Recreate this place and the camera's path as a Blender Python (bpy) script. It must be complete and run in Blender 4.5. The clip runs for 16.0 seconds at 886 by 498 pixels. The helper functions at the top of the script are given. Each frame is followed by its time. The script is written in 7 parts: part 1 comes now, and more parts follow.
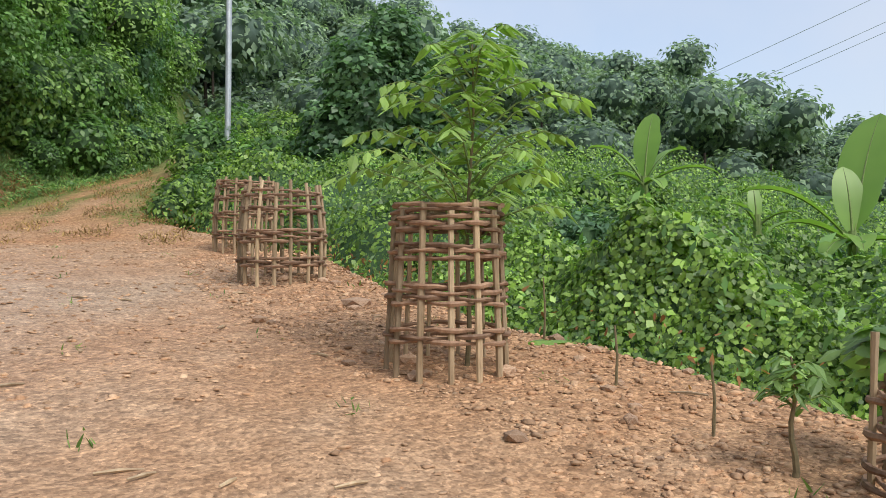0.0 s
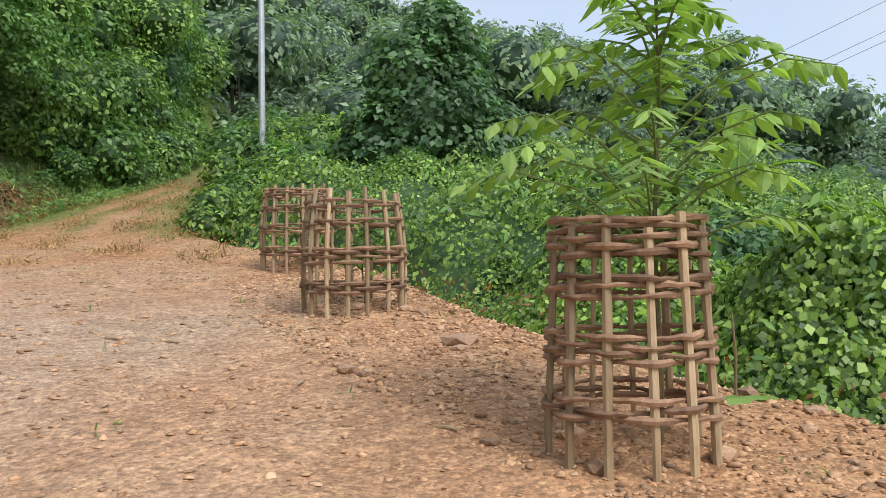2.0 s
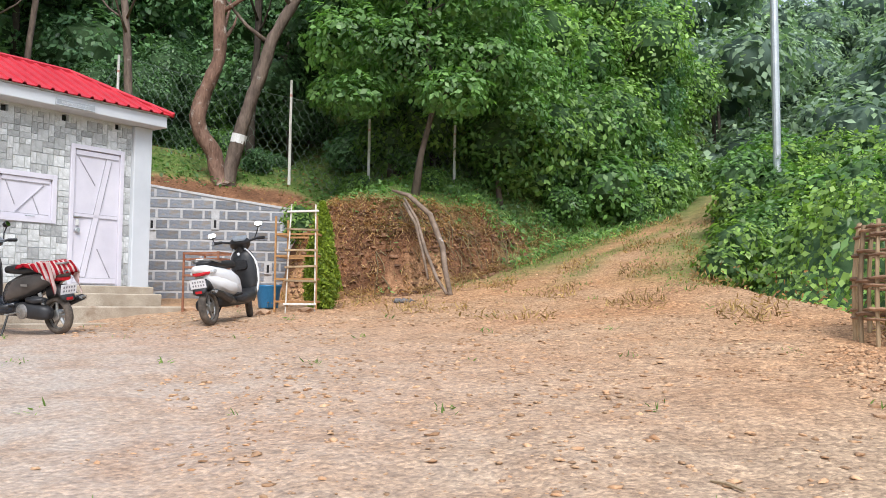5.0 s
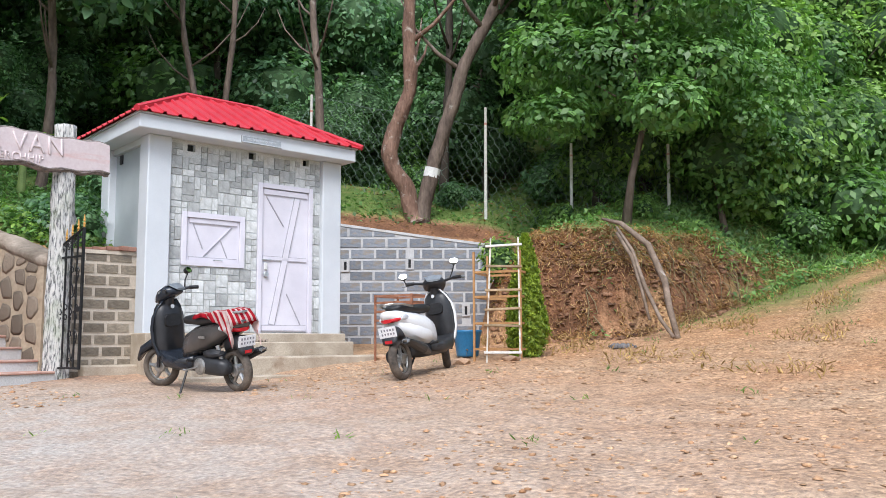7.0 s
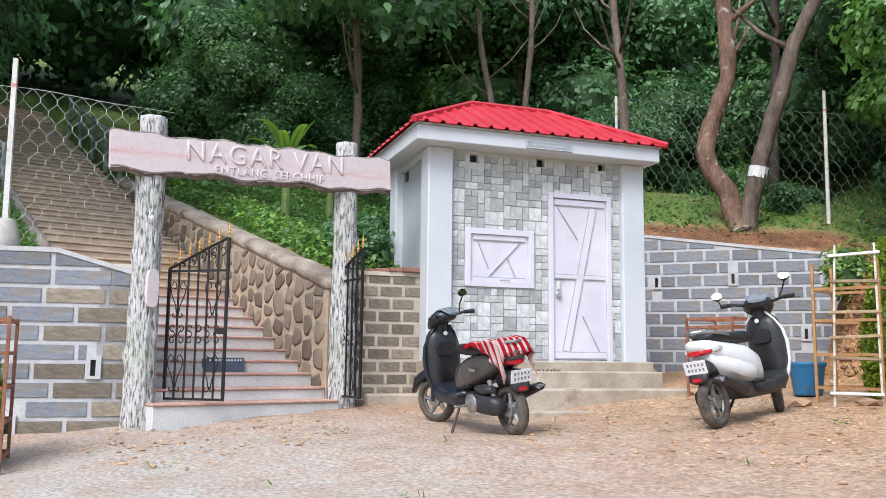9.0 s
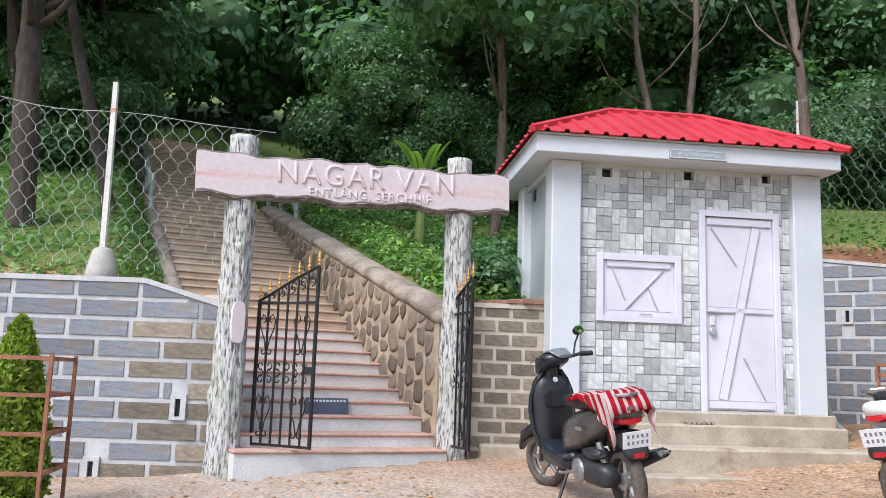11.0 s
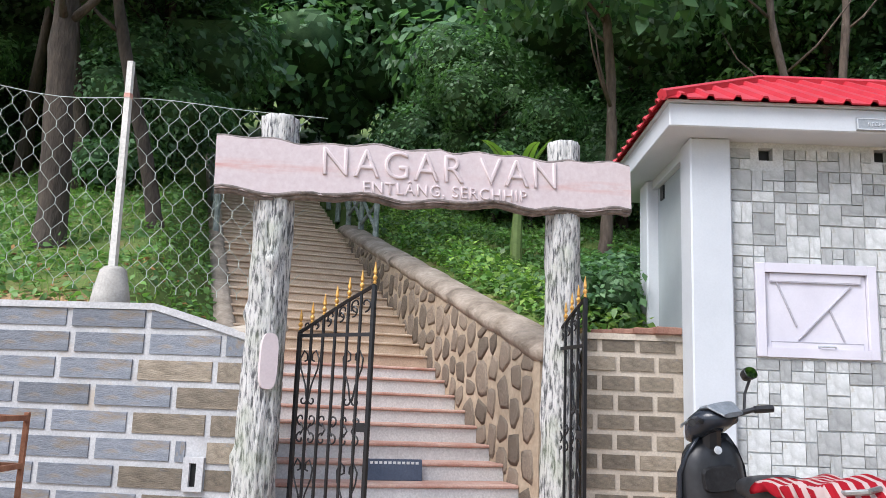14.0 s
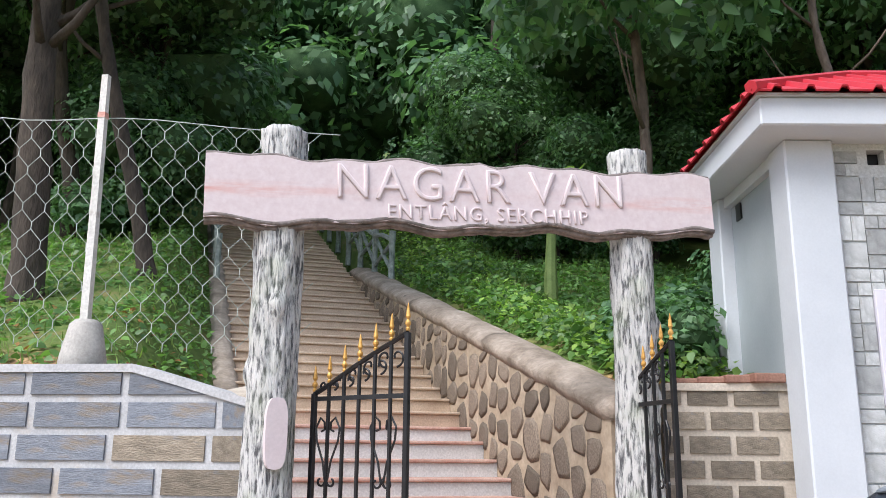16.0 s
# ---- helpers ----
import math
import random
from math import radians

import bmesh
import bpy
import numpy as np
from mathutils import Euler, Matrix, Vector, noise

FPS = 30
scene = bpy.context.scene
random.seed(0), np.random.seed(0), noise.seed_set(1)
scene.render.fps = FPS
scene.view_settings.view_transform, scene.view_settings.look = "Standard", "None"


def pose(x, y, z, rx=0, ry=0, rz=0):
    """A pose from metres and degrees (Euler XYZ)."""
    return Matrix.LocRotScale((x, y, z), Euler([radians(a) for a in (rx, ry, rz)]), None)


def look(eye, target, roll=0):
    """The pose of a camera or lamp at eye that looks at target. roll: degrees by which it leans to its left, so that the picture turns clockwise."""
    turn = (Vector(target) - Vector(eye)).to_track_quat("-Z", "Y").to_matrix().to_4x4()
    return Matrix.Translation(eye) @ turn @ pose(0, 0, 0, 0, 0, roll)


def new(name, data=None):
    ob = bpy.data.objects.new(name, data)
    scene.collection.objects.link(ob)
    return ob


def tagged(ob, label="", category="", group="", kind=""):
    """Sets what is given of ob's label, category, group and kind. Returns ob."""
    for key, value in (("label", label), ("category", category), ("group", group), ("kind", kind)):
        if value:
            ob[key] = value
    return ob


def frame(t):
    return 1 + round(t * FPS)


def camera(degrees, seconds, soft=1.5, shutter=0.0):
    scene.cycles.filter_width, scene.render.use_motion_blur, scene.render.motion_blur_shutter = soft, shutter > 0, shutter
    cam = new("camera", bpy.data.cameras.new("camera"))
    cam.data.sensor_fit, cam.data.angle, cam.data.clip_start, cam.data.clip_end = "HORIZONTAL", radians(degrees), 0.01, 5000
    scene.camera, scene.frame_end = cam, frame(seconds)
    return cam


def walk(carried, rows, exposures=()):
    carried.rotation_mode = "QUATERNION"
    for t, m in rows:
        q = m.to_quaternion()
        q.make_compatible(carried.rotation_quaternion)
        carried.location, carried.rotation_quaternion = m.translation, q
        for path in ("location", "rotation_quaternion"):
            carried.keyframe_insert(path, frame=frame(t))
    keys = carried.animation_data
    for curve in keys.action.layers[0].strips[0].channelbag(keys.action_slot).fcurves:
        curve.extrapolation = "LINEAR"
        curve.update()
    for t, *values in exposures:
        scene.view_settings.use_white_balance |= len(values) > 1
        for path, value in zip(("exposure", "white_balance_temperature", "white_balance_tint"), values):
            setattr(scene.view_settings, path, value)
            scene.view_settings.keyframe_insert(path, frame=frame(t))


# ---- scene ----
cam = camera(55.1, 16.0, 0.85)
PATH = [
    (0, (1.303, 0.67, 1.468), (0.982, 2.644, 1.509), 0.3),
    (0.5, (1.184, 1.073, 1.502), (0.876, 3.049, 1.535), -0.1),
    (1, (0.942, 1.328, 1.534), (0.595, 3.297, 1.577), -0.4),
    (1.5, (0.648, 1.624, 1.618), (0.3, 3.593, 1.659), -0.5),
    (2, (0.407, 2.006, 1.633), (0.032, 3.97, 1.681), -0.8),
    (2.5, (0.122, 2.365, 1.713), (-0.486, 4.27, 1.779), -0.7),
    (3, (-0.202, 2.614, 1.813), (-0.892, 4.49, 1.885), -0.8),
    (3.5, (-0.454, 2.939, 1.815), (-1.344, 4.728, 1.897), -0.5),
    (4, (-0.698, 3.176, 1.892), (-1.868, 4.796, 1.981), 0.0),
    (4.2, (-0.819, 3.313, 1.898), (-2.034, 4.899, 1.99), 0.2),
    (6.3, (-2.385, 4.521, 2.003), (-3.836, 5.884, 2.192), -0.4),
    (6.5, (-2.476, 4.602, 2.015), (-3.96, 5.93, 2.198), -0.5),
    (7, (-2.755, 4.846, 2.055), (-4.376, 5.997, 2.273), -0.3),
    (7.5, (-3.05, 5.092, 2.094), (-4.693, 6.211, 2.312), -0.4),
    (8, (-3.293, 5.287, 2.133), (-5.043, 6.225, 2.375), -0.0),
    (8.5, (-3.648, 5.58, 2.182), (-5.489, 6.321, 2.437), 0.1),
    (9, (-3.9, 5.8, 2.219), (-5.829, 6.262, 2.472), 0.6),
    (9.5, (-4.248, 5.898, 2.28), (-6.194, 6.282, 2.537), 0.9),
    (10, (-4.49, 6.199, 2.29), (-6.466, 6.351, 2.558), 1.7),
    (10.2, (-4.583, 6.344, 2.301), (-6.56, 6.456, 2.577), 1.7),
    (12.3, (-5.814, 6.798, 2.542), (-7.782, 6.697, 2.884), 2.8),
    (12.5, (-5.956, 6.798, 2.539), (-7.922, 6.672, 2.885), 2.8),
    (13, (-6.313, 6.769, 2.562), (-8.276, 6.623, 2.912), 2.6),
    (13.5, (-6.724, 6.779, 2.55), (-8.685, 6.618, 2.909), 2.5),
    (14, (-7.093, 6.738, 2.609), (-9.048, 6.525, 2.974), 2.2),
    (14.5, (-7.518, 6.616, 2.668), (-9.471, 6.398, 3.041), 1.9),
    (15, (-7.867, 6.619, 2.706), (-9.81, 6.399, 3.127), 0.7),
    (15.5, (-8.116, 6.568, 2.758), (-10.052, 6.346, 3.208), 0.6),
    (16, (-8.24, 6.385, 2.775), (-10.171, 6.157, 3.242), 0.5),
]
walk(cam, [(t, look(eye, target, roll)) for t, eye, target, roll in PATH], [(0.0, 0.64, 6550, 10), (2.0, 0.72, 6600, 10), (3.2, 0.92, 6750, 10), (4.5, 1.0, 6500, 10), (8.0, 1.02, 6120, 10), (16.0, 1.08, 6200, 12)])

# ---- world and light ----
world = bpy.data.worlds.new("world")
scene.world = world
world.use_nodes = True
wn = world.node_tree
sky = wn.nodes.new("ShaderNodeTexSky")
sky.sky_type, sky.sun_disc = "NISHITA", False
sky.sun_elevation, sky.sun_rotation = radians(48), radians(130)
sky.air_density, sky.dust_density, sky.ozone_density = 1.0, 2.5, 1.5
wn.nodes["Background"].inputs[1].default_value = 0.15
# thin high cloud that whitens the blue
cloud = wn.nodes.new("ShaderNodeTexNoise")
cloud.inputs["Scale"].default_value, cloud.inputs["Detail"].default_value, cloud.inputs["Roughness"].default_value = 2.2, 5, 0.6
veil = wn.nodes.new("ShaderNodeMapRange")
veil.inputs["From Min"].default_value, veil.inputs["From Max"].default_value = 0.35, 0.7
veil.inputs["To Min"].default_value, veil.inputs["To Max"].default_value = 0.45, 0.85
haze = wn.nodes.new("ShaderNodeMix")
haze.data_type = "RGBA"
haze.inputs[7].default_value = (3.0, 3.3, 3.85, 1)
wn.links.new(cloud.outputs[0], veil.inputs["Value"])
wn.links.new(veil.outputs[0], haze.inputs[0])
wn.links.new(sky.outputs[0], haze.inputs[6])
wn.links.new(haze.outputs[2], wn.nodes["Background"].inputs[0])
sun = new("sun", bpy.data.lights.new("sun", "SUN"))
sun.data.energy, sun.data.angle, sun.data.color = 1.75, radians(30), (1.0, 0.97, 0.93)
SUN_DIR = Vector((math.sin(radians(130)) * math.cos(radians(48)), math.cos(radians(130)) * math.cos(radians(48)), math.sin(radians(48))))
sun.matrix_world = look((0, 0, 30), Vector((0, 0, 30)) - SUN_DIR)

# ---- materials ----
def shader(name, rough=0.8, metal=0.0, spec=0.5):
    m = bpy.data.materials.new(name)
    m.use_nodes = True
    b = m.node_tree.nodes["Principled BSDF"]
    b.inputs["Roughness"].default_value, b.inputs["Metallic"].default_value = rough, metal
    b.inputs["Specular IOR Level"].default_value = spec
    return m, m.node_tree, b


def tex(nt, kind, scale, detail=6, coords="Object", stretch=None):
    co = nt.nodes.new("ShaderNodeTexCoord")
    n = nt.nodes.new("ShaderNodeTex" + kind)
    n.inputs["Scale"].default_value = scale
    if kind == "Noise":
        n.inputs["Detail"].default_value, n.inputs["Roughness"].default_value = detail, 0.62
    if stretch:
        mp = nt.nodes.new("ShaderNodeMapping")
        mp.inputs["Scale"].default_value = stretch
        nt.links.new(co.outputs[coords], mp.inputs[0])
        nt.links.new(mp.outputs[0], n.inputs["Vector"])
    else:
        nt.links.new(co.outputs[coords], n.inputs["Vector"])
    return n


def ramp(nt, source, stops):
    r = nt.nodes.new("ShaderNodeValToRGB")
    e = r.color_ramp.elements
    for i, (p, c) in enumerate(stops):
        if i > 1:
            e.new(p)
    for i, (p, c) in enumerate(stops):
        e[i].position, e[i].color = p, (*c, 1)
    nt.links.new(source, r.inputs[0])
    return r.outputs[0]


def blend(nt, fac, a, b, mode="MIX"):
    m = nt.nodes.new("ShaderNodeMix")
    m.data_type, m.blend_type = "RGBA", mode
    for sock, val in ((m.inputs[0], fac), (m.inputs[6], a), (m.inputs[7], b)):
        if hasattr(val, "is_output"):
            nt.links.new(val, sock)
        else:
            sock.default_value = (*val, 1) if isinstance(val, tuple) else val
    return m.outputs[2]


def bump(nt, b, source, strength=0.4, dist=0.02):
    n = nt.nodes.new("ShaderNodeBump")
    n.inputs["Strength"].default_value, n.inputs["Distance"].default_value = strength, dist
    nt.links.new(source, n.inputs["Height"])
    nt.links.new(n.outputs[0], b.inputs["Normal"])


def tint(nt, amount=0.3, island=False):
    """Multiplier that differs from piece to piece."""
    n = nt.nodes.new("ShaderNodeNewGeometry" if island else "ShaderNodeObjectInfo")
    src = n.outputs["Random Per Island" if island else "Random"]
    return ramp(nt, src, [(0, (1 - amount,) * 3), (1, (1 + amount * 0.6,) * 3)])


def surface(name, c1, c2, scale=8, rough=0.8, strength=0.3, dist=0.01, metal=0.0, vary=0.0, fine=60, spot=None, stretch=None, island=False, spec=0.4, grain=0.5):
    m, nt, b = shader(name, rough, metal, spec)
    big, small = tex(nt, "Noise", scale, stretch=stretch), tex(nt, "Noise", fine, 3, stretch=stretch)
    col = ramp(nt, big.outputs[0], [(0.32, c1), (0.68, c2)])
    col = blend(nt, grain, col, ramp(nt, small.outputs[0], [(0.3, (0.6,) * 3), (0.75, (1.25,) * 3)]), "MULTIPLY")
    if spot:
        sp = tex(nt, "Noise", spot[0])
        col = blend(nt, ramp(nt, sp.outputs[0], [(spot[2], (0, 0, 0)), (spot[2] + 0.12, (1, 1, 1))]), col, spot[1])
    if vary:
        col = blend(nt, 1.0, col, tint(nt, vary, island), "MULTIPLY")
    nt.links.new(col, b.inputs["Base Color"])
    bump(nt, b, small.outputs[0], strength, dist)
    return m


def leaf_material(name, dark, light, rough=0.45, vein=False):
    m, nt, b = shader(name, rough, 0, 0.5)
    g = nt.nodes.new("ShaderNodeNewGeometry")
    n = tex(nt, "Noise", 0.55, 3)
    col = ramp(nt, g.outputs["Random Per Island"], [(0, dark), (0.75, light), (1, tuple(min(1, v * 1.5) for v in light))])
    col = blend(nt, 0.75, col, ramp(nt, n.outputs[0], [(0.3, (0.45, 0.5, 0.5)), (0.7, (1.35, 1.3, 1.1))]), "MULTIPLY")
    nt.links.new(col, b.inputs["Base Color"])
    tr = nt.nodes.new("ShaderNodeBsdfTranslucent")
    nt.links.new(blend(nt, 1.0, col, (1.3, 1.5, 0.75), "MULTIPLY"), tr.inputs[0])
    mix = nt.nodes.new("ShaderNodeMixShader")
    mix.inputs[0].default_value = 0.36
    out = nt.nodes["Material Output"]
    nt.links.new(b.outputs[0], mix.inputs[1])
    nt.links.new(tr.outputs[0], mix.inputs[2])
    nt.links.new(mix.outputs[0], out.inputs[0])
    return m


def ground_material():
    m, nt, b = shader("dirt", 0.95, 0, 0.2)
    big, mid, fine = tex(nt, "Noise", 0.35, 5), tex(nt, "Noise", 2.6, 6), tex(nt, "Noise", 26, 6)
    peb = tex(nt, "Voronoi", 24)
    peb2 = tex(nt, "Voronoi", 70)
    col = ramp(nt, big.outputs[0], [(0.3, (0.405, 0.222, 0.112)), (0.5, (0.42, 0.265, 0.152)), (0.7, (0.41, 0.30, 0.20))])
    col = blend(nt, 0.6, col, ramp(nt, mid.outputs[0], [(0.3, (0.7, 0.62, 0.55)), (0.7, (1.25, 1.22, 1.15))]), "MULTIPLY")
    col = blend(nt, 0.75, col, ramp(nt, fine.outputs[0], [(0.3, (0.5, 0.47, 0.45)), (0.7, (1.35, 1.35, 1.35))]), "MULTIPLY")
    col = blend(nt, 0.5, col, ramp(nt, peb.outputs["Color"], [(0.1, (0.5, 0.44, 0.4)), (0.9, (1.5, 1.5, 1.5))]), "MULTIPLY")
    col = blend(nt, 0.65, col, ramp(nt, peb2.outputs["Color"], [(0.1, (0.55, 0.5, 0.46)), (0.9, (1.45, 1.45, 1.45))]), "MULTIPLY")
    # vertex weights: grey gravel near the gate, grass and litter on the slopes
    a = nt.nodes.new("ShaderNodeAttribute")
    a.attribute_name = "zones"
    sep = nt.nodes.new("ShaderNodeSeparateColor")
    nt.links.new(a.outputs["Color"], sep.inputs[0])
    gm = nt.nodes.new("ShaderNodeMath")
    gm.operation = "MULTIPLY"
    nt.links.new(sep.outputs[0], gm.inputs[0])
    nt.links.new(ramp(nt, mid.outputs[0], [(0.35, (0.6,) * 3), (0.6, (1, 1, 1))]), gm.inputs[1])
    grey = ramp(nt, fine.outputs[0], [(0.3, (0.30, 0.27, 0.243)), (0.7, (0.53, 0.49, 0.45))])
    col = blend(nt, gm.outputs[0], col, grey)
    soil = blend(nt, 0.7, ramp(nt, fine.outputs[0], [(0.3, (0.09, 0.045, 0.025)), (0.7, (0.27, 0.14, 0.08))]), ramp(nt, mid.outputs[0], [(0.32, (0.45, 0.42, 0.4)), (0.68, (1.5, 1.45, 1.35))]), "MULTIPLY")
    col = blend(nt, sep.outputs[1], col, soil)
    moss = ramp(nt, mid.outputs[0], [(0.3, (0.07, 0.12, 0.03)), (0.55, (0.13, 0.185, 0.05)), (0.72, (0.25, 0.18, 0.09))])
    col = blend(nt, sep.outputs[2], col, moss)
    nt.links.new(col, b.inputs["Base Color"])
    hsum = nt.nodes.new("ShaderNodeMath")
    hsum.operation = "SUBTRACT"
    nt.links.new(fine.outputs[0], hsum.inputs[0])
    nt.links.new(peb.outputs["Distance"], hsum.inputs[1])
    bump(nt, b, hsum.outputs[0], 0.55, 0.025)
    return m


M_DIRT = ground_material()
M_STONE = surface("gravel_stone", (0.40, 0.21, 0.105), (0.60, 0.40, 0.245), 5, 0.9, 0.5, 0.01, vary=0.45, fine=40, island=True)
M_CLOD = surface("bank_clod", (0.13, 0.065, 0.038), (0.30, 0.165, 0.095), 6, 0.95, 0.5, 0.01, vary=0.5, fine=40, island=True)
M_ROCK = surface("loose_rock", (0.42, 0.25, 0.145), (0.58, 0.40, 0.27), 6, 0.9, 0.5, 0.01, vary=0.4, fine=40)
M_BAMBOO = surface("split_bamboo", (0.28, 0.19, 0.105), (0.50, 0.38, 0.235), 7, 0.65, 0.3, 0.004, vary=0.4, fine=45, stretch=(1, 1, 0.25))
M_WITHY = surface("woven_bamboo", (0.17, 0.095, 0.055), (0.38, 0.235, 0.145), 9, 0.7, 0.4, 0.004, vary=0.4, fine=50)
M_WHITE = surface("white_wall_paint", (0.53, 0.56, 0.595), (0.615, 0.645, 0.68), 1.2, 0.6, 0.06, 0.004, fine=70, grain=0.10)
M_GREYWALL = surface("grey_blue_wall_paint", (0.34, 0.38, 0.40), (0.41, 0.45, 0.47), 1.2, 0.7, 0.06, 0.004, grain=0.12)
M_DOOR = surface("white_door_paint", (0.60, 0.58, 0.65), (0.71, 0.69, 0.755), 2, 0.45, 0.04, 0.003, grain=0.08)
# grey for the shadow lines drawn on the door and hatch
M_DOORLINE = surface("grey_gap_shade", (0.34, 0.33, 0.37), (0.46, 0.45, 0.50), 4, 0.5, 0.05, 0.003)
M_TILE = surface("cladding_tile", (0.42, 0.435, 0.43), (0.68, 0.70, 0.70), 2.2, 0.75, 0.4, 0.006, vary=0.36, fine=30, spot=(3.2, (0.37, 0.36, 0.31), 0.60))
M_GROUT = surface("cladding_grout", (0.56, 0.58, 0.58), (0.70, 0.72, 0.72), 6, 0.9, 0.3, 0.005)
M_BLOCK = surface("grey_rock_block", (0.18, 0.20, 0.235), (0.29, 0.31, 0.345), 5, 0.85, 0.7, 0.012, vary=0.25, fine=22, spot=(1.1, (0.27, 0.21, 0.14), 0.56))
M_BLOCK_TAN = surface("tan_rock_block", (0.20, 0.17, 0.13), (0.38, 0.32, 0.245), 4, 0.9, 0.8, 0.015, vary=0.35, fine=22, spot=(2.5, (0.25, 0.25, 0.25), 0.6))
M_MORTAR = surface("mortar", (0.43, 0.43, 0.44), (0.57, 0.57, 0.575), 5, 0.9, 0.2, 0.005, spot=(1.3, (0.46, 0.37, 0.27), 0.58))
M_MORTAR_TAN = surface("tan_mortar", (0.48, 0.41, 0.33), (0.60, 0.53, 0.44), 5, 0.9, 0.3, 0.005)
M_RUBBLE = surface("rubble_stone", (0.16, 0.125, 0.095), (0.37, 0.295, 0.225), 9, 0.85, 0.7, 0.01, vary=0.45, fine=40)
M_PLASTER = surface("wall_plaster", (0.34, 0.26, 0.18), (0.50, 0.405, 0.30), 3, 0.9, 0.5, 0.012, fine=25)
M_COPING = surface("coping_plaster", (0.21, 0.165, 0.125), (0.46, 0.385, 0.315), 3, 0.9, 0.8, 0.02, fine=22, spot=(5, (0.16, 0.13, 0.10), 0.62))
M_STEP = surface("concrete_riser", (0.56, 0.57, 0.56), (0.70, 0.70, 0.68), 2.5, 0.85, 0.2, 0.005)
M_STEP_BROWN = surface("weathered_riser", (0.45, 0.335, 0.24), (0.63, 0.50, 0.375), 2.5, 0.9, 0.3, 0.006)
M_TREAD = surface("red_oxide_tread", (0.44, 0.235, 0.18), (0.60, 0.42, 0.345), 4, 0.8, 0.2, 0.005)
M_PLINTH = surface("worn_concrete", (0.34, 0.28, 0.21), (0.52, 0.45, 0.36), 3, 0.9, 0.3, 0.006, spot=(2, (0.25, 0.18, 0.12), 0.6))
M_ROOF = surface("red_sheet_roof", (0.43, 0.016, 0.03), (0.53, 0.034, 0.05), 2, 0.48, 0.05, 0.003, grain=0.15)
M_BLACK = surface("black_iron_paint", (0.008, 0.008, 0.009), (0.018, 0.018, 0.02), 20, 0.38, 0.15, 0.002)
M_GOLD = surface("gold_paint", (0.52, 0.26, 0.05), (0.72, 0.42, 0.12), 20, 0.4, 0.1, 0.002, metal=0.3)
M_PINK = surface("pale_pink_sign_paint", (0.61, 0.51, 0.52), (0.69, 0.60, 0.605), 2, 0.7, 0.06, 0.004, grain=0.15)
M_REDGRAIN = surface("red_grain_paint", (0.56, 0.24, 0.18), (0.66, 0.42, 0.37), 6, 0.7, 0.1, 0.004, stretch=(1, 1, 6))
M_BARKEDGE = surface("grey_bark_edge", (0.11, 0.095, 0.085), (0.32, 0.27, 0.25), 14, 0.8, 0.8, 0.012, fine=40)
M_FENCEPOST = surface("white_fence_post", (0.58, 0.57, 0.53), (0.74, 0.72, 0.68), 6, 0.8, 0.2, 0.004, spot=(9, (0.35, 0.31, 0.26), 0.62))
M_WIRE = surface("galvanised_wire", (0.33, 0.37, 0.34), (0.48, 0.52, 0.48), 6, 0.5, 0.05, 0.002, metal=0.4)
M_WIRE_DARK = surface("green_wire", (0.10, 0.15, 0.12), (0.18, 0.24, 0.2), 6, 0.6, 0.05, 0.002)
M_POLE = surface("galvanised_pole", (0.42, 0.46, 0.48), (0.56, 0.60, 0.62), 3, 0.45, 0.05, 0.002, metal=0.5)
M_CONC = surface("concrete", (0.36, 0.34, 0.31), (0.5, 0.47, 0.43), 6, 0.9, 0.3, 0.006)
M_TRUNK = surface("bark", (0.07, 0.05, 0.04), (0.19, 0.145, 0.115), 5, 0.9, 0.8, 0.03, fine=20, stretch=(1, 1, 0.3), spot=(3.5, (0.36, 0.34, 0.30), 0.66))
M_TRUNK_RED = surface("red_brown_bark", (0.11, 0.06, 0.042), (0.27, 0.165, 0.12), 6, 0.9, 0.9, 0.03, fine=24, stretch=(1, 1, 0.3), spot=(5.5, (0.42, 0.38, 0.33), 0.59))
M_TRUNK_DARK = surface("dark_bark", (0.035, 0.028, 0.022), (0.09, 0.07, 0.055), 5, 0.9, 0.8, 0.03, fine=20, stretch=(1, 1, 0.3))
M_TWIG = surface("twig_bark", (0.12, 0.10, 0.05), (0.22, 0.17, 0.09), 9, 0.8, 0.3, 0.004)
M_GREENSTEM = surface("green_stem", (0.12, 0.18, 0.05), (0.2, 0.27, 0.08), 9, 0.7, 0.2, 0.003)
M_DEADWOOD = surface("dead_branch", (0.12, 0.085, 0.06), (0.28, 0.21, 0.16), 7, 0.9, 0.6, 0.01, spot=(5, (0.5, 0.48, 0.45), 0.62))
L_FOREST = leaf_material("forest_leaf", (0.06, 0.14, 0.075), (0.145, 0.275, 0.135))
L_BRIGHT = leaf_material("bright_leaf", (0.075, 0.165, 0.05), (0.158, 0.30, 0.09))
L_VINE = leaf_material("vine_leaf", (0.05, 0.11, 0.035), (0.27, 0.42, 0.095), 0.45)
L_LIME = leaf_material("lime_leaf", (0.12, 0.22, 0.06), (0.25, 0.40, 0.12), 0.5)
L_DARK = leaf_material("dark_leaf", (0.055, 0.12, 0.06), (0.13, 0.245, 0.115))
# pale bluish leaf colour with the haze of distance painted in
L_FAR = leaf_material("hazed_hill_leaf", (0.145, 0.23, 0.18), (0.26, 0.36, 0.26), 0.8)
L_SAPLING = leaf_material("sapling_leaf", (0.17, 0.29, 0.06), (0.29, 0.45, 0.12), 0.5)
L_BANANA = leaf_material("banana_leaf", (0.17, 0.31, 0.06), (0.27, 0.44, 0.10), 0.4)
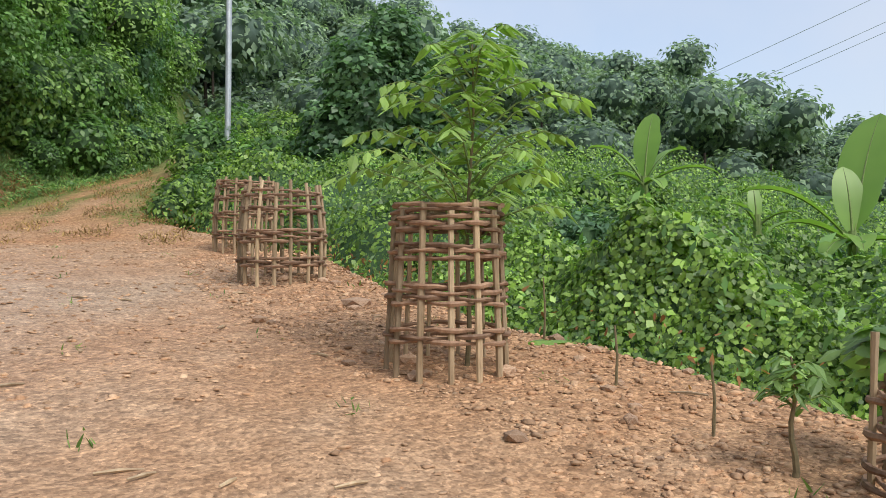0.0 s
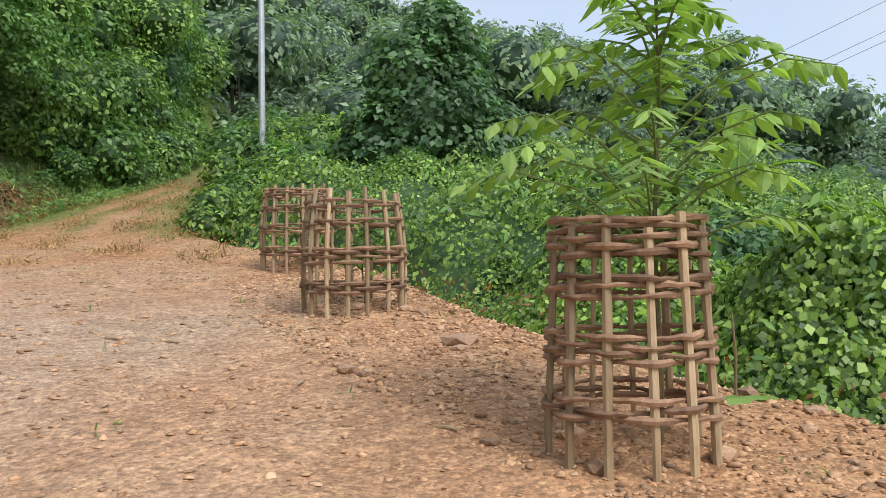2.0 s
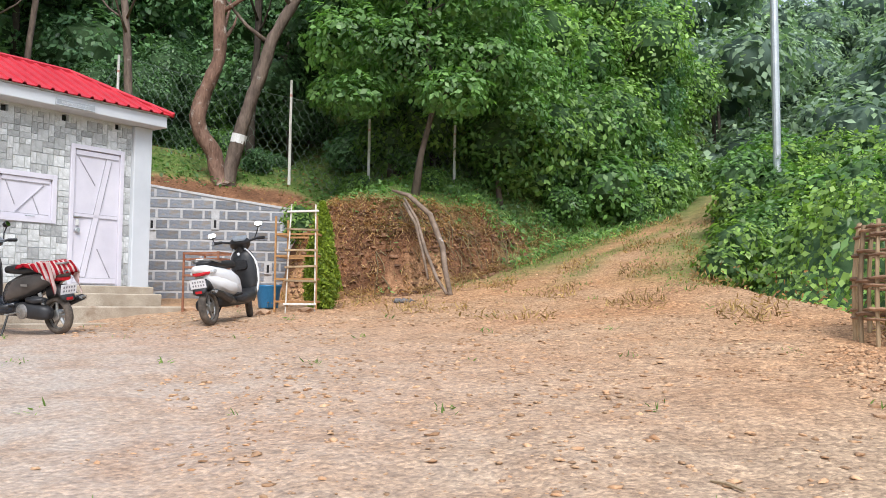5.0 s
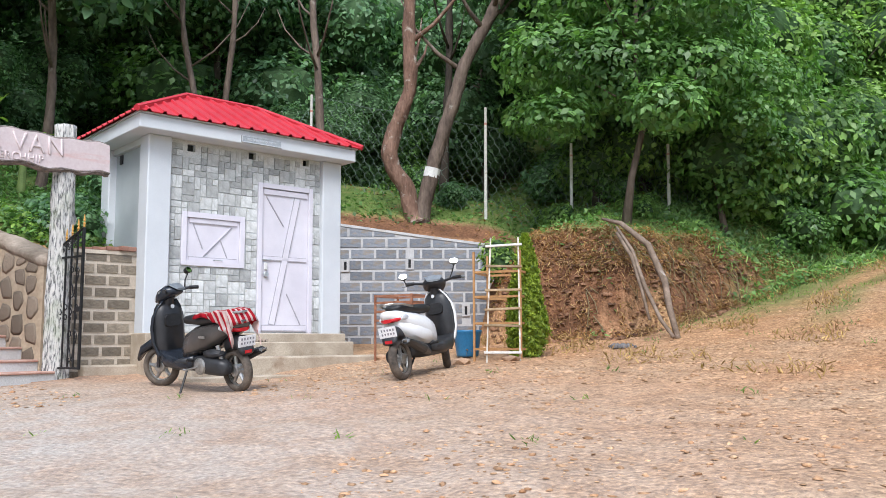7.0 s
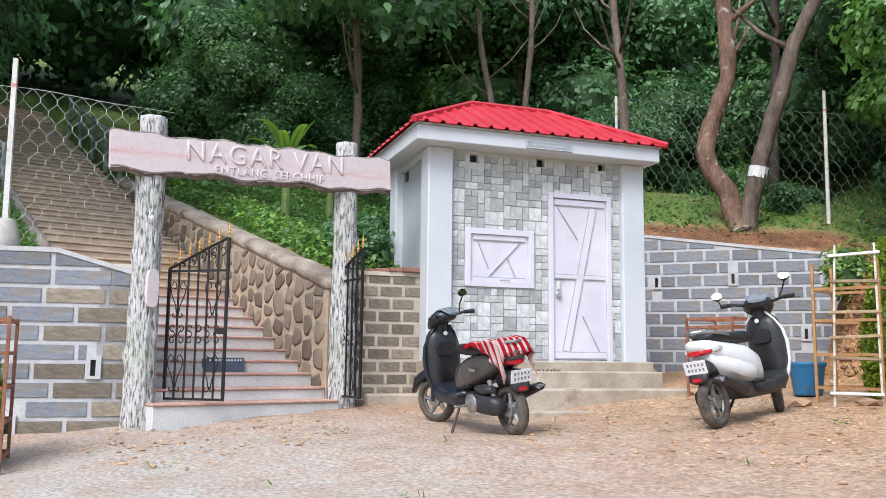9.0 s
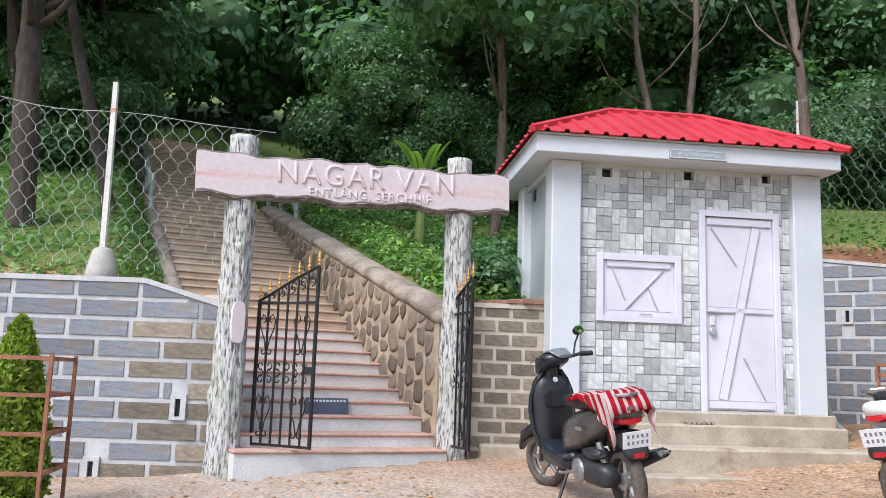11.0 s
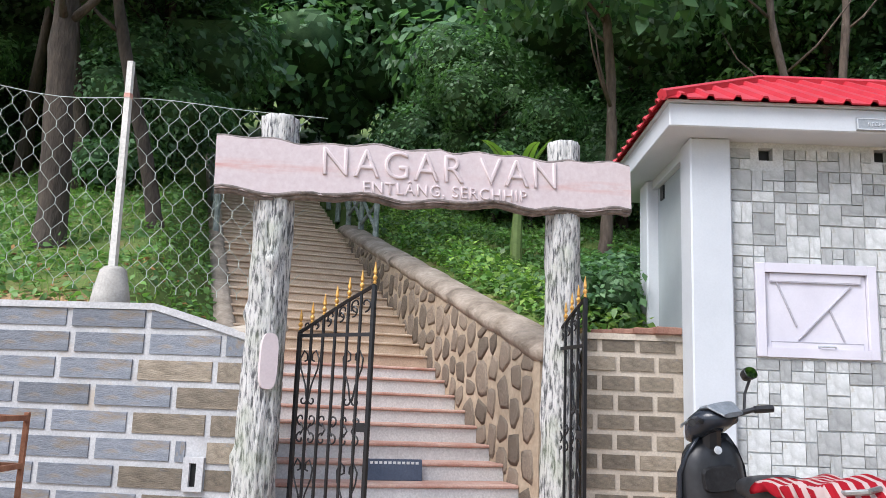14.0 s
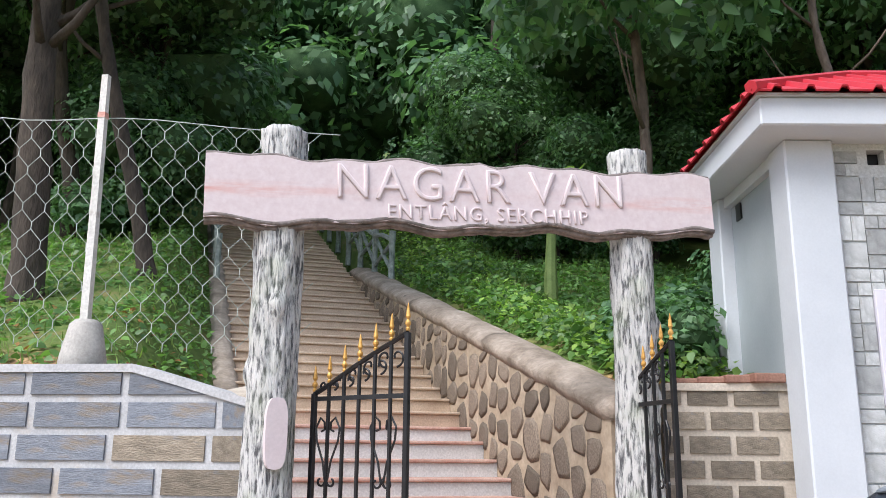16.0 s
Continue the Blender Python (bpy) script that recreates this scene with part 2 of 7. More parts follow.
L_STRAW = leaf_material("straw_blade", (0.22, 0.12, 0.06), (0.44, 0.30, 0.15), 0.8)
L_DRY = leaf_material("dry_leaf", (0.15, 0.06, 0.025), (0.34, 0.18, 0.08), 0.8)
L_CONIFER = leaf_material("golden_conifer", (0.10, 0.17, 0.015), (0.30, 0.38, 0.045), 0.6)
L_GRASS = leaf_material("grass_blade", (0.085, 0.16, 0.032), (0.19, 0.29, 0.08), 0.6)
# dark green that paints the shade inside crowns and under the vines
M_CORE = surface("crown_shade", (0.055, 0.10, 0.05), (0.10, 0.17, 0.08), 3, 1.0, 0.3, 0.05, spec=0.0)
# shade shells of far crowns, paler and bluer for painted haze
M_CORE_FAR = surface("hazed_crown_shade", (0.09, 0.135, 0.11), (0.13, 0.185, 0.145), 0.8, 1.0, 0.3, 0.05, spec=0.0)


# ---- mesh helpers ----
def mesh_object(name, verts, faces, mat, parent=None, smooth=False):
    me = bpy.data.meshes.new(name)
    me.from_pydata([tuple(v) for v in verts], [], faces)
    me.materials.append(mat)
    if smooth:
        me.shade_smooth()
    ob = new(name, me)
    if parent:
        ob.parent = parent
    return ob


def part(name, bm, mat, parent=None, label="", smooth=False):
    me = bpy.data.meshes.new(name)
    bm.normal_update()
    bm.to_mesh(me)
    bm.free()
    me.materials.append(mat)
    if smooth:
        me.shade_smooth()
    ob = new(name, me)
    if parent:
        ob.parent = parent
    if label:
        tagged(ob, label)
    return ob


def piece(name, me, parent, m):
    ob = new(name, me)
    ob.parent = parent
    ob.matrix_basis = m
    return ob


def thing(name, m, label, category, group=""):
    ob = new(name)
    ob.matrix_basis = m
    return tagged(ob, label, category, group)


def box(bm, x0, x1, y0, y1, z0, z1, m=None, bevel=0.0):
    v = [bm.verts.new((x, y, z)) for z in (z0, z1) for y in (y0, y1) for x in (x0, x1)]
    f = [bm.faces.new([v[i] for i in q]) for q in ((0, 2, 3, 1), (4, 5, 7, 6), (0, 1, 5, 4), (2, 6, 7, 3), (0, 4, 6, 2), (1, 3, 7, 5))]
    if bevel:
        e = list({e for q in f for e in q.edges})
        r = bmesh.ops.bevel(bm, geom=e, offset=bevel, segments=1, affect="EDGES")
        v = list({x for q in r["faces"] for x in q.verts})
    if m is not None:
        bmesh.ops.transform(bm, matrix=m, verts=v)
    return bm


def tube(bm, pts, radii, n=6, cap=True):
    pts = [Vector(p) for p in pts]
    if not hasattr(radii, "__len__"):
        radii = [radii] * len(pts)
    rings, side = [], None
    for i, p in enumerate(pts):
        d = (pts[min(i + 1, len(pts) - 1)] - pts[max(i - 1, 0)]).normalized()
        if side is None:
            side = d.orthogonal().normalized()
        side = (side - d * side.dot(d)).normalized()
        up = d.cross(side)
        rings.append([bm.verts.new(p + (side * math.cos(a) + up * math.sin(a)) * radii[i]) for a in (2 * math.pi * k / n for k in range(n))])
    for a, b in zip(rings, rings[1:]):
        for k in range(n):
            bm.faces.new((a[k], a[(k + 1) % n], b[(k + 1) % n], b[k]))
    if cap:
        bm.faces.new(rings[0][::-1])
        bm.faces.new(rings[-1])
    return bm


def tubes(pts, radii, n=6):
    return tube(bmesh.new(), pts, radii, n)


def lathe(bm, profile, n=16, m=None):
    rings = []
    for r, z in profile:
        rings.append([bm.verts.new((r * math.cos(2 * math.pi * k / n), r * math.sin(2 * math.pi * k / n), z)) for k in range(n)])
    for a, b in zip(rings, rings[1:]):
        for k in range(n):
            bm.faces.new((a[k], a[(k + 1) % n], b[(k + 1) % n], b[k]))
    bm.faces.new(rings[0][::-1])
    bm.faces.new(rings[-1])
    if m is not None:
        bmesh.ops.transform(bm, matrix=m, verts=[v for r in rings for v in r])
    return bm


RNG = np.random.default_rng(7)


def leaf_cloud(pos, nrm, size, droop=0.25, aspect=0.62, flat=False):
    """Leaves of four points with a folded midrib: arrays of places, facing normals and lengths to verts and faces."""
    n = len(pos)
    nrm = nrm / np.linalg.norm(nrm, axis=1, keepdims=True)
    t = RNG.normal(size=(n, 3))
    t[:, 2] -= droop * 3
    t -= nrm * np.sum(t * nrm, axis=1, keepdims=True)
    t /= np.linalg.norm(t, axis=1, keepdims=True) + 1e-9
    s = np.cross(nrm, t)
    L = size[:, None]
    if flat:
        v = np.stack([pos, pos + t * L * 0.45 + s * L * aspect * 0.5, pos + t * L - nrm * L * 0.18, pos + t * L * 0.45 - s * L * aspect * 0.5], 1).reshape(-1, 3)
        return v, np.arange(n * 4).reshape(-1, 4)
    out = [pos + t * L * 0.06]
    for q, w, dn in ((0.02, 0.30, 0.05), (0.30, 0.50, 0.09), (0.66, 0.30, 0.12), (1.0, 0.0, 0.2), (0.66, -0.30, 0.12), (0.30, -0.50, 0.09), (0.02, -0.30, 0.05)):
        out.append(pos + t * L * q + s * L * aspect * w - nrm * L * dn)
    v = np.stack(out, 1).reshape(-1, 3)
    k = np.arange(n)[:, None] * 8
    # two halves folded along the midrib
    f = np.concatenate([np.hstack([k + 0, k + 1, k + 2, k + 3]), np.hstack([k + 0, k + 3, k + 4, k + 5]), np.hstack([k + 0, k + 5, k + 6, k + 7])])
    return v, f


def fast_mesh(name, v, f, mat):
    me = bpy.data.meshes.new(name)
    me.vertices.add(len(v))
    me.vertices.foreach_set("co", np.asarray(v, dtype=np.float32).ravel())
    w = f.shape[1]
    me.loops.add(len(f) * w)
    me.loops.foreach_set("vertex_index", np.asarray(f, dtype=np.int32).ravel())
    me.polygons.add(len(f))
    me.polygons.foreach_set("loop_start", np.arange(0, len(f) * w, w, dtype=np.int32))
    me.materials.append(mat)
    me.update(calc_edges=True)
    me.validate()
    return me


def crown_mesh(name, blobs, per_area, leaf, mat, squash=0.8, inner=0.25, flat=False, aspect=0.62):
    """Leaves over uneven blobs (centre, radius)."""
    P, N = [], []
    for c, r in blobs:
        k = int(per_area * r * r * 12.6)
        d = RNG.normal(size=(k, 3))
        d /= np.linalg.norm(d, axis=1, keepdims=True)
        lump = 1 + 0.16 * np.sin(d[:, 0] * 7 + c[0] * 3) * np.sin(d[:, 1] * 6 + c[1]) + 0.12 * np.sin(d[:, 2] * 9 + r * 8)
        rad = r * lump * (1 - inner * RNG.random(k) ** 2)
        p = np.array(c) + d * rad[:, None] * np.array([1, 1, squash])
        keep = np.ones(k, bool)
        for c2, r2 in blobs:
            if c2 is not c:
                keep &= np.linalg.norm((p - np.array(c2)) / np.array([1, 1, squash]), axis=1) > r2 * 0.72
        nn = d * 0.7 + RNG.normal(size=(k, 3)) * 0.35 + np.array([0, 0, 0.55])
        P.append(p[keep]), N.append(nn[keep])
    P, N = np.concatenate(P), np.concatenate(N)
    v, f = leaf_cloud(P, N, leaf * (0.6 + 0.8 * RNG.random(len(P))), aspect=aspect, flat=flat)
    return fast_mesh(name, v, f, mat)


# leafless dark shells that stand in for the shade inside a crown
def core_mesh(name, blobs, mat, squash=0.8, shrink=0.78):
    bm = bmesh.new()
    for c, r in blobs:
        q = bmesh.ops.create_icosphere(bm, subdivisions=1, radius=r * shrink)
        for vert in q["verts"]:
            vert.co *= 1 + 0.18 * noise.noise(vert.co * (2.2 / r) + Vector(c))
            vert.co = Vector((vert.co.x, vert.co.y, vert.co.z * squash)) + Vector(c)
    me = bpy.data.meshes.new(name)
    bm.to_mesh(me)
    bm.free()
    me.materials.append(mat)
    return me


# ---- the lie of the land ----
EDGE = [(9, -6), (5.5, 1.5), (3.6, 4.2), (2.35, 5.6), (0.35, 7.35), (-0.85, 8.9), (-2.2, 11.2), (-4.3, 13.4), (-6.9, 15.6), (-8.2, 18.5), (-9.1, 22.5), (-10.6, 28), (-15, 38), (-22, 60), (-40, 90)]
FOOT = [(-13.15, -60), (-13.15, 4.75), (-13.95, 7.1), (-14.2, 8.05), (-15.3, 8.2), (-15.75, 10.9), (-17.2, 12.0), (-15.7, 14.9), (-13.3, 13.5), (-11.6, 14.3), (-11.6, 16.5), (-11.9, 18.7), (-11.6, 20.3), (-11.2, 23), (-12.4, 28), (-17, 38), (-24, 60), (-42, 90)]


def signed(px, py, line):
    """Distance to a polyline, positive on its right-hand side as it runs."""
    best, sign = np.full(px.shape, 1e9), np.ones(px.shape)
    for (x0, y0), (x1, y1) in zip(line, line[1:]):
        dx, dy = x1 - x0, y1 - y0
        k = np.clip(((px - x0) * dx + (py - y0) * dy) / (dx * dx + dy * dy), 0, 1)
        qx, qy = px - x0 - k * dx, py - y0 - k * dy
        d = np.hypot(qx, qy)
        s = np.where(dx * qy - dy * qx < 0, 1.0, -1.0)
        m = d < best
        best, sign = np.where(m, d, best), np.where(m, s, sign)
    return best * sign


def smooth(a, b, t):
    k = np.clip((t - a) / (b - a), 0, 1)
    return k * k * (3 - 2 * k)


def yard(px, py):
    """The dirt yard and the road."""
    qx, qy = np.clip(px, -20, 6), np.clip(py, -20, 26)
    z = 0.163 - 0.0836 * qx + 0.1228 * qy + 0.00516 * qx * qy + 0.0467 * np.maximum(0, qy - 13) ** 1.5
    z = z - 0.11 * np.exp(-(((px + 12.2) / 1.3) ** 2) - ((py - 9.3) / 1.5) ** 2)
    return z + 0.10 * np.maximum(0, py - 26)


def land(px, py):
    px, py = np.asarray(px, float), np.asarray(py, float)
    z = yard(px, py)
    e, h = signed(px, py, EDGE), -signed(px, py, FOOT)
    wob = 0.02 * np.sin(px * 3.1 + py) * np.sin(py * 2.7) + 0.012 * np.sin(px * 7.3) * np.sin(py * 8.1 + px)
    z = z + wob
    # berm of loose soil along the edge, then the fall into the valley
    z = z + 0.035 * np.exp(-((e + 0.5) / 0.6) ** 2) * smooth(2, 6, py)
    fall = 0.75 * smooth(0.0, 1.3, e) + 0.16 * np.maximum(0, e - 1.3) * (0.35 + 0.65 * smooth(-3, 6, px))
    z = z - np.minimum(fall, 9)
    # hillside behind walls and bank
    top = 3.22 + 0.45 * smooth(10, 13, py) - 0.0 * py + np.maximum(0, py - 17) * 0.24
    hr = h + 0.13 * np.sin(px * 2.6 + 1) * np.sin(py * 2.2) + 0.09 * np.sin(px * 6.1 + py * 2) * np.sin(py * 5.3) + 0.05 * np.sin(px * 13 + 1) * np.sin(py * 11 - px * 3)
    rise = np.where(py < 13.2, smooth(0.0, 0.25, h), 0.72 * smooth(-0.05, 0.22, hr) + 0.28 * smooth(0.2, 0.75, hr))
    late = smooth(17.3, 19.5, py)
    rise = rise * (1 - late) + smooth(0, 1.6, h) * late
    hill = top + 0.40 * np.minimum(np.maximum(h - 0.3, 0), 90) + 0.05 * np.sin(px * 2.3) * np.sin(py * 1.9)
    z = z + (np.maximum(hill, z) - z) * rise
    # soil heaped behind the retaining wall
    wx, wy = px + 16.9, py - 12.25
    wa, wd = wx * 0.559 + wy * 0.829, wx * -0.829 + wy * 0.559
    heap = 4.16 - 0.13 * wa + 0.50 * np.minimum(wd, 3.0)
    keep = smooth(0.15, 0.32, wd) * (1 - smooth(2.6, 5.0, wd)) * smooth(-1.2, -0.5, wa) * (1 - smooth(3.3, 4.8, wa))
    z = z + (np.maximum(heap, z) - z) * keep
    # the cut for the stairs
    sx, sy = px + 13.40, py - 6.865
    along, side = sx * -0.915 + sy * -0.403, sx * 0.403 + sy * -0.915
    cut = 1.6 + 0.431 * along - 0.25
    flank = 1.66 + 0.431 * along + 1.05 * np.maximum(0, side - 2.15)
    z = np.where((along > 0.55) & (along < 18) & (side > 1.9) & (side < 7), np.minimum(z, flank), z)
    lap = 2.98 + 0.30 * along + 0.14 * np.maximum(0, along - 9) + 0.55 * np.maximum(0, -side - 0.5)
    z = np.where((along > 0.2) & (along < 17.5) & (side < -0.2) & (side > -4), np.minimum(z, lap), z)
    inside = (along > 0.03) & (along < 16.2) & (side > -0.36) & (side < 2.12)
    z = np.where(inside, np.minimum(z, cut), z)
    # far ridge across the valley
    far = np.clip(0.30 * (py - 30), 0, 24) * (1 - smooth(-14, 34, px)) + np.clip(0.10 * (py - 40), 0, 30) * smooth(-20, 30, px)
    far = far + 0.10 * np.clip(py - 34, 0, 76) * (1 - smooth(-26, -9, px))
    z = np.maximum(z, np.where(py > 26, far - 1.5, z))
    return z


def land1(px, py):
    return float(land(np.array([px]), np.array([py]))[0])


# ---- ground ----
def axis(lo, hi, step, reach):
    near = np.arange(lo, hi + step / 2, step)
    out, d, a, b = [], step, lo, hi
    left, right = [], []
    while b < reach:
        d *= 1.18
        a, b = a - d, b + d
        left.append(a), right.append(b)
    return np.array(left[::-1] + list(near) + right)


gx, gy = axis(-28, 4.5, 0.15, 900), axis(-1, 25, 0.15, 900)
GX, GY = np.meshgrid(gx, gy)
GZ = land(GX, GY)
nx, ny = len(gx), len(gy)
gi = np.arange(nx * ny).reshape(ny, nx)
quads = np.stack([gi[:-1, :-1], gi[:-1, 1:], gi[1:, 1:], gi[1:, :-1]], -1).reshape(-1, 4)
gme = fast_mesh("ground", np.stack([GX, GY, GZ], -1).reshape(-1, 3), quads, M_DIRT)
e_, h_ = signed(GX, GY, EDGE).ravel(), -signed(GX, GY, FOOT).ravel()
fx, fy = GX.ravel(), GY.ravel()
zones = np.zeros((nx * ny, 4))
zones[:, 0] = np.exp(-((fx + 9.0) / 5.6) ** 2 - ((fy - 4.8) / 4.4) ** 2) * (h_ < 0)
bank = smooth(-0.12, 0.03, h_) * (1 - smooth(0.55, 1.0, h_)) * (fy > 11.5) * (1 - smooth(17.5, 19.5, fy))
zones[:, 1] = bank
zones[:, 2] = np.clip(np.maximum(smooth(0.55, 1.0, h_), smooth(0.2, 1.2, e_)), 0, 1) * (1 - bank)
zones[:, 2] = np.maximum(zones[:, 2], np.where(fy > 18, smooth(-0.3, 0.5, h_), 0))
verge = np.maximum(smooth(-1.5, 0.0, h_ + 0.35 * np.sin(fx * 2.1 + fy)), smooth(-1.3, 0.1, e_ + 0.35 * np.sin(fy * 1.7)))
# grass between the ruts
verge = np.maximum(verge, 0.7 * np.exp(-((h_ - e_ + 0.3 * np.sin(fy * 0.9)) / 0.5) ** 2) * (h_ < 0) * (e_ < 0))
zones[:, 2] = np.maximum(zones[:, 2], 0.85 * verge * smooth(14.5, 17.0, fy) * (1 - bank))
zones[:, 3] = 1
at = gme.attributes.new("zones", "FLOAT_COLOR", "POINT")
at.data.foreach_set("color", zones.astype(np.float32).ravel())
gme.shade_smooth()
tagged(new("ground", gme), "orange-brown stony dirt yard rising into a forested hillside", "ground", kind="structure")


# ---- stairs ----
ST, SD = (-13.40, 6.865), (-0.915, -0.403)
RUN, RISE, STEPS, WIDTH, STAIR_Z = 0.327, 0.141, 50, 2.0, 1.6
stairs = thing("stairs", pose(*ST, 0, 0, 0, math.degrees(math.atan2(SD[1], SD[0]))), "long straight flight of concrete steps with red-painted treads", "stairs")
tagged(stairs, kind="structure")
for k in range(1, STEPS + 1):
    s0, z1 = (k - 1) * RUN, STAIR_Z + RISE * k
    jig = 0.006 * math.sin(k * 2.3)
    part("riser", box(bmesh.new(), s0, s0 + RUN + 0.03, -0.06, WIDTH, z1 - RISE - 0.25, z1 - 0.028 + jig, bevel=0.006), M_STEP if k < 11 else M_STEP_BROWN, stairs)
    part("tread", box(bmesh.new(), s0 - 0.022, s0 + RUN + 0.02, -0.05, WIDTH + 0.01, z1 - 0.028 + jig, z1 + jig, bevel=0.008), M_TREAD if k < 11 else M_STEP_BROWN, stairs)
# low kerb along the open side
kb = bmesh.new()
_rings = []
for k in range(0, 2 * STEPS):
    s0 = 0.6 + k * RUN / 2
    z1 = STAIR_Z + 0.431 * s0 + 0.03 * noise.noise(Vector((s0 * 1.7, 0, 2)))
    wv = 0.02 * noise.noise(Vector((s0 * 1.1, 4, 0)))
    _rings.append([kb.verts.new((s0, WIDTH + y + wv, z1 + z)) for y, z in ((-0.02, -0.5), (-0.02, 0.11), (0.03, 0.17), (0.16, 0.18), (0.23, 0.12), (0.25, -0.5))])
for p, q in zip(_rings, _rings[1:]):
    for k in range(5):
        kb.faces.new((p[k], p[k + 1], q[k + 1], q[k]))
kb.faces.new(_rings[0][::-1]), kb.faces.new(_rings[-1])
part("kerb", kb, M_COPING, stairs, smooth=True)
slate = thing("plaque", stairs.matrix_basis @ pose(3 * RUN - 0.075, 0.66, STAIR_Z + RISE * 3 + 0.005, 0, 9, 0), "dark slate plaque leaning against a stair riser", "plaque")
part("slab", box(bmesh.new(), 0, 0.025, 0, 0.46, 0, 0.165, bevel=0.004), surface("slate", (0.055, 0.075, 0.115), (0.085, 0.105, 0.15), 6, 0.6, 0.1, 0.002), slate)
pb = bmesh.new()
for i in range(11):
    box(pb, -0.002, -0.0005, 0.03 + i * 0.037, 0.055 + i * 0.037, 0.125, 0.145)
part("lettering", pb, M_STEP, slate, "pale worn lettering")


# ---- stone flank wall of the stairs ----
def stone_wall():
    wall = thing("wall_stairs", stairs.matrix_basis.copy(), "sloping rubble stone wall with a rounded plaster coping", "wall")
    tagged(wall, kind="structure")
    top = lambda s: 2.96 + 0.300 * s
    for s0, s1 in ((0.30, 2.6), (2.6, 5.2), (5.2, 9.0)):
        n = max(2, int((s1 - s0) / 0.3))
        v, f = [], []
        for i in range(n + 1):
            s = s0 + (s1 - s0) * i / n
            lo = STAIR_Z + 0.43 * s - 0.5
            v += [(s, -0.06, lo), (s, -0.06, top(s)), (s, -0.46, top(s)), (s, -0.46, lo)]
        for i in range(n):
            a = i * 4
            f += [(a, a + 4, a + 5, a + 1), (a + 1, a + 5, a + 6, a + 2), (a + 2, a + 6, a + 7, a + 3)]
        f += [(0, 1, 2, 3), (n * 4 + 3, n * 4 + 2, n * 4 + 1, n * 4)]
        mesh_object("masonry", v, f, M_PLASTER, wall)
        bm = bmesh.new()
        prof = [(0.0, -0.08), (0.03, 0.0), (-0.02, 0.05), (-0.10, 0.085), (-0.26, 0.09), (-0.36, 0.05), (-0.42, 0.0), (-0.46, -0.08)]
        rings = []
        for i in range(n * 2 + 1):
            s = s0 - 0.03 + (s1 - s0 + 0.03) * i / (n * 2)
            w = 0.035 * noise.noise(Vector((s * 3, 0, 0))) + 0.02 * noise.noise(Vector((s * 9, 1, 0)))
            rings.append([bm.verts.new((s, -0.05 + a * 1.0, top(s) + b + w)) for a, b in prof])
        for a, b in zip(rings, rings[1:]):
            for k in range(len(prof)):
                bm.faces.new((a[k], a[(k + 1) % len(prof)], b[(k + 1) % len(prof)], b[k]))
        bm.faces.new(rings[0][::-1]), bm.faces.new(rings[-1])
        part("coping", bm, M_COPING, wall, smooth=True)
    kinds = []
    rng = random.Random(3)
    for q in range(7):
        bm = bmesh.new()
        n = 9
        rad = [1 + rng.uniform(-0.26, 0.12) for _ in range(n)]
        sq = lambda c: math.copysign(abs(c) ** 0.68, c)
        ring = lambda k, y: [bm.verts.new((k * rad[i] * sq(math.cos(6.283 * i / n + q)), y, k * rad[i] * sq(math.sin(6.283 * i / n + q)))) for i in range(n)]
        a, b, c = ring(1.0, -0.02), ring(0.96, 0.004), ring(0.7, 0.010)
        for p, r in ((a, b), (b, c)):
            for i in range(n):
                bm.faces.new((p[i], r[i], r[(i + 1) % n], p[(i + 1) % n]))
        bm.faces.new(c[::-1])
        bmesh.ops.recalc_face_normals(bm, faces=bm.faces)
        me = bpy.data.meshes.new("stone")
        bm.to_mesh(me)
        bm.free()
        me.materials.append(M_RUBBLE)
        me.shade_smooth()
        kinds.append(me)
    s = 0.38
    while s < 8.2:
        w = rng.uniform(0.19, 0.34)
        lo, hi = STAIR_Z + 0.43 * s + 0.12, top(s + w / 2) - 0.08
        z = lo + rng.uniform(-0.1, 0.05)
        while z < hi - 0.05:
            h = rng.uniform(0.17, 0.36)
            if z + h > hi + 0.05:
                h = hi - z
            if h > 0.09:
                m = pose(s + w / 2 + rng.uniform(-0.02, 0.02), -0.058, z + h / 2, 0, rng.uniform(-20, 20), 0) @ Matrix.Diagonal((w * rng.uniform(0.44, 0.54), 1, h * rng.uniform(0.42, 0.52), 1))
                piece("stone", rng.choice(kinds), wall, m)
            z += h
        s += w


stone_wall()


# ---- coursed block walls ----
def block_mesh(mat):
    bm = box(bmesh.new(), -0.5, 0.5, -0.5, 0.5, -0.5, 0.5)
    for v in bm.verts:
        if v.co.y < 0:
            v.co.x *= 0.975
            v.co.z *= 0.93
    me = bpy.data.meshes.new("block")
    bm.to_mesh(me)
    bm.free()
    me.materials.append(mat)
    return me


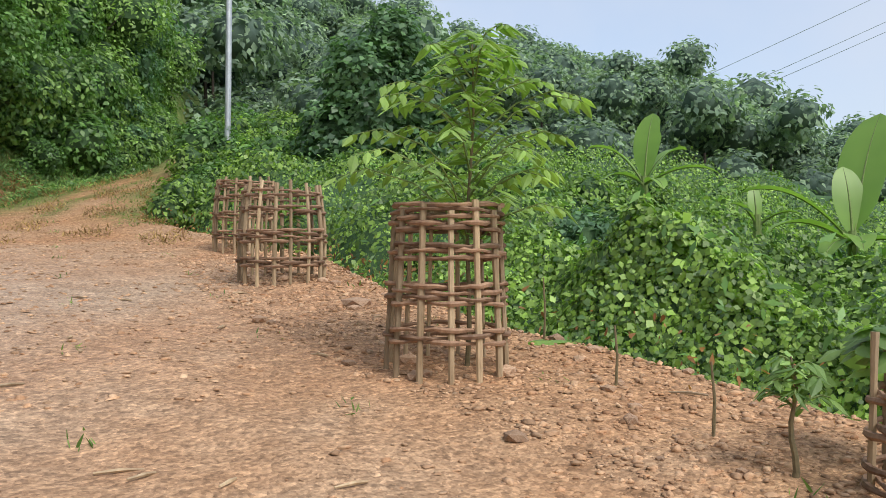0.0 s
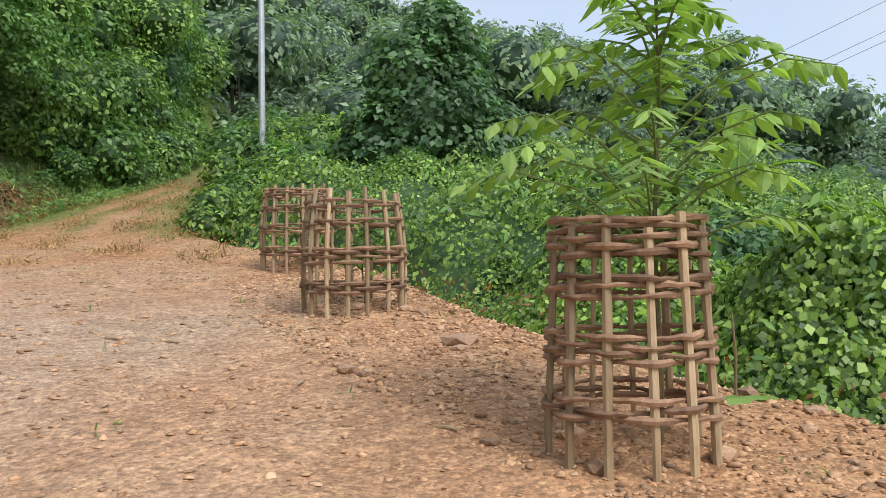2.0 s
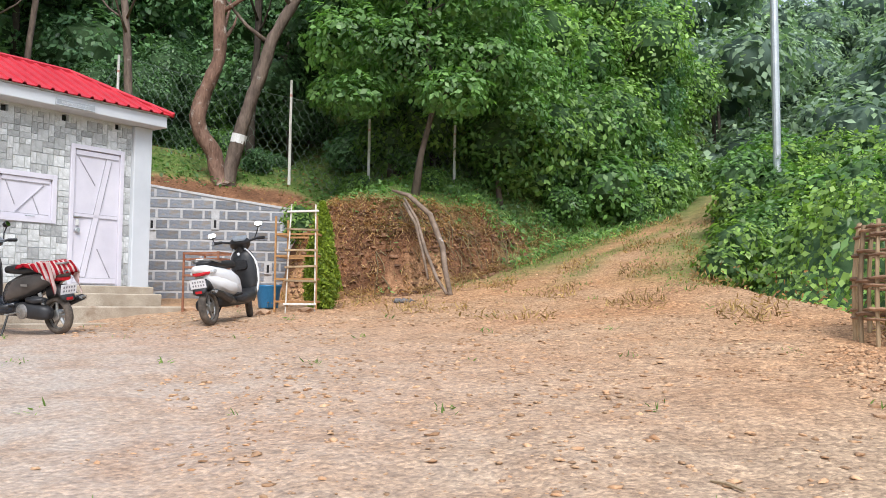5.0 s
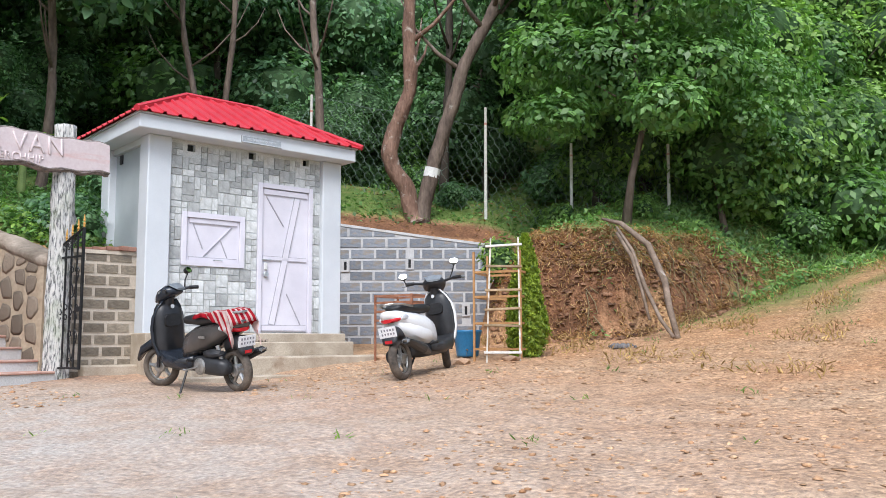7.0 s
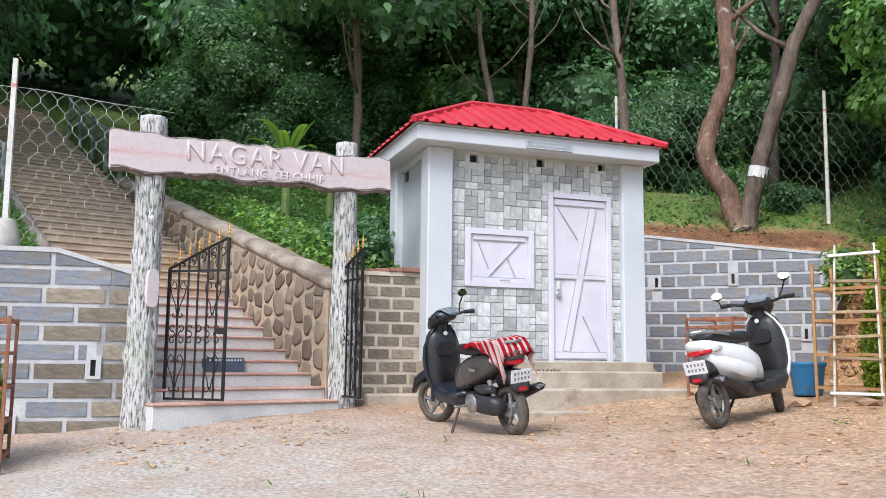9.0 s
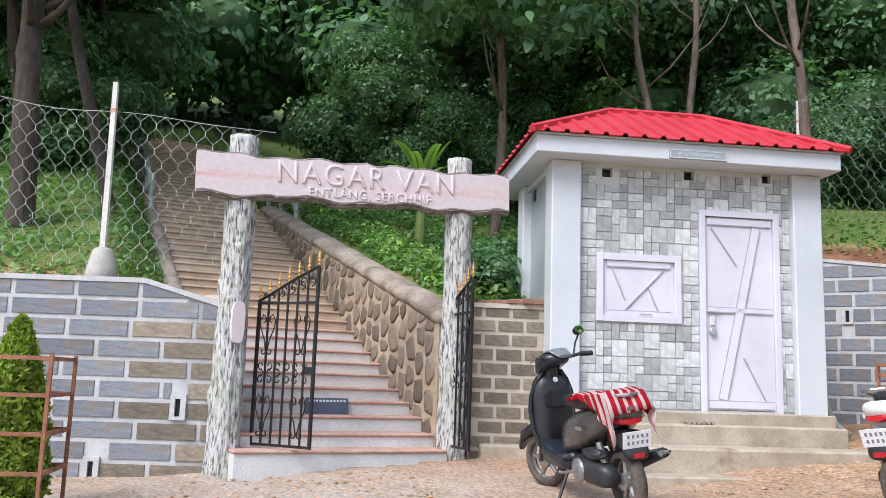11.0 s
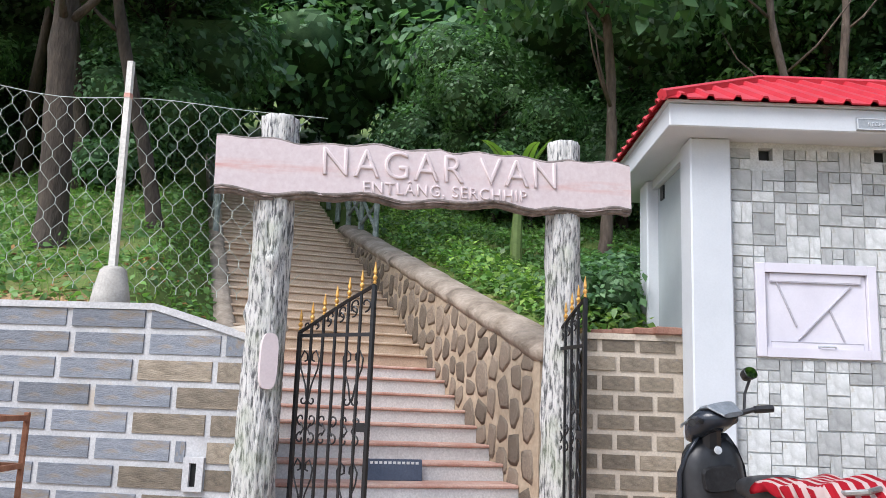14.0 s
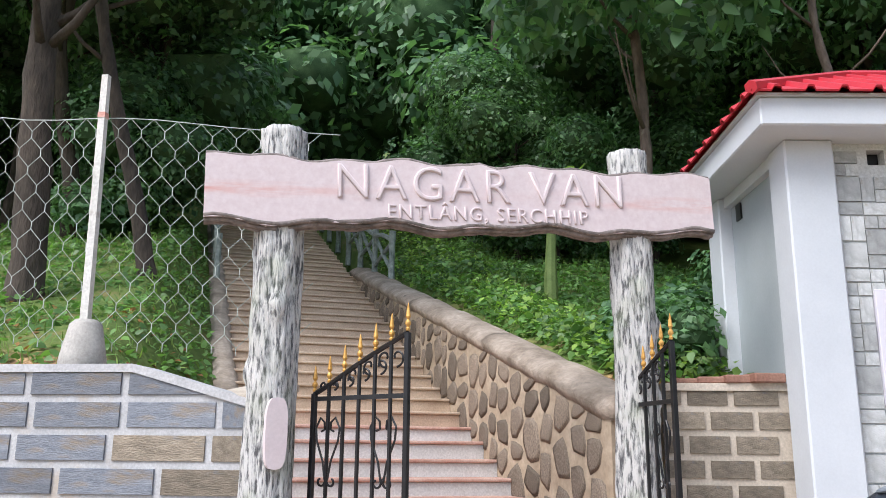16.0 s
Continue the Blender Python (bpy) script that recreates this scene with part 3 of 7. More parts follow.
def block_wall(name, origin, angle, length, z0, tops, course, size, mats, slits=(), label="", joint=0.036, thick=0.3, stained=None):
    """Front face along local x at y = 0, looking to -y. tops: (x, z) line of the wall's top."""
    wall = thing(name, pose(*origin, 0, 0, 0, angle), label, "wall")
    tagged(wall, kind="structure")
    top = lambda x: float(np.interp(x, [a for a, b in tops], [b for a, b in tops]))
    xs = sorted({0.0, length, *[a for a, b in tops if 0 < a < length]})
    v, f = [], []
    for x in xs:
        v += [(x, 0, z0), (x, 0, top(x)), (x, thick, top(x)), (x, thick, z0)]
    for i in range(len(xs) - 1):
        a = i * 4
        f += [(a, a + 4, a + 5, a + 1), (a + 1, a + 5, a + 6, a + 2), (a + 2, a + 6, a + 7, a + 3), (a + 3, a + 7, a + 4, a)]
    n = (len(xs) - 1) * 4
    f += [(0, 1, 2, 3), (n + 3, n + 2, n + 1, n)]
    mesh_object("mortar", v, f, mats[1], wall)
    bm = bmesh.new()
    for x0, x1 in zip(xs, xs[1:]):
        q = [bm.verts.new((x, y, top(x) + z)) for x in (x0, x1) for y, z in ((-0.02, -0.035), (-0.02, 0.012), (thick + 0.01, 0.012), (thick + 0.01, -0.035))]
        for a, b in ((0, 1), (1, 2), (2, 3), (3, 0)):
            bm.faces.new((q[a], q[b], q[b + 4], q[a + 4]))
        bm.faces.new(q[3::-1]), bm.faces.new(q[4:])
    part("cap", bm, mats[1], wall)
    me, me_tan = block_mesh(mats[0]), block_mesh(M_BLOCK_TAN)
    rng = random.Random(int(length * 100))
    r, z = 0, z0
    while z < max(b for a, b in tops) - 0.08:
        x = -(size * 0.5 if r % 2 else 0.0) - rng.uniform(0, 0.05)
        while x < length:
            L = size * rng.uniform(0.93, 1.07)
            a, b = max(x, 0.0) + joint / 2, min(x + L, length) - joint / 2
            lo, hi = z + joint / 2, z + course - joint / 2
            lim = min(top(a), top(b)) - 0.035
            cut = top(a) - top(b) > 0.03 and hi > lim
            if cut:
                full, lim = hi, max(top(a), top(b)) - 0.04
            hi = min(hi, lim)
            spans = [(a, b)]
            for sx, sz in slits:
                if sx - 0.05 < b and sx + 0.105 > a and sz - 0.035 < hi and sz + 0.205 > lo:
                    spans = [(a, sx - 0.05), (sx + 0.105, b)]
            for a, b in spans:
                if cut and hi - lo > 0.06 and b - a > 0.06:
                    odd = block_mesh(mats[0])
                    for v_ in odd.vertices:
                        if v_.co.z > 0:
                            lid = min(full, top((a + b) / 2 + v_.co.x * (b - a)) - 0.04)
                            v_.co.z = max(-0.45, (lid - lo) / (hi - lo) - 0.5 - (0.03 if v_.co.y < 0 else 0))
                    piece("block", odd, wall, pose((a + b) / 2, 0.012, (lo + hi) / 2) @ Matrix.Diagonal((b - a, 0.046, hi - lo, 1)))
                elif b - a > 0.06 and hi - lo > 0.06:
                    piece("block", me_tan if stained and (a + b) / 2 + rng.uniform(-0.3, 0.25) > stained else me, wall, pose((a + b) / 2, 0.012, (lo + hi) / 2) @ Matrix.Diagonal((b - a, 0.04 + rng.uniform(0, 0.012), hi - lo, 1)))
            x += L
        z += course
        r += 1
    for sx, sz in slits:
        fb = bmesh.new()
        for q in ((sx - 0.045, sx, sz - 0.03, sz + 0.2), (sx + 0.05, sx + 0.1, sz - 0.03, sz + 0.2), (sx, sx + 0.05, sz - 0.03, sz), (sx, sx + 0.05, sz + 0.16, sz + 0.2)):
            box(fb, q[0], q[1], -0.03, 0.01, q[2], q[3])
        part("weep_hole_frame", fb, mats[1], wall)
        part("weep_hole", box(bmesh.new(), sx + 0.002, sx + 0.048, -0.006, 0.004, sz + 0.002, sz + 0.158), M_BLACK, wall, "dark weep hole")
    return wall


# the wall beside the gate (its face along the yard)
block_wall("wall_gate", (-12.95, -9.0), 90, 13.74, 1.03, [(0, 3.25), (13.03, 3.25), (13.74, 3.05)], 0.185, 0.60, (M_BLOCK, M_MORTAR), [(13.40, 2.0), (12.66, 1.42), (11.2, 2.0)], "grey rock-faced block wall with pale mortar joints", stained=13.1)
block_wall("wall_return", (-12.95, 4.74), 180, 0.9, 1.4, [(0, 3.07), (0.9, 3.2)], 0.197, 0.4, (M_BLOCK_TAN, M_MORTAR_TAN), (), "short stained block wall beside the stairs")
block_wall("wall_middle", (-13.72, 7.12), 94, 0.80, 1.45, [(0, 3.2), (0.8, 3.2)], 0.146, 0.29, (M_BLOCK_TAN, M_MORTAR_TAN), (), "tan block wall between gate post and hut")
block_wall("wall_middle_return", (-13.78, 7.92), 184, 1.4, 1.6, [(0, 3.2), (1.4, 3.2)], 0.146, 0.29, (M_BLOCK_TAN, M_MORTAR_TAN), (), "tan block wall end beside the hut")
ledge = thing("ledge", pose(-13.50, 7.25, 0, 0, 0, 94), "low concrete ledge at the foot of the block wall", "ledge")
tagged(ledge, kind="structure")
part("slab", box(bmesh.new(), 0, 0.95, 0.0, 0.25, 1.3, 1.80, bevel=0.02), M_PLINTH, ledge)
# bricks stacked on that wall
for i in range(4):
    st_ = thing("flat_stone", pose(-13.86 + 0.03 * i, 7.30 + i * 0.15, 3.212 + 0.0 * i, 0, 0, 80 + 9 * i), "flat red-brown stone lying on a wall top", "stone", "stones on the wall")
    part("slab", box(bmesh.new(), -0.1, 0.11, -0.08, 0.09, 0, 0.035 + 0.008 * i, bevel=0.008), surface("flat_stone_red", (0.22, 0.10, 0.07), (0.34, 0.19, 0.14), 7, 0.9, 0.5, 0.008), st_)
block_wall("wall_back", (-16.9, 12.25), 56, 3.45, 1.55, [(0, 4.30), (1.6, 4.07), (3.45, 3.82)], 0.205, 0.44, (M_BLOCK, M_MORTAR), [(1.5, 3.44), (0.30, 3.40), (2.55, 2.56)], "grey rock-faced retaining wall below the bank")


# ---- hut ----
HUT = pose(-13.19, 7.71, 0, 0, 0, 96.1)
def hut():
    h = thing("hut", HUT, "small white ticket hut with stone cladding and red sheet roof", "hut")
    W, D = 3.24, 2.36
    # eaves slab and fascia
    part("eave_slab", box(bmesh.new(), 0, W, 0.0, D, 4.70, 4.88, bevel=0.01), M_WHITE, h)
    part("column", box(bmesh.new(), 0.22, 0.53, 0.24, 0.52, 1.7, 4.70, bevel=0.012), M_WHITE, h)
    part("column", box(bmesh.new(), 2.83, 3.15, 0.24, 0.52, 1.7, 4.70, bevel=0.012), M_WHITE, h)
    part("column", box(bmesh.new(), 0.20, 0.50, 1.52, 1.80, 1.7, 4.70, bevel=0.012), M_WHITE, h)
    part("column", box(bmesh.new(), 2.83, 3.15, 1.52, 1.80, 1.7, 4.70, bevel=0.012), M_WHITE, h)
    # front wall, with the openings of door, hatch and vents
    def wall_with(name, xs, zs, holes, y0, y1, mat):
        bm = bmesh.new()
        for a, b in zip(xs, xs[1:]):
            for c, d in zip(zs, zs[1:]):
                mx, mz = (a + b) / 2, (c + d) / 2
                if not any(q[0] < mx < q[1] and q[2] < mz < q[3] for q in holes):
                    box(bm, a, b, y0, y1, c, d)
        bmesh.ops.remove_doubles(bm, verts=bm.verts, dist=1e-4)
        part(name, bm, mat, h)
    vents = [(0.77, 0.88, 4.56, 4.66), (1.66, 1.77, 4.58, 4.68), (2.53, 2.63, 4.60, 4.70 - 0.005)]
    hatch, door = (0.73, 1.59, 3.08, 3.74), (1.83, 2.67, 2.2, 4.25)
    holes = vents + [hatch, door]
    xs = sorted({0.53, 2.83, *[v for q in holes for v in q[:2]]})
    zs = sorted({1.9, 4.70, *[v for q in holes for v in q[2:]]})
    wall_with("front_wall", xs, zs, holes, 0.32, 0.46, M_GROUT)
    part("side_wall", box(bmesh.new(), 0.30, 0.42, 0.52, 1.52, 1.7, 4.70), M_GREYWALL, h, "grey-blue painted side wall")
    part("side_vent", box(bmesh.new(), 0.285, 0.299, 1.28, 1.38, 4.48, 4.60), M_BLACK, h, "dark side vent")
    part("side_wall", box(bmesh.new(), 2.95, 3.08, 0.52, 1.52, 1.7, 4.70), M_GREYWALL, h)
    part("rear_wall", box(bmesh.new(), 0.5, 2.83, 1.62, 1.74, 1.7, 4.70), M_GREYWALL, h)
    part("inner_floor", box(bmesh.new(), 0.5, 2.85, 0.46, 1.62, 2.1, 2.19), M_PLINTH, h)
    # eave beam on the side
    part("beam", box(bmesh.new(), 0.25, 0.42, 0.52, 1.52, 4.62, 4.70), M_WHITE, h)

    # hipped roof of ribbed sheet
    ez, rz, o = 4.90, 5.56, 0.07
    x0, x1, y0, y1 = -o, W + o, -o, D + o
    ym = (y0 + y1) / 2
    rl, rr = 1.13, W - 0.98
    def slope(name, eave_a, eave_b, top_a, top_b, pitch=0.2):
        """One face of the roof with raised ribs running down it."""
        A, B, C, Dd = (Vector(q) for q in (eave_a, eave_b, top_b, top_a))
        along = (B - A).normalized()
        nrm = along.cross((Dd - A)).normalized()
        if nrm.z < 0:
            nrm = -nrm
        L = (B - A).length
        up_dir = (nrm.cross(along)).normalized()
        if up_dir.z < 0:
            up_dir = -up_dir
        ta, tb = (Dd - A).dot(along), (C - A).dot(along)
        H = (Dd - A).dot(up_dir)
        bm = bmesh.new()
        prof = []
        x = 0.0
        while x < L:
            for q, hh in ((0, 0), (pitch * 0.62, 0), (pitch * 0.70, 0.028), (pitch * 0.86, 0.028), (pitch * 0.94, 0)):
                if x + q <= L:
                    prof.append((x + q, hh))
            x += pitch
        prof.append((L, 0))
        def reach(x):
            if x < ta:
                return H * x / ta if ta > 1e-6 else H
            if x > tb:
                return H * (L - x) / (L - tb) if L - tb > 1e-6 else H
            return H
        pts = []
        for x, hh in prof:
            lo = A + along * x + nrm * hh
            hi = A + along * x + nrm * hh + up_dir * reach(x)
            pts.append((bm.verts.new(lo), bm.verts.new(hi), bm.verts.new(lo - nrm * 0.012)))
        for a, b in zip(pts, pts[1:]):
            bm.faces.new((a[0], b[0], b[1], a[1]))
            bm.faces.new((a[2], b[2], b[0], a[0]))
        part(name, bm, M_ROOF, h)
    slope("roof_face", (x0, y0, ez), (x1, y0, ez), (rl, ym, rz), (rr, ym, rz))
    slope("roof_face", (x1, y1, ez), (x0, y1, ez), (rr, ym, rz), (rl, ym, rz))
    slope("roof_face", (x0, y1, ez), (x0, y0, ez), (rl, ym, rz), (rl, ym, rz))
    slope("roof_face", (x1, y0, ez), (x1, y1, ez), (rr, ym, rz), (rr, ym, rz))
    for a, b in (((x0, y0, ez), (rl, ym, rz)), ((x0, y1, ez), (rl, ym, rz)), ((x1, y0, ez), (rr, ym, rz)), ((x1, y1, ez), (rr, ym, rz)), ((rl, ym, rz), (rr, ym, rz))):
        a, b = Vector(a), Vector(b)
        n = 8
        part("ridge_cap", tubes([a.lerp(b, i / n) + Vector((0, 0, 0.012)) for i in range(n + 1)], 0.042, 6), M_ROOF, h)
    part("soffit", box(bmesh.new(), x0 + 0.05, x1 - 0.05, y0 + 0.05, y1 - 0.05, 4.882, 4.899), M_WHITE, h)

    # hatch: frame, shutter, braces
    def panel(x0, x1, z0, z1, frame_w, braces, name):
        fb = bmesh.new()
        for q in ((x0 - 0.02, x0 + frame_w, z0 - 0.02, z1 + 0.02), (x1 - frame_w, x1 + 0.02, z0 - 0.02, z1 + 0.02)):
            box(fb, q[0], q[1], 0.285, 0.40, q[2], q[3], bevel=0.004)
        box(fb, x0 + frame_w, x1 - frame_w, 0.285, 0.40, z1 - frame_w, z1 + 0.02)
        if name == "shutter":
            box(fb, x0 + frame_w, x1 - frame_w, 0.285, 0.40, z0 - 0.02, z0 + frame_w)
        fr = part("frame", fb, M_DOOR, h)
        leaf = part(name, box(bmesh.new(), x0 + frame_w + 0.004, x1 - frame_w - 0.004, 0.318, 0.352, z0 + (frame_w if name == "shutter" else 0.005), z1 - frame_w - 0.004), M_DOOR, h)
        for ax, az, bx, bz, w in braces:
            # narrow slanting braces become thin grey strokes, painted as shadow gaps
            stroke = w < 0.06 and az != bz
            w = 0.014 if stroke else w
            d = Vector((bx - ax, 0, bz - az))
            ang = math.degrees(math.atan2(d.z, d.x))
            bb = box(bmesh.new(), 0, d.length, 0.303, 0.317, -w / 2, w / 2, bevel=0.003)
            bmesh.ops.transform(bb, matrix=pose(ax, 0, az, 0, -ang, 0), verts=bb.verts)
            part("brace", bb, M_DOORLINE if stroke else M_DOOR, leaf)
            # grey strips along both edges, drawn as the shadow beside the brace
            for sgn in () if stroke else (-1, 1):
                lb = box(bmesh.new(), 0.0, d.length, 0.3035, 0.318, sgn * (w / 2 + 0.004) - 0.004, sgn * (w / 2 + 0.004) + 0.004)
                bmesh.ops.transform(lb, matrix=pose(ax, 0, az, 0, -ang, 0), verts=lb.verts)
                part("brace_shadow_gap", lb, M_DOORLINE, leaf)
        return leaf
    sh = panel(*hatch[:2], *hatch[2:], 0.05, [(0.82, 3.655, 1.50, 3.655, 0.06), (0.82, 3.145, 1.50, 3.145, 0.05), (0.87, 3.62, 1.01, 3.29, 0.05), (1.02, 3.19, 1.42, 3.60, 0.05), (1.26, 3.42, 1.36, 3.19, 0.045)], "shutter")
    part("handle", tubes([(1.16, 0.30, 3.145), (1.17, 0.275, 3.145), (1.28, 0.275, 3.145), (1.29, 0.30, 3.145)], 0.007), M_POLE, sh, "steel pull handle")
    dr = panel(door[0], door[1], door[2], door[3], 0.045, [(1.90, 4.155, 2.60, 4.155, 0.07), (1.90, 2.26, 2.60, 2.26, 0.07), (1.90, 3.225, 2.60, 3.225, 0.045), (2.44, 4.10, 2.05, 2.31, 0.085), (1.94, 4.09, 2.22, 3.69, 0.055), (2.28, 2.74, 2.51, 2.31, 0.055)], "door")
    part("bolt", tubes([(1.86, 0.296, 3.20), (2.02, 0.296, 3.20)], 0.011), M_POLE, dr, "steel slide bolt")
    lk = bmesh.new()
    box(lk, 1.915, 1.965, 0.285, 0.304, 3.06, 3.16, bevel=0.006)
    part("hasp", lk, M_STEP, dr, "pale padlock hasp")
    part("padlock", lathe(bmesh.new(), [(0.03, 0), (0.038, 0.006), (0.038, 0.026), (0.03, 0.032)], 14, pose(1.94, 0.303, 3.0, 90, 0, 0)), M_POLE, dr, "round steel padlock")
    for z in (2.45, 3.98):
        part("hinge", tubes([(2.655, 0.296, z - 0.05), (2.655, 0.296, z + 0.05)], 0.010), M_BLACK, dr, "dark hinge")
    for q in vents:
        part("vent", box(bmesh.new(), q[0], q[1], 0.40, 0.44, q[2], q[3]), M_BLACK, h, "dark square vent")
    # name plate on the fascia
    plate = part("name_plate", box(bmesh.new(), 1.37, 1.98, -0.018, 0.0, 4.715, 4.812, bevel=0.003), surface("plate_grey", (0.30, 0.33, 0.36), (0.38, 0.41, 0.44), 6, 0.5, 0.05, 0.002), h, "grey name plate")
    rim = bmesh.new()
    for q in ((1.375, 1.975, 4.80, 4.807), (1.375, 1.975, 4.72, 4.727), (1.375, 1.382, 4.72, 4.807), (1.968, 1.975, 4.72, 4.807)):
        box(rim, q[0], q[1], -0.021, -0.0185, q[2], q[3])
    part("plate_rim", rim, M_WHITE, plate)
    letter("RECEPTION COUNTER", 0.043, M_WHITE, plate, pose(1.675, -0.020, 4.748, 90, 0, 0), 0.002, 0.0)
    # cladding
    rng = random.Random(11)
    u = 0.0845
    ox, oz = 0.535, 2.20
    cols, rows = int((2.825 - ox) / u), int((4.70 - oz) / u)
    used = [[False] * rows for _ in range(cols)]
    for i in range(cols):
        for j in range(rows):
            a, b, c, d = ox + i * u, ox + (i + 1) * u, oz + j * u, oz + (j + 1) * u
            if any(q[0] + 0.035 < b and q[1] - 0.035 > a and q[2] + 0.03 < d and q[3] - 0.03 > c for q in (hatch, door)) or any(q[0] < b and q[1] > a and q[2] < d and q[3] > c for q in vents):
                used[i][j] = True
    me = block_mesh(M_TILE)
    me.name = "tile"
    def put(i, j, w, hh):
        for p in range(i, i + w):
            for q in range(j, j + hh):
                used[p][q] = True
        dep = 0.014 + rng.choice((0, 0.005, 0.010))
        piece("tile", me, h, pose(ox + (i + w / 2) * u, 0.321 - 0.003, oz + (j + hh / 2) * u) @ Matrix.Diagonal((w * u - 0.004, dep + 0.006, hh * u - 0.004, 1)))
    free = lambda i, j, w, hh: i + w <= cols and j + hh <= rows and not any(used[p][q] for p in range(i, i + w) for q in range(j, j + hh))
    for j in range(rows):
        for i in range(cols):
            if used[i][j]:
                continue
            opts = [(2, 2)] * 4 + [(2, 1)] * 3 + [(1, 1)] * 5 + [(1, 2)] * 2
            rng.shuffle(opts)
            for w, hh in opts + [(1, 1)]:
                if free(i, j, w, hh):
                    put(i, j, w, hh)
                    break
    return h


def letter(text, size, mat, parent, m, extrude=0.01, bevel=0.004, spacing=1.0, width=None, thin=0.0):
    """Raised lettering, one mesh a letter, centred on m."""
    def glyphs(body):
        cu = bpy.data.curves.new("letter", "FONT")
        cu.body, cu.size, cu.extrude, cu.bevel_depth, cu.space_character, cu.offset = body, size, extrude, bevel, spacing, thin
        cu.bevel_resolution, cu.resolution_u = 1, 4
        tmp = new("letter", cu)
        bpy.context.view_layer.update()
        me = bpy.data.meshes.new_from_object(tmp.evaluated_get(bpy.context.evaluated_depsgraph_get()))
        bpy.data.objects.remove(tmp)
        return me
    right = lambda me: max(v.co.x for v in me.vertices)
    total = glyphs(text)
    x0, x1 = min(v.co.x for v in total.vertices), right(total)
    k = width / (x1 - x0) if width else 1.0
    for i, ch in enumerate(text):
        if ch == " ":
            continue
        me = glyphs(ch)
        dx = right(glyphs(text[: i + 1])) - right(me) - (x0 + x1) / 2
        for v in me.vertices:
            v.co.x = (v.co.x + dx) * k
        me.materials.clear()
        me.materials.append(mat)
        ob = new("letter", me)
        ob.parent, ob.matrix_basis = parent, m


hut_thing = hut()
plinth = thing("hut_steps", HUT, "three worn concrete steps below the hut", "steps")
tagged(plinth, kind="structure")
part("base", box(bmesh.new(), 0.2, 3.15, 0.1, 1.8, 1.4, 2.185, bevel=0.012), M_PLINTH, plinth)
part("step", box(bmesh.new(), 0.35, 3.1, -0.18, 0.1, 1.4, 2.07, bevel=0.015), M_PLINTH, plinth)
part("step", box(bmesh.new(), 0.45, 3.40, -0.62, -0.18, 1.3, 1.885, bevel=0.02), M_PLINTH, plinth)
part("apron_slab", box(bmesh.new(), 0.3, 2.6, -0.95, -0.62, 1.2, 1.665, bevel=0.012), M_PLINTH, plinth)
cable = thing("drain_hose", HUT, "clear plastic hose curled beside the hut wall", "hose")
part("hose", tubes([(3.3 + 0.05 * i, 0.6 + 0.02 * math.sin(i), 1.95 + 0.62 * math.exp(-i * 0.5)) for i in range(7)], 0.03, 6), M_WIRE, cable)
stub = thing("tile_stack", HUT @ pose(1.52, -0.04, 2.07), "pale corrugated roof tile offcut on the step", "tile")
sb = bmesh.new()
for i in range(6):
    tube(sb, [(i * 0.05, -0.04, 0.02), (i * 0.05, 0.06, 0.02)], 0.02, 6)
part("ribs", sb, M_COPING, stub)


# ---- gateway ----
SIGN = pose(-12.66, 4.50, 0, 0, 0, 108.8)
M_POSTBARK, _nt, _b = shader("painted_bark_concrete", 0.8, 0, 0.3)
_w = tex(_nt, "Noise", 48, 5, stretch=(1, 1, 0.2))
_g = tex(_nt, "Noise", 1.6, 4)
_c = ramp(_nt, _w.outputs[0], [(0.38, (0.10, 0.10, 0.105)), (0.45, (0.34, 0.34, 0.335)), (0.53, (0.63, 0.62, 0.60))])
_c = blend(_nt, ramp(_nt, _g.outputs[0], [(0.50, (0, 0, 0)), (0.68, (0.5, 0.5, 0.5))]), _c, (0.26, 0.32, 0.17))
_nt.links.new(_c, _b.inputs["Base Color"])
bump(_nt, _b, _w.outputs[0], 0.9, 0.03)


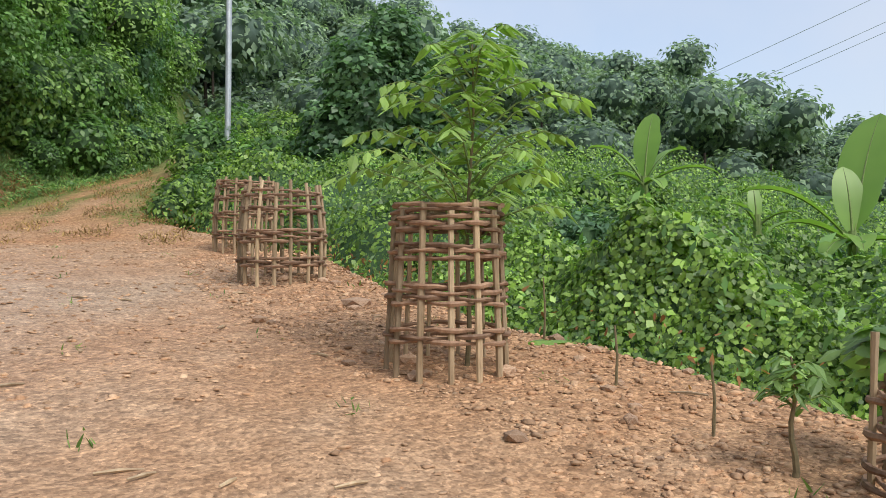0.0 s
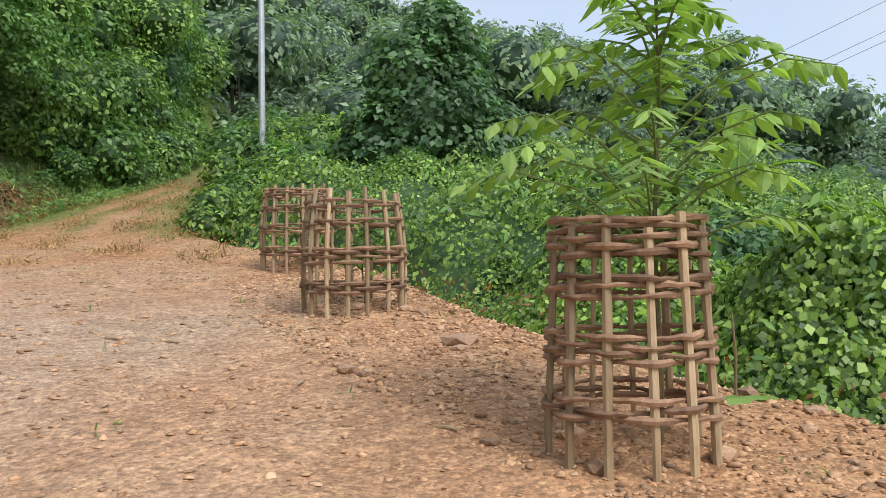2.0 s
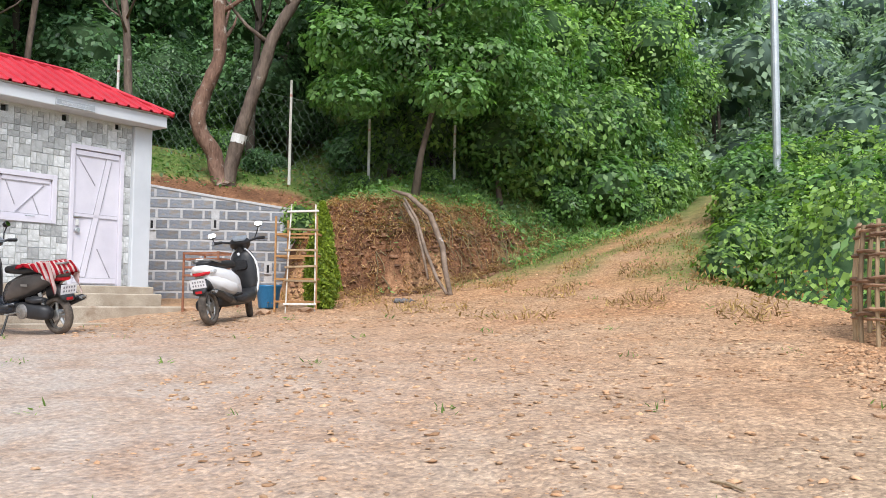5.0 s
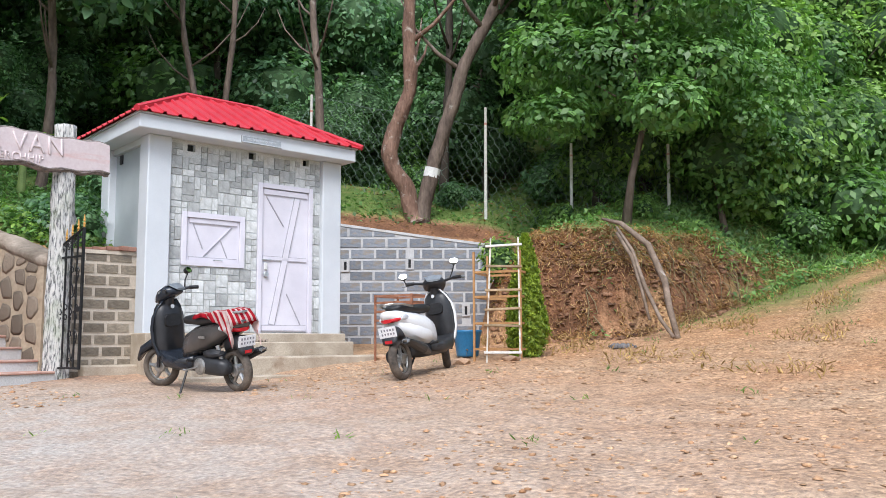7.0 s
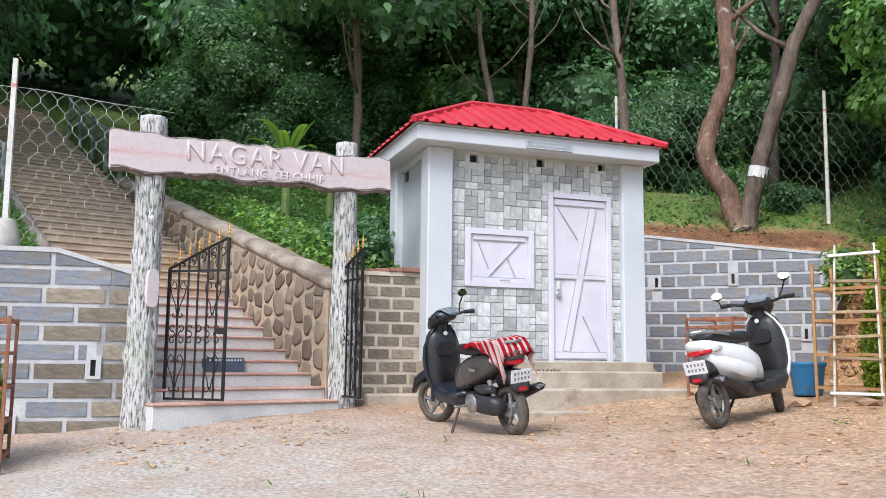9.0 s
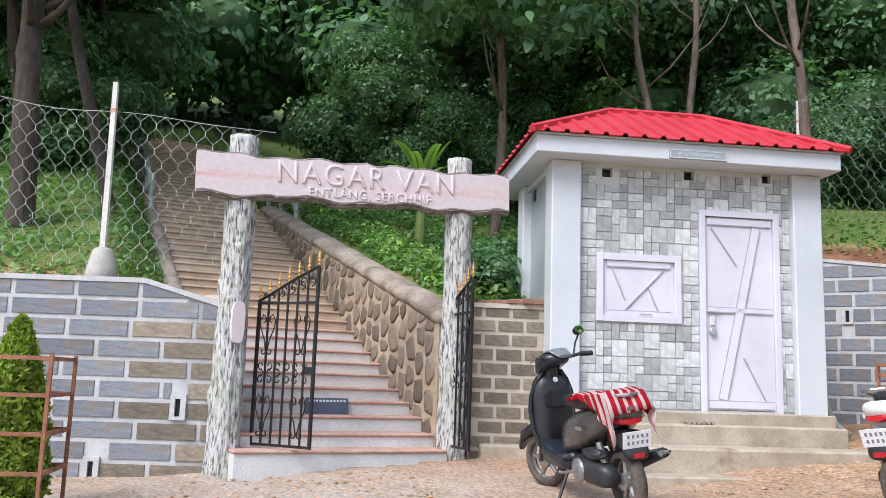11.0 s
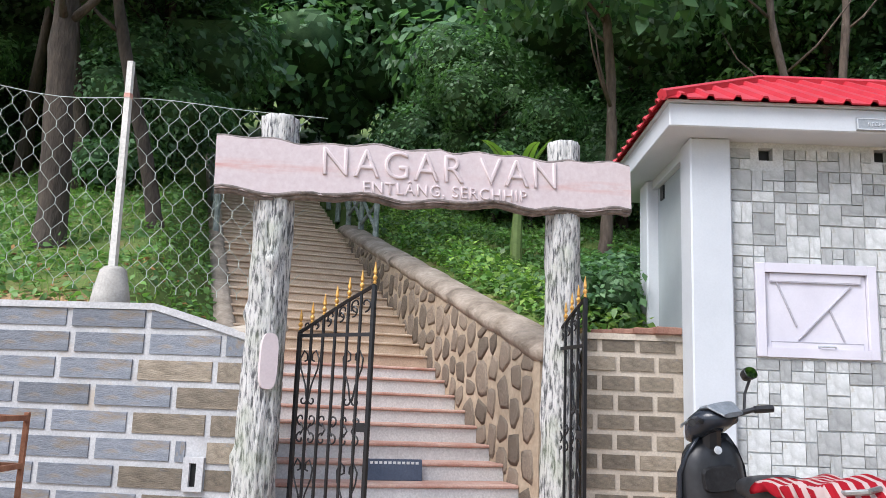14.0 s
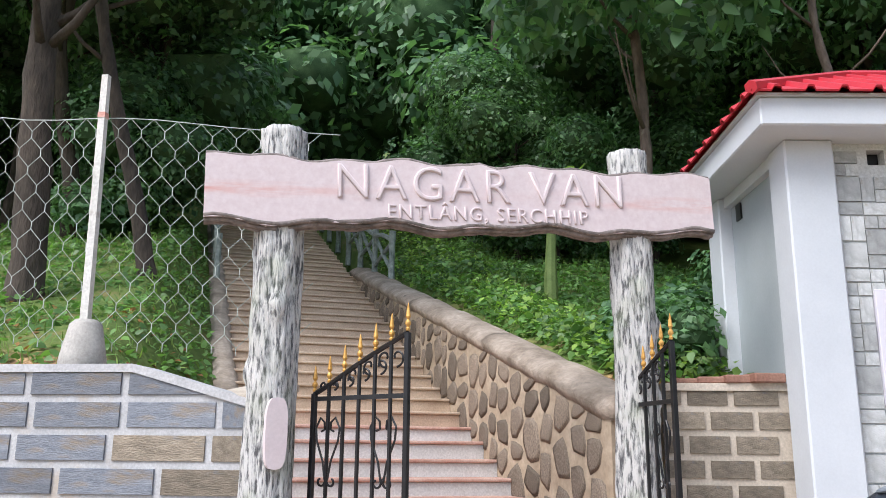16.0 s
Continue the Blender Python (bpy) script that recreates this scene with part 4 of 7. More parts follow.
def bark_post(name, m, z0, z1, r0, r1, knots, cut=None):
    p = thing(name, m, "concrete gate post moulded and painted like a tree trunk", "post", "gate posts")
    n, hgt = 64, 90
    v, f = [], []
    for j in range(hgt + 1):
        z = z0 + (z1 - z0) * j / hgt
        r = r0 + (r1 - r0) * j / hgt + 0.03 * math.exp(-(z - z0) * 4)
        for i in range(n):
            a = 2 * math.pi * i / n
            q = Vector((math.cos(a) * 5.5, math.sin(a) * 5.5, z * 1.7))
            rid = abs(noise.noise(q)) * 0.024 + abs(noise.noise(Vector((q.x * 2.3, q.y * 2.3, q.z * 1.8)))) * 0.020 + noise.noise(q * 0.35) * 0.02
            for ka, kz, kr in knots:
                dd = ((a - ka + math.pi) % (2 * math.pi) - math.pi) ** 2 * 0.04 + (z - kz) ** 2
                rid += kr * math.exp(-dd / 0.0035) - 0.6 * kr * math.exp(-dd / 0.0006)
            v.append(((r + rid) * math.cos(a), (r + rid) * math.sin(a), z))
    for j in range(hgt):
        for i in range(n):
            f.append((j * n + i, j * n + (i + 1) % n, (j + 1) * n + (i + 1) % n, (j + 1) * n + i))
    f += [tuple(range(n))[::-1], tuple(range(hgt * n, hgt * n + n))]
    mesh_object("trunk", v, f, M_POSTBARK, p, True)
    if cut:
        a, zc, w, hh = cut
        bm = bmesh.new()
        ring = []
        for k in range(20):
            t = 2 * math.pi * k / 20
            ring.append(bm.verts.new(((r0 + 0.042), w * math.copysign(abs(math.cos(t)) ** 0.6, math.cos(t)), hh * math.copysign(abs(math.sin(t)) ** 0.6, math.sin(t)))))
        back = [bm.verts.new((v_.co.x - 0.05, v_.co.y, v_.co.z)) for v_ in ring]
        bm.faces.new(ring)
        for k in range(20):
            bm.faces.new((ring[k], back[k], back[(k + 1) % 20], ring[(k + 1) % 20]))
        bmesh.ops.transform(bm, matrix=pose(0, 0, zc, 0, 0, math.degrees(a)), verts=bm.verts)
        part("cut_face", bm, M_PINK, p, "smooth pale pink cut face")
    return p


bark_post("gate_post", SIGN @ pose(0.43, 0.10, 0), 1.35, 4.64, 0.135, 0.115, [(-1.55, 3.56, 0.05), (3.1, 3.2, 0.05), (3.0, 2.2, 0.05)], (-1.35, 2.87, 0.06, 0.19))
bark_post("gate_post", SIGN @ pose(2.63, 0.10, 0), 1.40, 4.68, 0.13, 0.11, [(0.1, 3.55, 0.07), (0.2, 3.1, 0.05)])
sign = thing("sign_board", SIGN @ pose(0, 0, 4.215, 0, -1.9, 0), "pale pink plank-shaped concrete sign with raised lettering over the gate", "sign")
M_SIGN, _nt, _b = shader("pink_board_paint", 0.65, 0, 0.3)
_n1, _n2 = tex(_nt, "Noise", 2.2, 4, stretch=(1, 1, 9)), tex(_nt, "Noise", 30, 3)
_co = _nt.nodes.new("ShaderNodeTexCoord")
_sp = _nt.nodes.new("ShaderNodeSeparateXYZ")
_nt.links.new(_co.outputs["Object"], _sp.inputs[0])
_mz = _nt.nodes.new("ShaderNodeMapRange")
_mz.inputs["From Min"].default_value, _mz.inputs["From Max"].default_value = -0.1, 0.1
_nt.links.new(_sp.outputs[2], _mz.inputs["Value"])
_mx = _nt.nodes.new("ShaderNodeMapRange")
_mx.inputs["From Max"].default_value = 3.13
_nt.links.new(_sp.outputs[0], _mx.inputs["Value"])
_band = ramp(_nt, _mz.outputs[0], [(0.22, (0, 0, 0)), (0.45, (1, 1, 1)), (0.58, (1, 1, 1)), (0.80, (0, 0, 0))])
_ends = ramp(_nt, _mx.outputs[0], [(0.0, (1, 1, 1)), (0.28, (0.15, 0.15, 0.15)), (0.72, (0.15, 0.15, 0.15)), (1.0, (0.9, 0.9, 0.9))])
_brush = ramp(_nt, _n1.outputs[0], [(0.42, (0, 0, 0)), (0.66, (0.85, 0.85, 0.85))])
_base = ramp(_nt, _n2.outputs[0], [(0.3, (0.60, 0.50, 0.51)), (0.7, (0.67, 0.585, 0.59))])
_nt.links.new(blend(_nt, blend(_nt, 1.0, blend(_nt, 1.0, _band, _ends, "MULTIPLY"), _brush, "MULTIPLY"), _base, (0.60, 0.24, 0.19)), _b.inputs["Base Color"])
bump(_nt, _b, _n1.outputs[0], 0.15, 0.006)


def sign_parts():
    n, L = 64, 3.13
    up = lambda x: 0.195 + 0.012 * math.sin(x * 7) + 0.01 * math.sin(x * 17 + 1) + 0.03 * math.exp(-((x - 1.62) / 0.06) ** 2)
    lo = lambda x: -0.185 + 0.016 * math.sin(x * 6.2 + 2) + 0.012 * math.sin(x * 13)
    v, f = [], []
    for i in range(n + 1):
        x = L * i / n
        v += [(x, -0.055, lo(x)), (x, -0.055, up(x)), (x, 0.055, up(x)), (x, 0.055, lo(x))]
    for i in range(n):
        a = i * 4
        f += [(a, a + 4, a + 5, a + 1), (a + 1, a + 5, a + 6, a + 2), (a + 2, a + 6, a + 7, a + 3), (a + 3, a + 7, a + 4, a)]
    f += [(0, 1, 2, 3), (n * 4 + 3, n * 4 + 2, n * 4 + 1, n * 4)]
    mesh_object("board", v, f, M_SIGN, sign)
    rng = random.Random(5)
    for fn, rows in ((up, ((-0.03, 0.004), (0.0, 0.01), (0.035, 0.008))), (lo, ((-0.045, 0.012), (-0.02, -0.008), (0.01, -0.014), (0.04, -0.006)))):
        for y, dz in rows:
            pts = [(L * i / n, y + 0.006 * noise.noise(Vector((i * 0.7, y * 90, 1))), fn(L * i / n) + dz + 0.008 * noise.noise(Vector((i * 0.5, y * 50, 7)))) for i in range(n + 1)]
            part("bark_rim", tubes(pts, [0.016 + 0.006 * noise.noise(Vector((i * 0.9, y * 70, 3))) for i in range(n + 1)], 6), M_BARKEDGE, sign, "grey bark-textured rim", smooth=True)
    letter("NAGAR VAN", 0.30, M_PINK, sign, pose(1.63, -0.058, -0.030, 90, 0, 0), 0.003, 0.008, 1.15, 1.77, -0.008)
    letter("ENTLÂNG, SERCHHIP", 0.122, M_PINK, sign, pose(1.66, -0.058, -0.145, 90, 0, 0), 0.003, 0.004, 1.15, 1.24, -0.003)


sign_parts()


def scroll(cx, cz, r, turn, start, flip):
    """A forged scroll in the leaf's plane."""
    pts = []
    for i in range(13):
        t = i / 12
        a = start + flip * turn * t
        q = r * (1 - 0.72 * t)
        pts.append((cx + q * math.cos(a), 0, cz + q * math.sin(a)))
    return pts


def gate_leaf(m, width, label):
    g = thing("gate_leaf", m, label, "gate", "iron gate leaves")
    top = lambda x: 1.33 + 0.30 * (x / width) ** 1.25 + 0.03 * math.sin(math.pi * x / width)
    for x in (0.0, width):
        part("stile", box(bmesh.new(), x - 0.014, x + 0.014, -0.014, 0.014, 0, top(x), bevel=0.002), M_BLACK, g)
    for z in (0.014, 1.30):
        part("rail", box(bmesh.new(), 0.014, width - 0.014, -0.011, 0.011, z - 0.012, z + 0.012), M_BLACK, g)
    part("top_rail", tubes([(width * i / 14, 0, top(width * i / 14)) for i in range(15)], 0.014, 6), M_BLACK, g)
    nb = 6
    for i in range(1, nb):
        x = width * i / nb
        part("bar", box(bmesh.new(), x - 0.008, x + 0.008, -0.008, 0.008, 0.02, top(x)), M_BLACK, g)
    for i in range(nb + 1):
        x = width * i / nb
        prof = [(0.010, 0), (0.013, 0.012), (0.007, 0.02), (0.016, 0.035), (0.016, 0.045), (0.006, 0.06), (0.014, 0.075), (0.004, 0.14), (0.001, 0.15)]
        part("finial", lathe(bmesh.new(), prof, 8, pose(x, 0, top(x) + 0.01)), M_GOLD, g, "gold-painted spear finial")
    d = width / nb
    def add(pts):
        part("scrollwork", tubes(pts, 0.0065, 5), M_BLACK, g)
    for cx in (d * 1.0, d * 4.6):
        for base in (0.80, 0.06):
            for s in (-1, 1):
                # heart: two tall sides with rolled tops and feet
                side = [(cx + s * 0.010, 0, base + 0.06), (cx + s * 0.030, 0, base + 0.16), (cx + s * d * 0.72, 0, base + 0.27), (cx + s * d * 0.80, 0, base + 0.34), (cx + s * d * 0.5, 0, base + 0.395), (cx + s * d * 0.22, 0, base + 0.37), (cx + s * d * 0.2, 0, base + 0.33), (cx + s * d * 0.42, 0, base + 0.32)]
                add(side)
                add(scroll(cx + s * d * 0.36, base + 0.055, 0.038, 5.2, math.pi / 2 + s * 0.8, s))
    for i in range(3):
        cx = d * (1.0 + 1.8 * i)
        for s in (-1, 1):
            for v in (-1, 1):
                add(scroll(cx + s * d * 0.42, 0.66 + v * 0.065, 0.042, 5.0, -v * math.pi / 2, s * v))
            add([(cx + s * d * 0.42, 0, 0.62), (cx + s * 0.02, 0, 0.66), (cx + s * d * 0.42, 0, 0.70)])
    for i in range(nb - 1):
        cx = d * (i + 1)
        r = 0.028 + 0.006 * i
        for s in (-1, 1):
            add(scroll(cx + s * d * 0.38, 1.345 + r + 0.18 * (i / nb) ** 1.3, r, 5.0, -math.pi / 2, s))
    part("lock_box", box(bmesh.new(), width - 0.09, width - 0.01, -0.014, 0.014, 0.66, 0.72, bevel=0.003), M_BLACK, g)
    return g


gate_leaf(pose(-12.99, 5.10, 1.765, 0, 0, 61.2), 0.66, "open black wrought-iron gate leaf with gold finials")
gate_leaf(pose(-13.72, 6.86, 1.765, 0, 0, 21.6), 0.66, "black wrought-iron gate leaf with gold finials, folded back against the post")


# ---- trees ----
def blob_set(n, spread, z0, z1, r0, r1, seed):
    rng = random.Random(seed)
    out = []
    for i in range(n):
        a = i * 2.4 + rng.uniform(-0.5, 0.5)
        d = spread * math.sqrt((i + 0.3) / n)
        t = rng.random()
        out.append(((d * math.cos(a), d * math.sin(a), z0 + (z1 - z0) * t), r0 + (r1 - r0) * rng.random()))
    return out


def trunk_mesh(name, pts, r0, r1, limbs, mat, seed=0):
    bm = bmesh.new()
    rng = random.Random(seed)
    n = len(pts)
    tube(bm, pts, [r0 + (r1 - r0) * i / (n - 1) + (0.35 * r0 if i == 0 else 0) for i in range(n)], 9)
    for i in range(limbs):
        k = rng.uniform(0.45, 0.97) * (n - 1)
        a = Vector(pts[int(k)]).lerp(Vector(pts[min(int(k) + 1, n - 1)]), k % 1)
        az = rng.uniform(0, 6.28)
        L = rng.uniform(0.8, 2.0)
        q = [a, a + Vector((math.cos(az) * L * 0.5, math.sin(az) * L * 0.5, L * 0.35)), a + Vector((math.cos(az) * L, math.sin(az) * L, L * 0.75))]
        tube(bm, q, [r1 * 0.7, r1 * 0.45, r1 * 0.15], 5)
    me = bpy.data.meshes.new(name)
    bm.to_mesh(me)
    bm.free()
    me.materials.append(mat)
    me.shade_smooth()
    return me


class Kind:
    def __init__(self, blobs, dens, leaf, mat, core, trunk, squash=0.85, flat=False, shrink=0.76, aspect=0.62):
        self.crown = crown_mesh("crown", blobs, dens, leaf, mat, squash, 0.3, flat, aspect)
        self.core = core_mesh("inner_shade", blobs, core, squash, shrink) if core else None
        self.trunk = trunk


def plant(kind, name, x, y, scale, turn, label, category, group="", sink=0.1, z=None):
    base = land1(x, y) - sink if z is None else z
    t = thing(name, pose(x, y, base, 0, 0, turn), label, category, group)
    sc = Matrix.Diagonal((scale, scale, scale, 1))
    c = piece("crown", kind.crown, t, sc)
    # added shell, coloured as the crown's inner shade
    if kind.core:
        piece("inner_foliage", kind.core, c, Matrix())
    if kind.trunk:
        piece("trunk", kind.trunk, t, sc)
    return t


wig = lambda h, s, n=7: [(s * math.sin(i * 1.1 + s * 9), s * math.cos(i * 0.9), h * i / (n - 1)) for i in range(n)]
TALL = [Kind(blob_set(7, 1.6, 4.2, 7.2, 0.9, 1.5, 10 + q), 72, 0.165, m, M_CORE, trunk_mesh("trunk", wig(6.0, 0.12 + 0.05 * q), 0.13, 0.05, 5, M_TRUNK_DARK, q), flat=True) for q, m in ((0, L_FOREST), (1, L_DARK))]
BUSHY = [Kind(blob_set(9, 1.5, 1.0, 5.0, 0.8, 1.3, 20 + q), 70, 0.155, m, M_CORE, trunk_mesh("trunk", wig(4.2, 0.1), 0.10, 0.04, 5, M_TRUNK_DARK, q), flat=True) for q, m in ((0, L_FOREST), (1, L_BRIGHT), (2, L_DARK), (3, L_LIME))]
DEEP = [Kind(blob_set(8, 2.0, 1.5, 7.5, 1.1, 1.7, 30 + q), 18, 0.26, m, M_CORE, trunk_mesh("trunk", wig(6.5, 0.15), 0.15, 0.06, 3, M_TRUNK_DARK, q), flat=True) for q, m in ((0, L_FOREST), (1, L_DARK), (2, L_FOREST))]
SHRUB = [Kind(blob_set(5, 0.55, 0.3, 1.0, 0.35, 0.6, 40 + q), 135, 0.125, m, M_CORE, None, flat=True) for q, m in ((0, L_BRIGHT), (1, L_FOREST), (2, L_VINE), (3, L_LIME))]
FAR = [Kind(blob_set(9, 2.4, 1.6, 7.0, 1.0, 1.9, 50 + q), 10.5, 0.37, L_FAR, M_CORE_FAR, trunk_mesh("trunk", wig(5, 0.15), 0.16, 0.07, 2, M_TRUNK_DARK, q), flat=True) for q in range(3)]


def clear_of_stairs(x, y, pad):
    sx, sy = x - ST[0], y - ST[1]
    a, b = sx * SD[0] + sy * SD[1], sx * -SD[1] + sy * SD[0]
    return not (-1 < a < 17 and -0.7 - pad < b < WIDTH + pad)


def joined(name, kinds, places, label, category):
    """Many far trees, too many to count, as one thing."""
    top = tagged(new(name), label, category, kind="stuff")
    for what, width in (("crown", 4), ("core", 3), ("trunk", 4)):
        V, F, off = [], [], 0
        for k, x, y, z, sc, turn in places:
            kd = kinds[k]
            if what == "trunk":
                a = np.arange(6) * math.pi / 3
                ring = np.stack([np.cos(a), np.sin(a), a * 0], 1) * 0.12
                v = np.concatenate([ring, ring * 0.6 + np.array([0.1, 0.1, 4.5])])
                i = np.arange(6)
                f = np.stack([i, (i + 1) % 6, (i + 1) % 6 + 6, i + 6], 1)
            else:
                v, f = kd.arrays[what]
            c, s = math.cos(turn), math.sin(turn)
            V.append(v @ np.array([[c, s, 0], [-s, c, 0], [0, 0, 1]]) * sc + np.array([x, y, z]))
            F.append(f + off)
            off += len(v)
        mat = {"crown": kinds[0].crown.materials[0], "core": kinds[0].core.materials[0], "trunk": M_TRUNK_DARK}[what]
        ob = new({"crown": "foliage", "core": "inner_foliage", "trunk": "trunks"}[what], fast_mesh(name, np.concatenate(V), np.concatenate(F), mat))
        ob.parent = top
        tagged(ob, kind="stuff")


def keep_arrays(kd):
    kd.arrays = {}
    for what, me, w in (("crown", kd.crown, 4), ("core", kd.core, 3)):
        v = np.zeros(len(me.vertices) * 3, np.float32)
        me.vertices.foreach_get("co", v)
        f = np.zeros(len(me.loops), np.int32)
        me.loops.foreach_get("vertex_index", f)
        kd.arrays[what] = (v.reshape(-1, 3).astype(float), f.reshape(-1, w))


for _k in DEEP + FAR:
    keep_arrays(_k)


def forest():
    rng = random.Random(21)
    deep = []
    y = -16.0
    while y < 46:
        x = -40.0
        while x < -10:
            px, py = x + rng.uniform(-1.1, 1.1), y + rng.uniform(-1.1, 1.1)
            x += 3.1
            hh = -float(signed(np.array([px]), np.array([py]), FOOT)[0])
            need = 7.0 if py < 8.5 else (4.2 if py < 14 else 2.6)
            if hh < need or hh > (22 if py < 12 else 15) or not clear_of_stairs(px, py, 1.3):
                continue
            if hh < need + 4.5 and py < 34:
                k = rng.choice((TALL[0], BUSHY[2], BUSHY[0], BUSHY[0], BUSHY[1]) if py > 9 else (TALL[1], BUSHY[0], BUSHY[2], BUSHY[0]))
                plant(k, "tree", px, py, rng.uniform(0.85, 1.25), rng.uniform(0, 360), "broadleaf forest tree with dense dark green foliage on the hillside", "tree", "forest trees")
            else:
                deep.append((rng.randrange(3), px, py, land1(px, py) - 0.1, rng.uniform(0.9, 1.35), rng.uniform(0, 6.28)))
        y += 3.1
    joined("deep_forest", DEEP, deep, "dense dark green forest covering the upper hillside", "forest")
    # undergrowth along the top of walls and bank
    y = -8.0
    while y < 33:
        for q in range(2 if y < 13 else 3):
            px = rng.uniform(-21, -11.6) if y < 13 else rng.uniform(-18, -11.6)
            py = y + rng.uniform(-0.4, 0.4)
            hh = -float(signed(np.array([px]), np.array([py]), FOOT)[0])
            lo = 5.2 if py < 8.5 else (2.9 if py < 13.6 else 1.5 if py < 18.0 else (1.6 if py < 19.5 else 0.25))
            if hh < lo or hh > lo + (4.5 if py < 13 else 5.5) or not clear_of_stairs(px, py, 0.9):
                continue
            k = rng.choices(SHRUB, (3, 3, 1, 1))[0]
            plant(k, "shrub", px, py, rng.uniform(0.45, 0.95) * (0.6 if hh < 2.9 else 1) if py < 19.5 else rng.uniform(0.7, 1.5), rng.uniform(0, 360), "leafy green shrub in the undergrowth of the bank", "shrub", "bank shrubs")
        y += 0.5
    # young trees that close the view between the trunks
    for i in range(46):
        px, py = rng.uniform(-25, -15), rng.uniform(5.5, 19)
        hh = -float(signed(np.array([px]), np.array([py]), FOOT)[0])
        if (hh > 3.2 if py > 9.5 else hh > 6.5) and clear_of_stairs(px, py, 1.2):
            plant(rng.choice((BUSHY[0], BUSHY[1], BUSHY[0], BUSHY[2])), "tree", px, py, rng.uniform(0.42, 0.72), rng.uniform(0, 360), "young bushy broadleaf tree between the forest trunks", "tree", "young forest trees", 0.3)
    for i in range(22):
        px, py = rng.uniform(-26, -18), rng.uniform(-6, 8)
        hh = -float(signed(np.array([px]), np.array([py]), FOOT)[0])
        if hh > 6.4 and clear_of_stairs(px, py, 1.0):
            plant(rng.choice((BUSHY[0], BUSHY[2], BUSHY[1])), "tree", px, py, rng.uniform(0.4, 0.7), rng.uniform(0, 360), "young bushy broadleaf tree between the forest trunks", "tree", "young forest trees", 0.3)

    # extra trees, added so that their crowns darken the fenced slope
    for px, py, sc in ((-18.6, -3.2, 1.1), (-19.9, -0.9, 1.1), (-21.4, 0.0, 1.0)):
        plant(TALL[1], "tree", px, py, sc, px * 50, "tall dark forest tree added to shade the slope behind the fence", "tree", "fence trees")


forest()


def road_side():
    """Bushes hanging over the road's bank and the thicket on the valley side."""
    rng = random.Random(33)
    for i in range(46):
        t = i / 45
        py = 19.6 + 10.4 * t
        fx_ = float(np.interp(py, [p[1] for p in FOOT[9:]], [p[0] for p in FOOT[9:]]))
        plant(rng.choice((SHRUB[0], SHRUB[3], SHRUB[3], SHRUB[2])), "shrub", fx_ - rng.uniform(0.35, 1.7), py, rng.uniform(0.6, 1.15), rng.uniform(0, 360), "bright green bush hanging over the cut bank beside the road", "shrub", "road bushes", 0.25)
    for i in range(16):
        py = 19 + i * 0.8
        fx_ = float(np.interp(py, [p[1] for p in FOOT[9:]], [p[0] for p in FOOT[9:]]))
        plant(BUSHY[rng.choice((0, 1, 3))], "tree", fx_ - rng.uniform(1.8, 3.2), py, rng.uniform(0.75, 1.05), rng.uniform(0, 360), "bushy broadleaf tree above the road bank", "tree", "road trees", 0.5)
    for i in range(34):
        py = rng.uniform(15.5, 29)
        ex_ = float(np.interp(py, [p[1] for p in EDGE], [p[0] for p in EDGE]))
        plant(rng.choice((SHRUB[0], SHRUB[2], SHRUB[2])), "shrub", ex_ + rng.uniform(0.7, 4.5), py, rng.uniform(0.9, 1.5), rng.uniform(0, 360), "lush green bush on the valley side of the road", "shrub", "valley bushes", -0.2)


road_side()
# the dark, large-leaved tree beyond the thicket
DARKTREE = Kind([((0, 0, 2.0), 1.5), ((-1.0, 0.2, 1.4), 1.1), ((1.1, -0.2, 1.5), 1.2), ((0.3, 0.3, 3.2), 1.25), ((-0.6, 0, 3.0), 1.0), ((0.2, 0, 4.0), 0.75), ((1.3, 0, 0.6), 0.9), ((-1.2, 0, 0.5), 0.9)], 150, 0.165, L_DARK, M_CORE, trunk_mesh("trunk", wig(3.5, 0.08), 0.14, 0.06, 4, M_TRUNK_DARK, 3), 0.95, aspect=0.8, flat=True)
plant(DARKTREE, "tree", -3.15, 19.6, 0.95, 40, "dark dense tree with broad leaves above the thicket", "tree", z=2.9)
# bright tree over the bank
BRIGHT = Kind([((0.9, -0.5, 1.7), 0.65), ((-0.8, -0.6, 1.8), 0.6), ((0, 0, 2.6), 1.1), ((1.1, 0.3, 2.4), 0.9), ((-1.1, -0.2, 2.9), 0.95), ((0.5, 0, 3.6), 1.0), ((-0.7, 0.1, 4.0), 0.9), ((1.4, 0, 3.3), 0.7), ((0.2, 0.2, 4.8), 0.8), ((-1.7, 0.2, 2.1), 0.6)], 150, 0.125, L_BRIGHT, None, trunk_mesh("trunk", [(0, 0, 0), (0.1, 0.05, 0.8), (0.3, 0.1, 1.6), (0.2, 0.1, 2.6), (0.3, 0, 4.2)], 0.065, 0.03, 9, M_TRUNK, 4), 0.6, aspect=0.6, flat=True)
plant(BRIGHT, "tree", -13.2, 16.3, 1.15, 20, "leaning broadleaf tree with bright green layered foliage above the bank", "tree")
for x, y, sc, k in ((-14.0, 20.3, 0.95, 3), (-13.6, 21.9, 1.0, 1), (-14.9, 18.6, 0.85, 3), (-13.2, 23.6, 1.0, 3)):
    plant(BUSHY[k], "tree", x, y, sc, x * 70, "bushy broadleaf tree at the bend above the bank", "tree", "bend trees", 0.4)
plant(BRIGHT, "tree", -13.0, 18.9, 0.95, 150, "leaning broadleaf tree with bright green layered foliage above the bank", "tree")


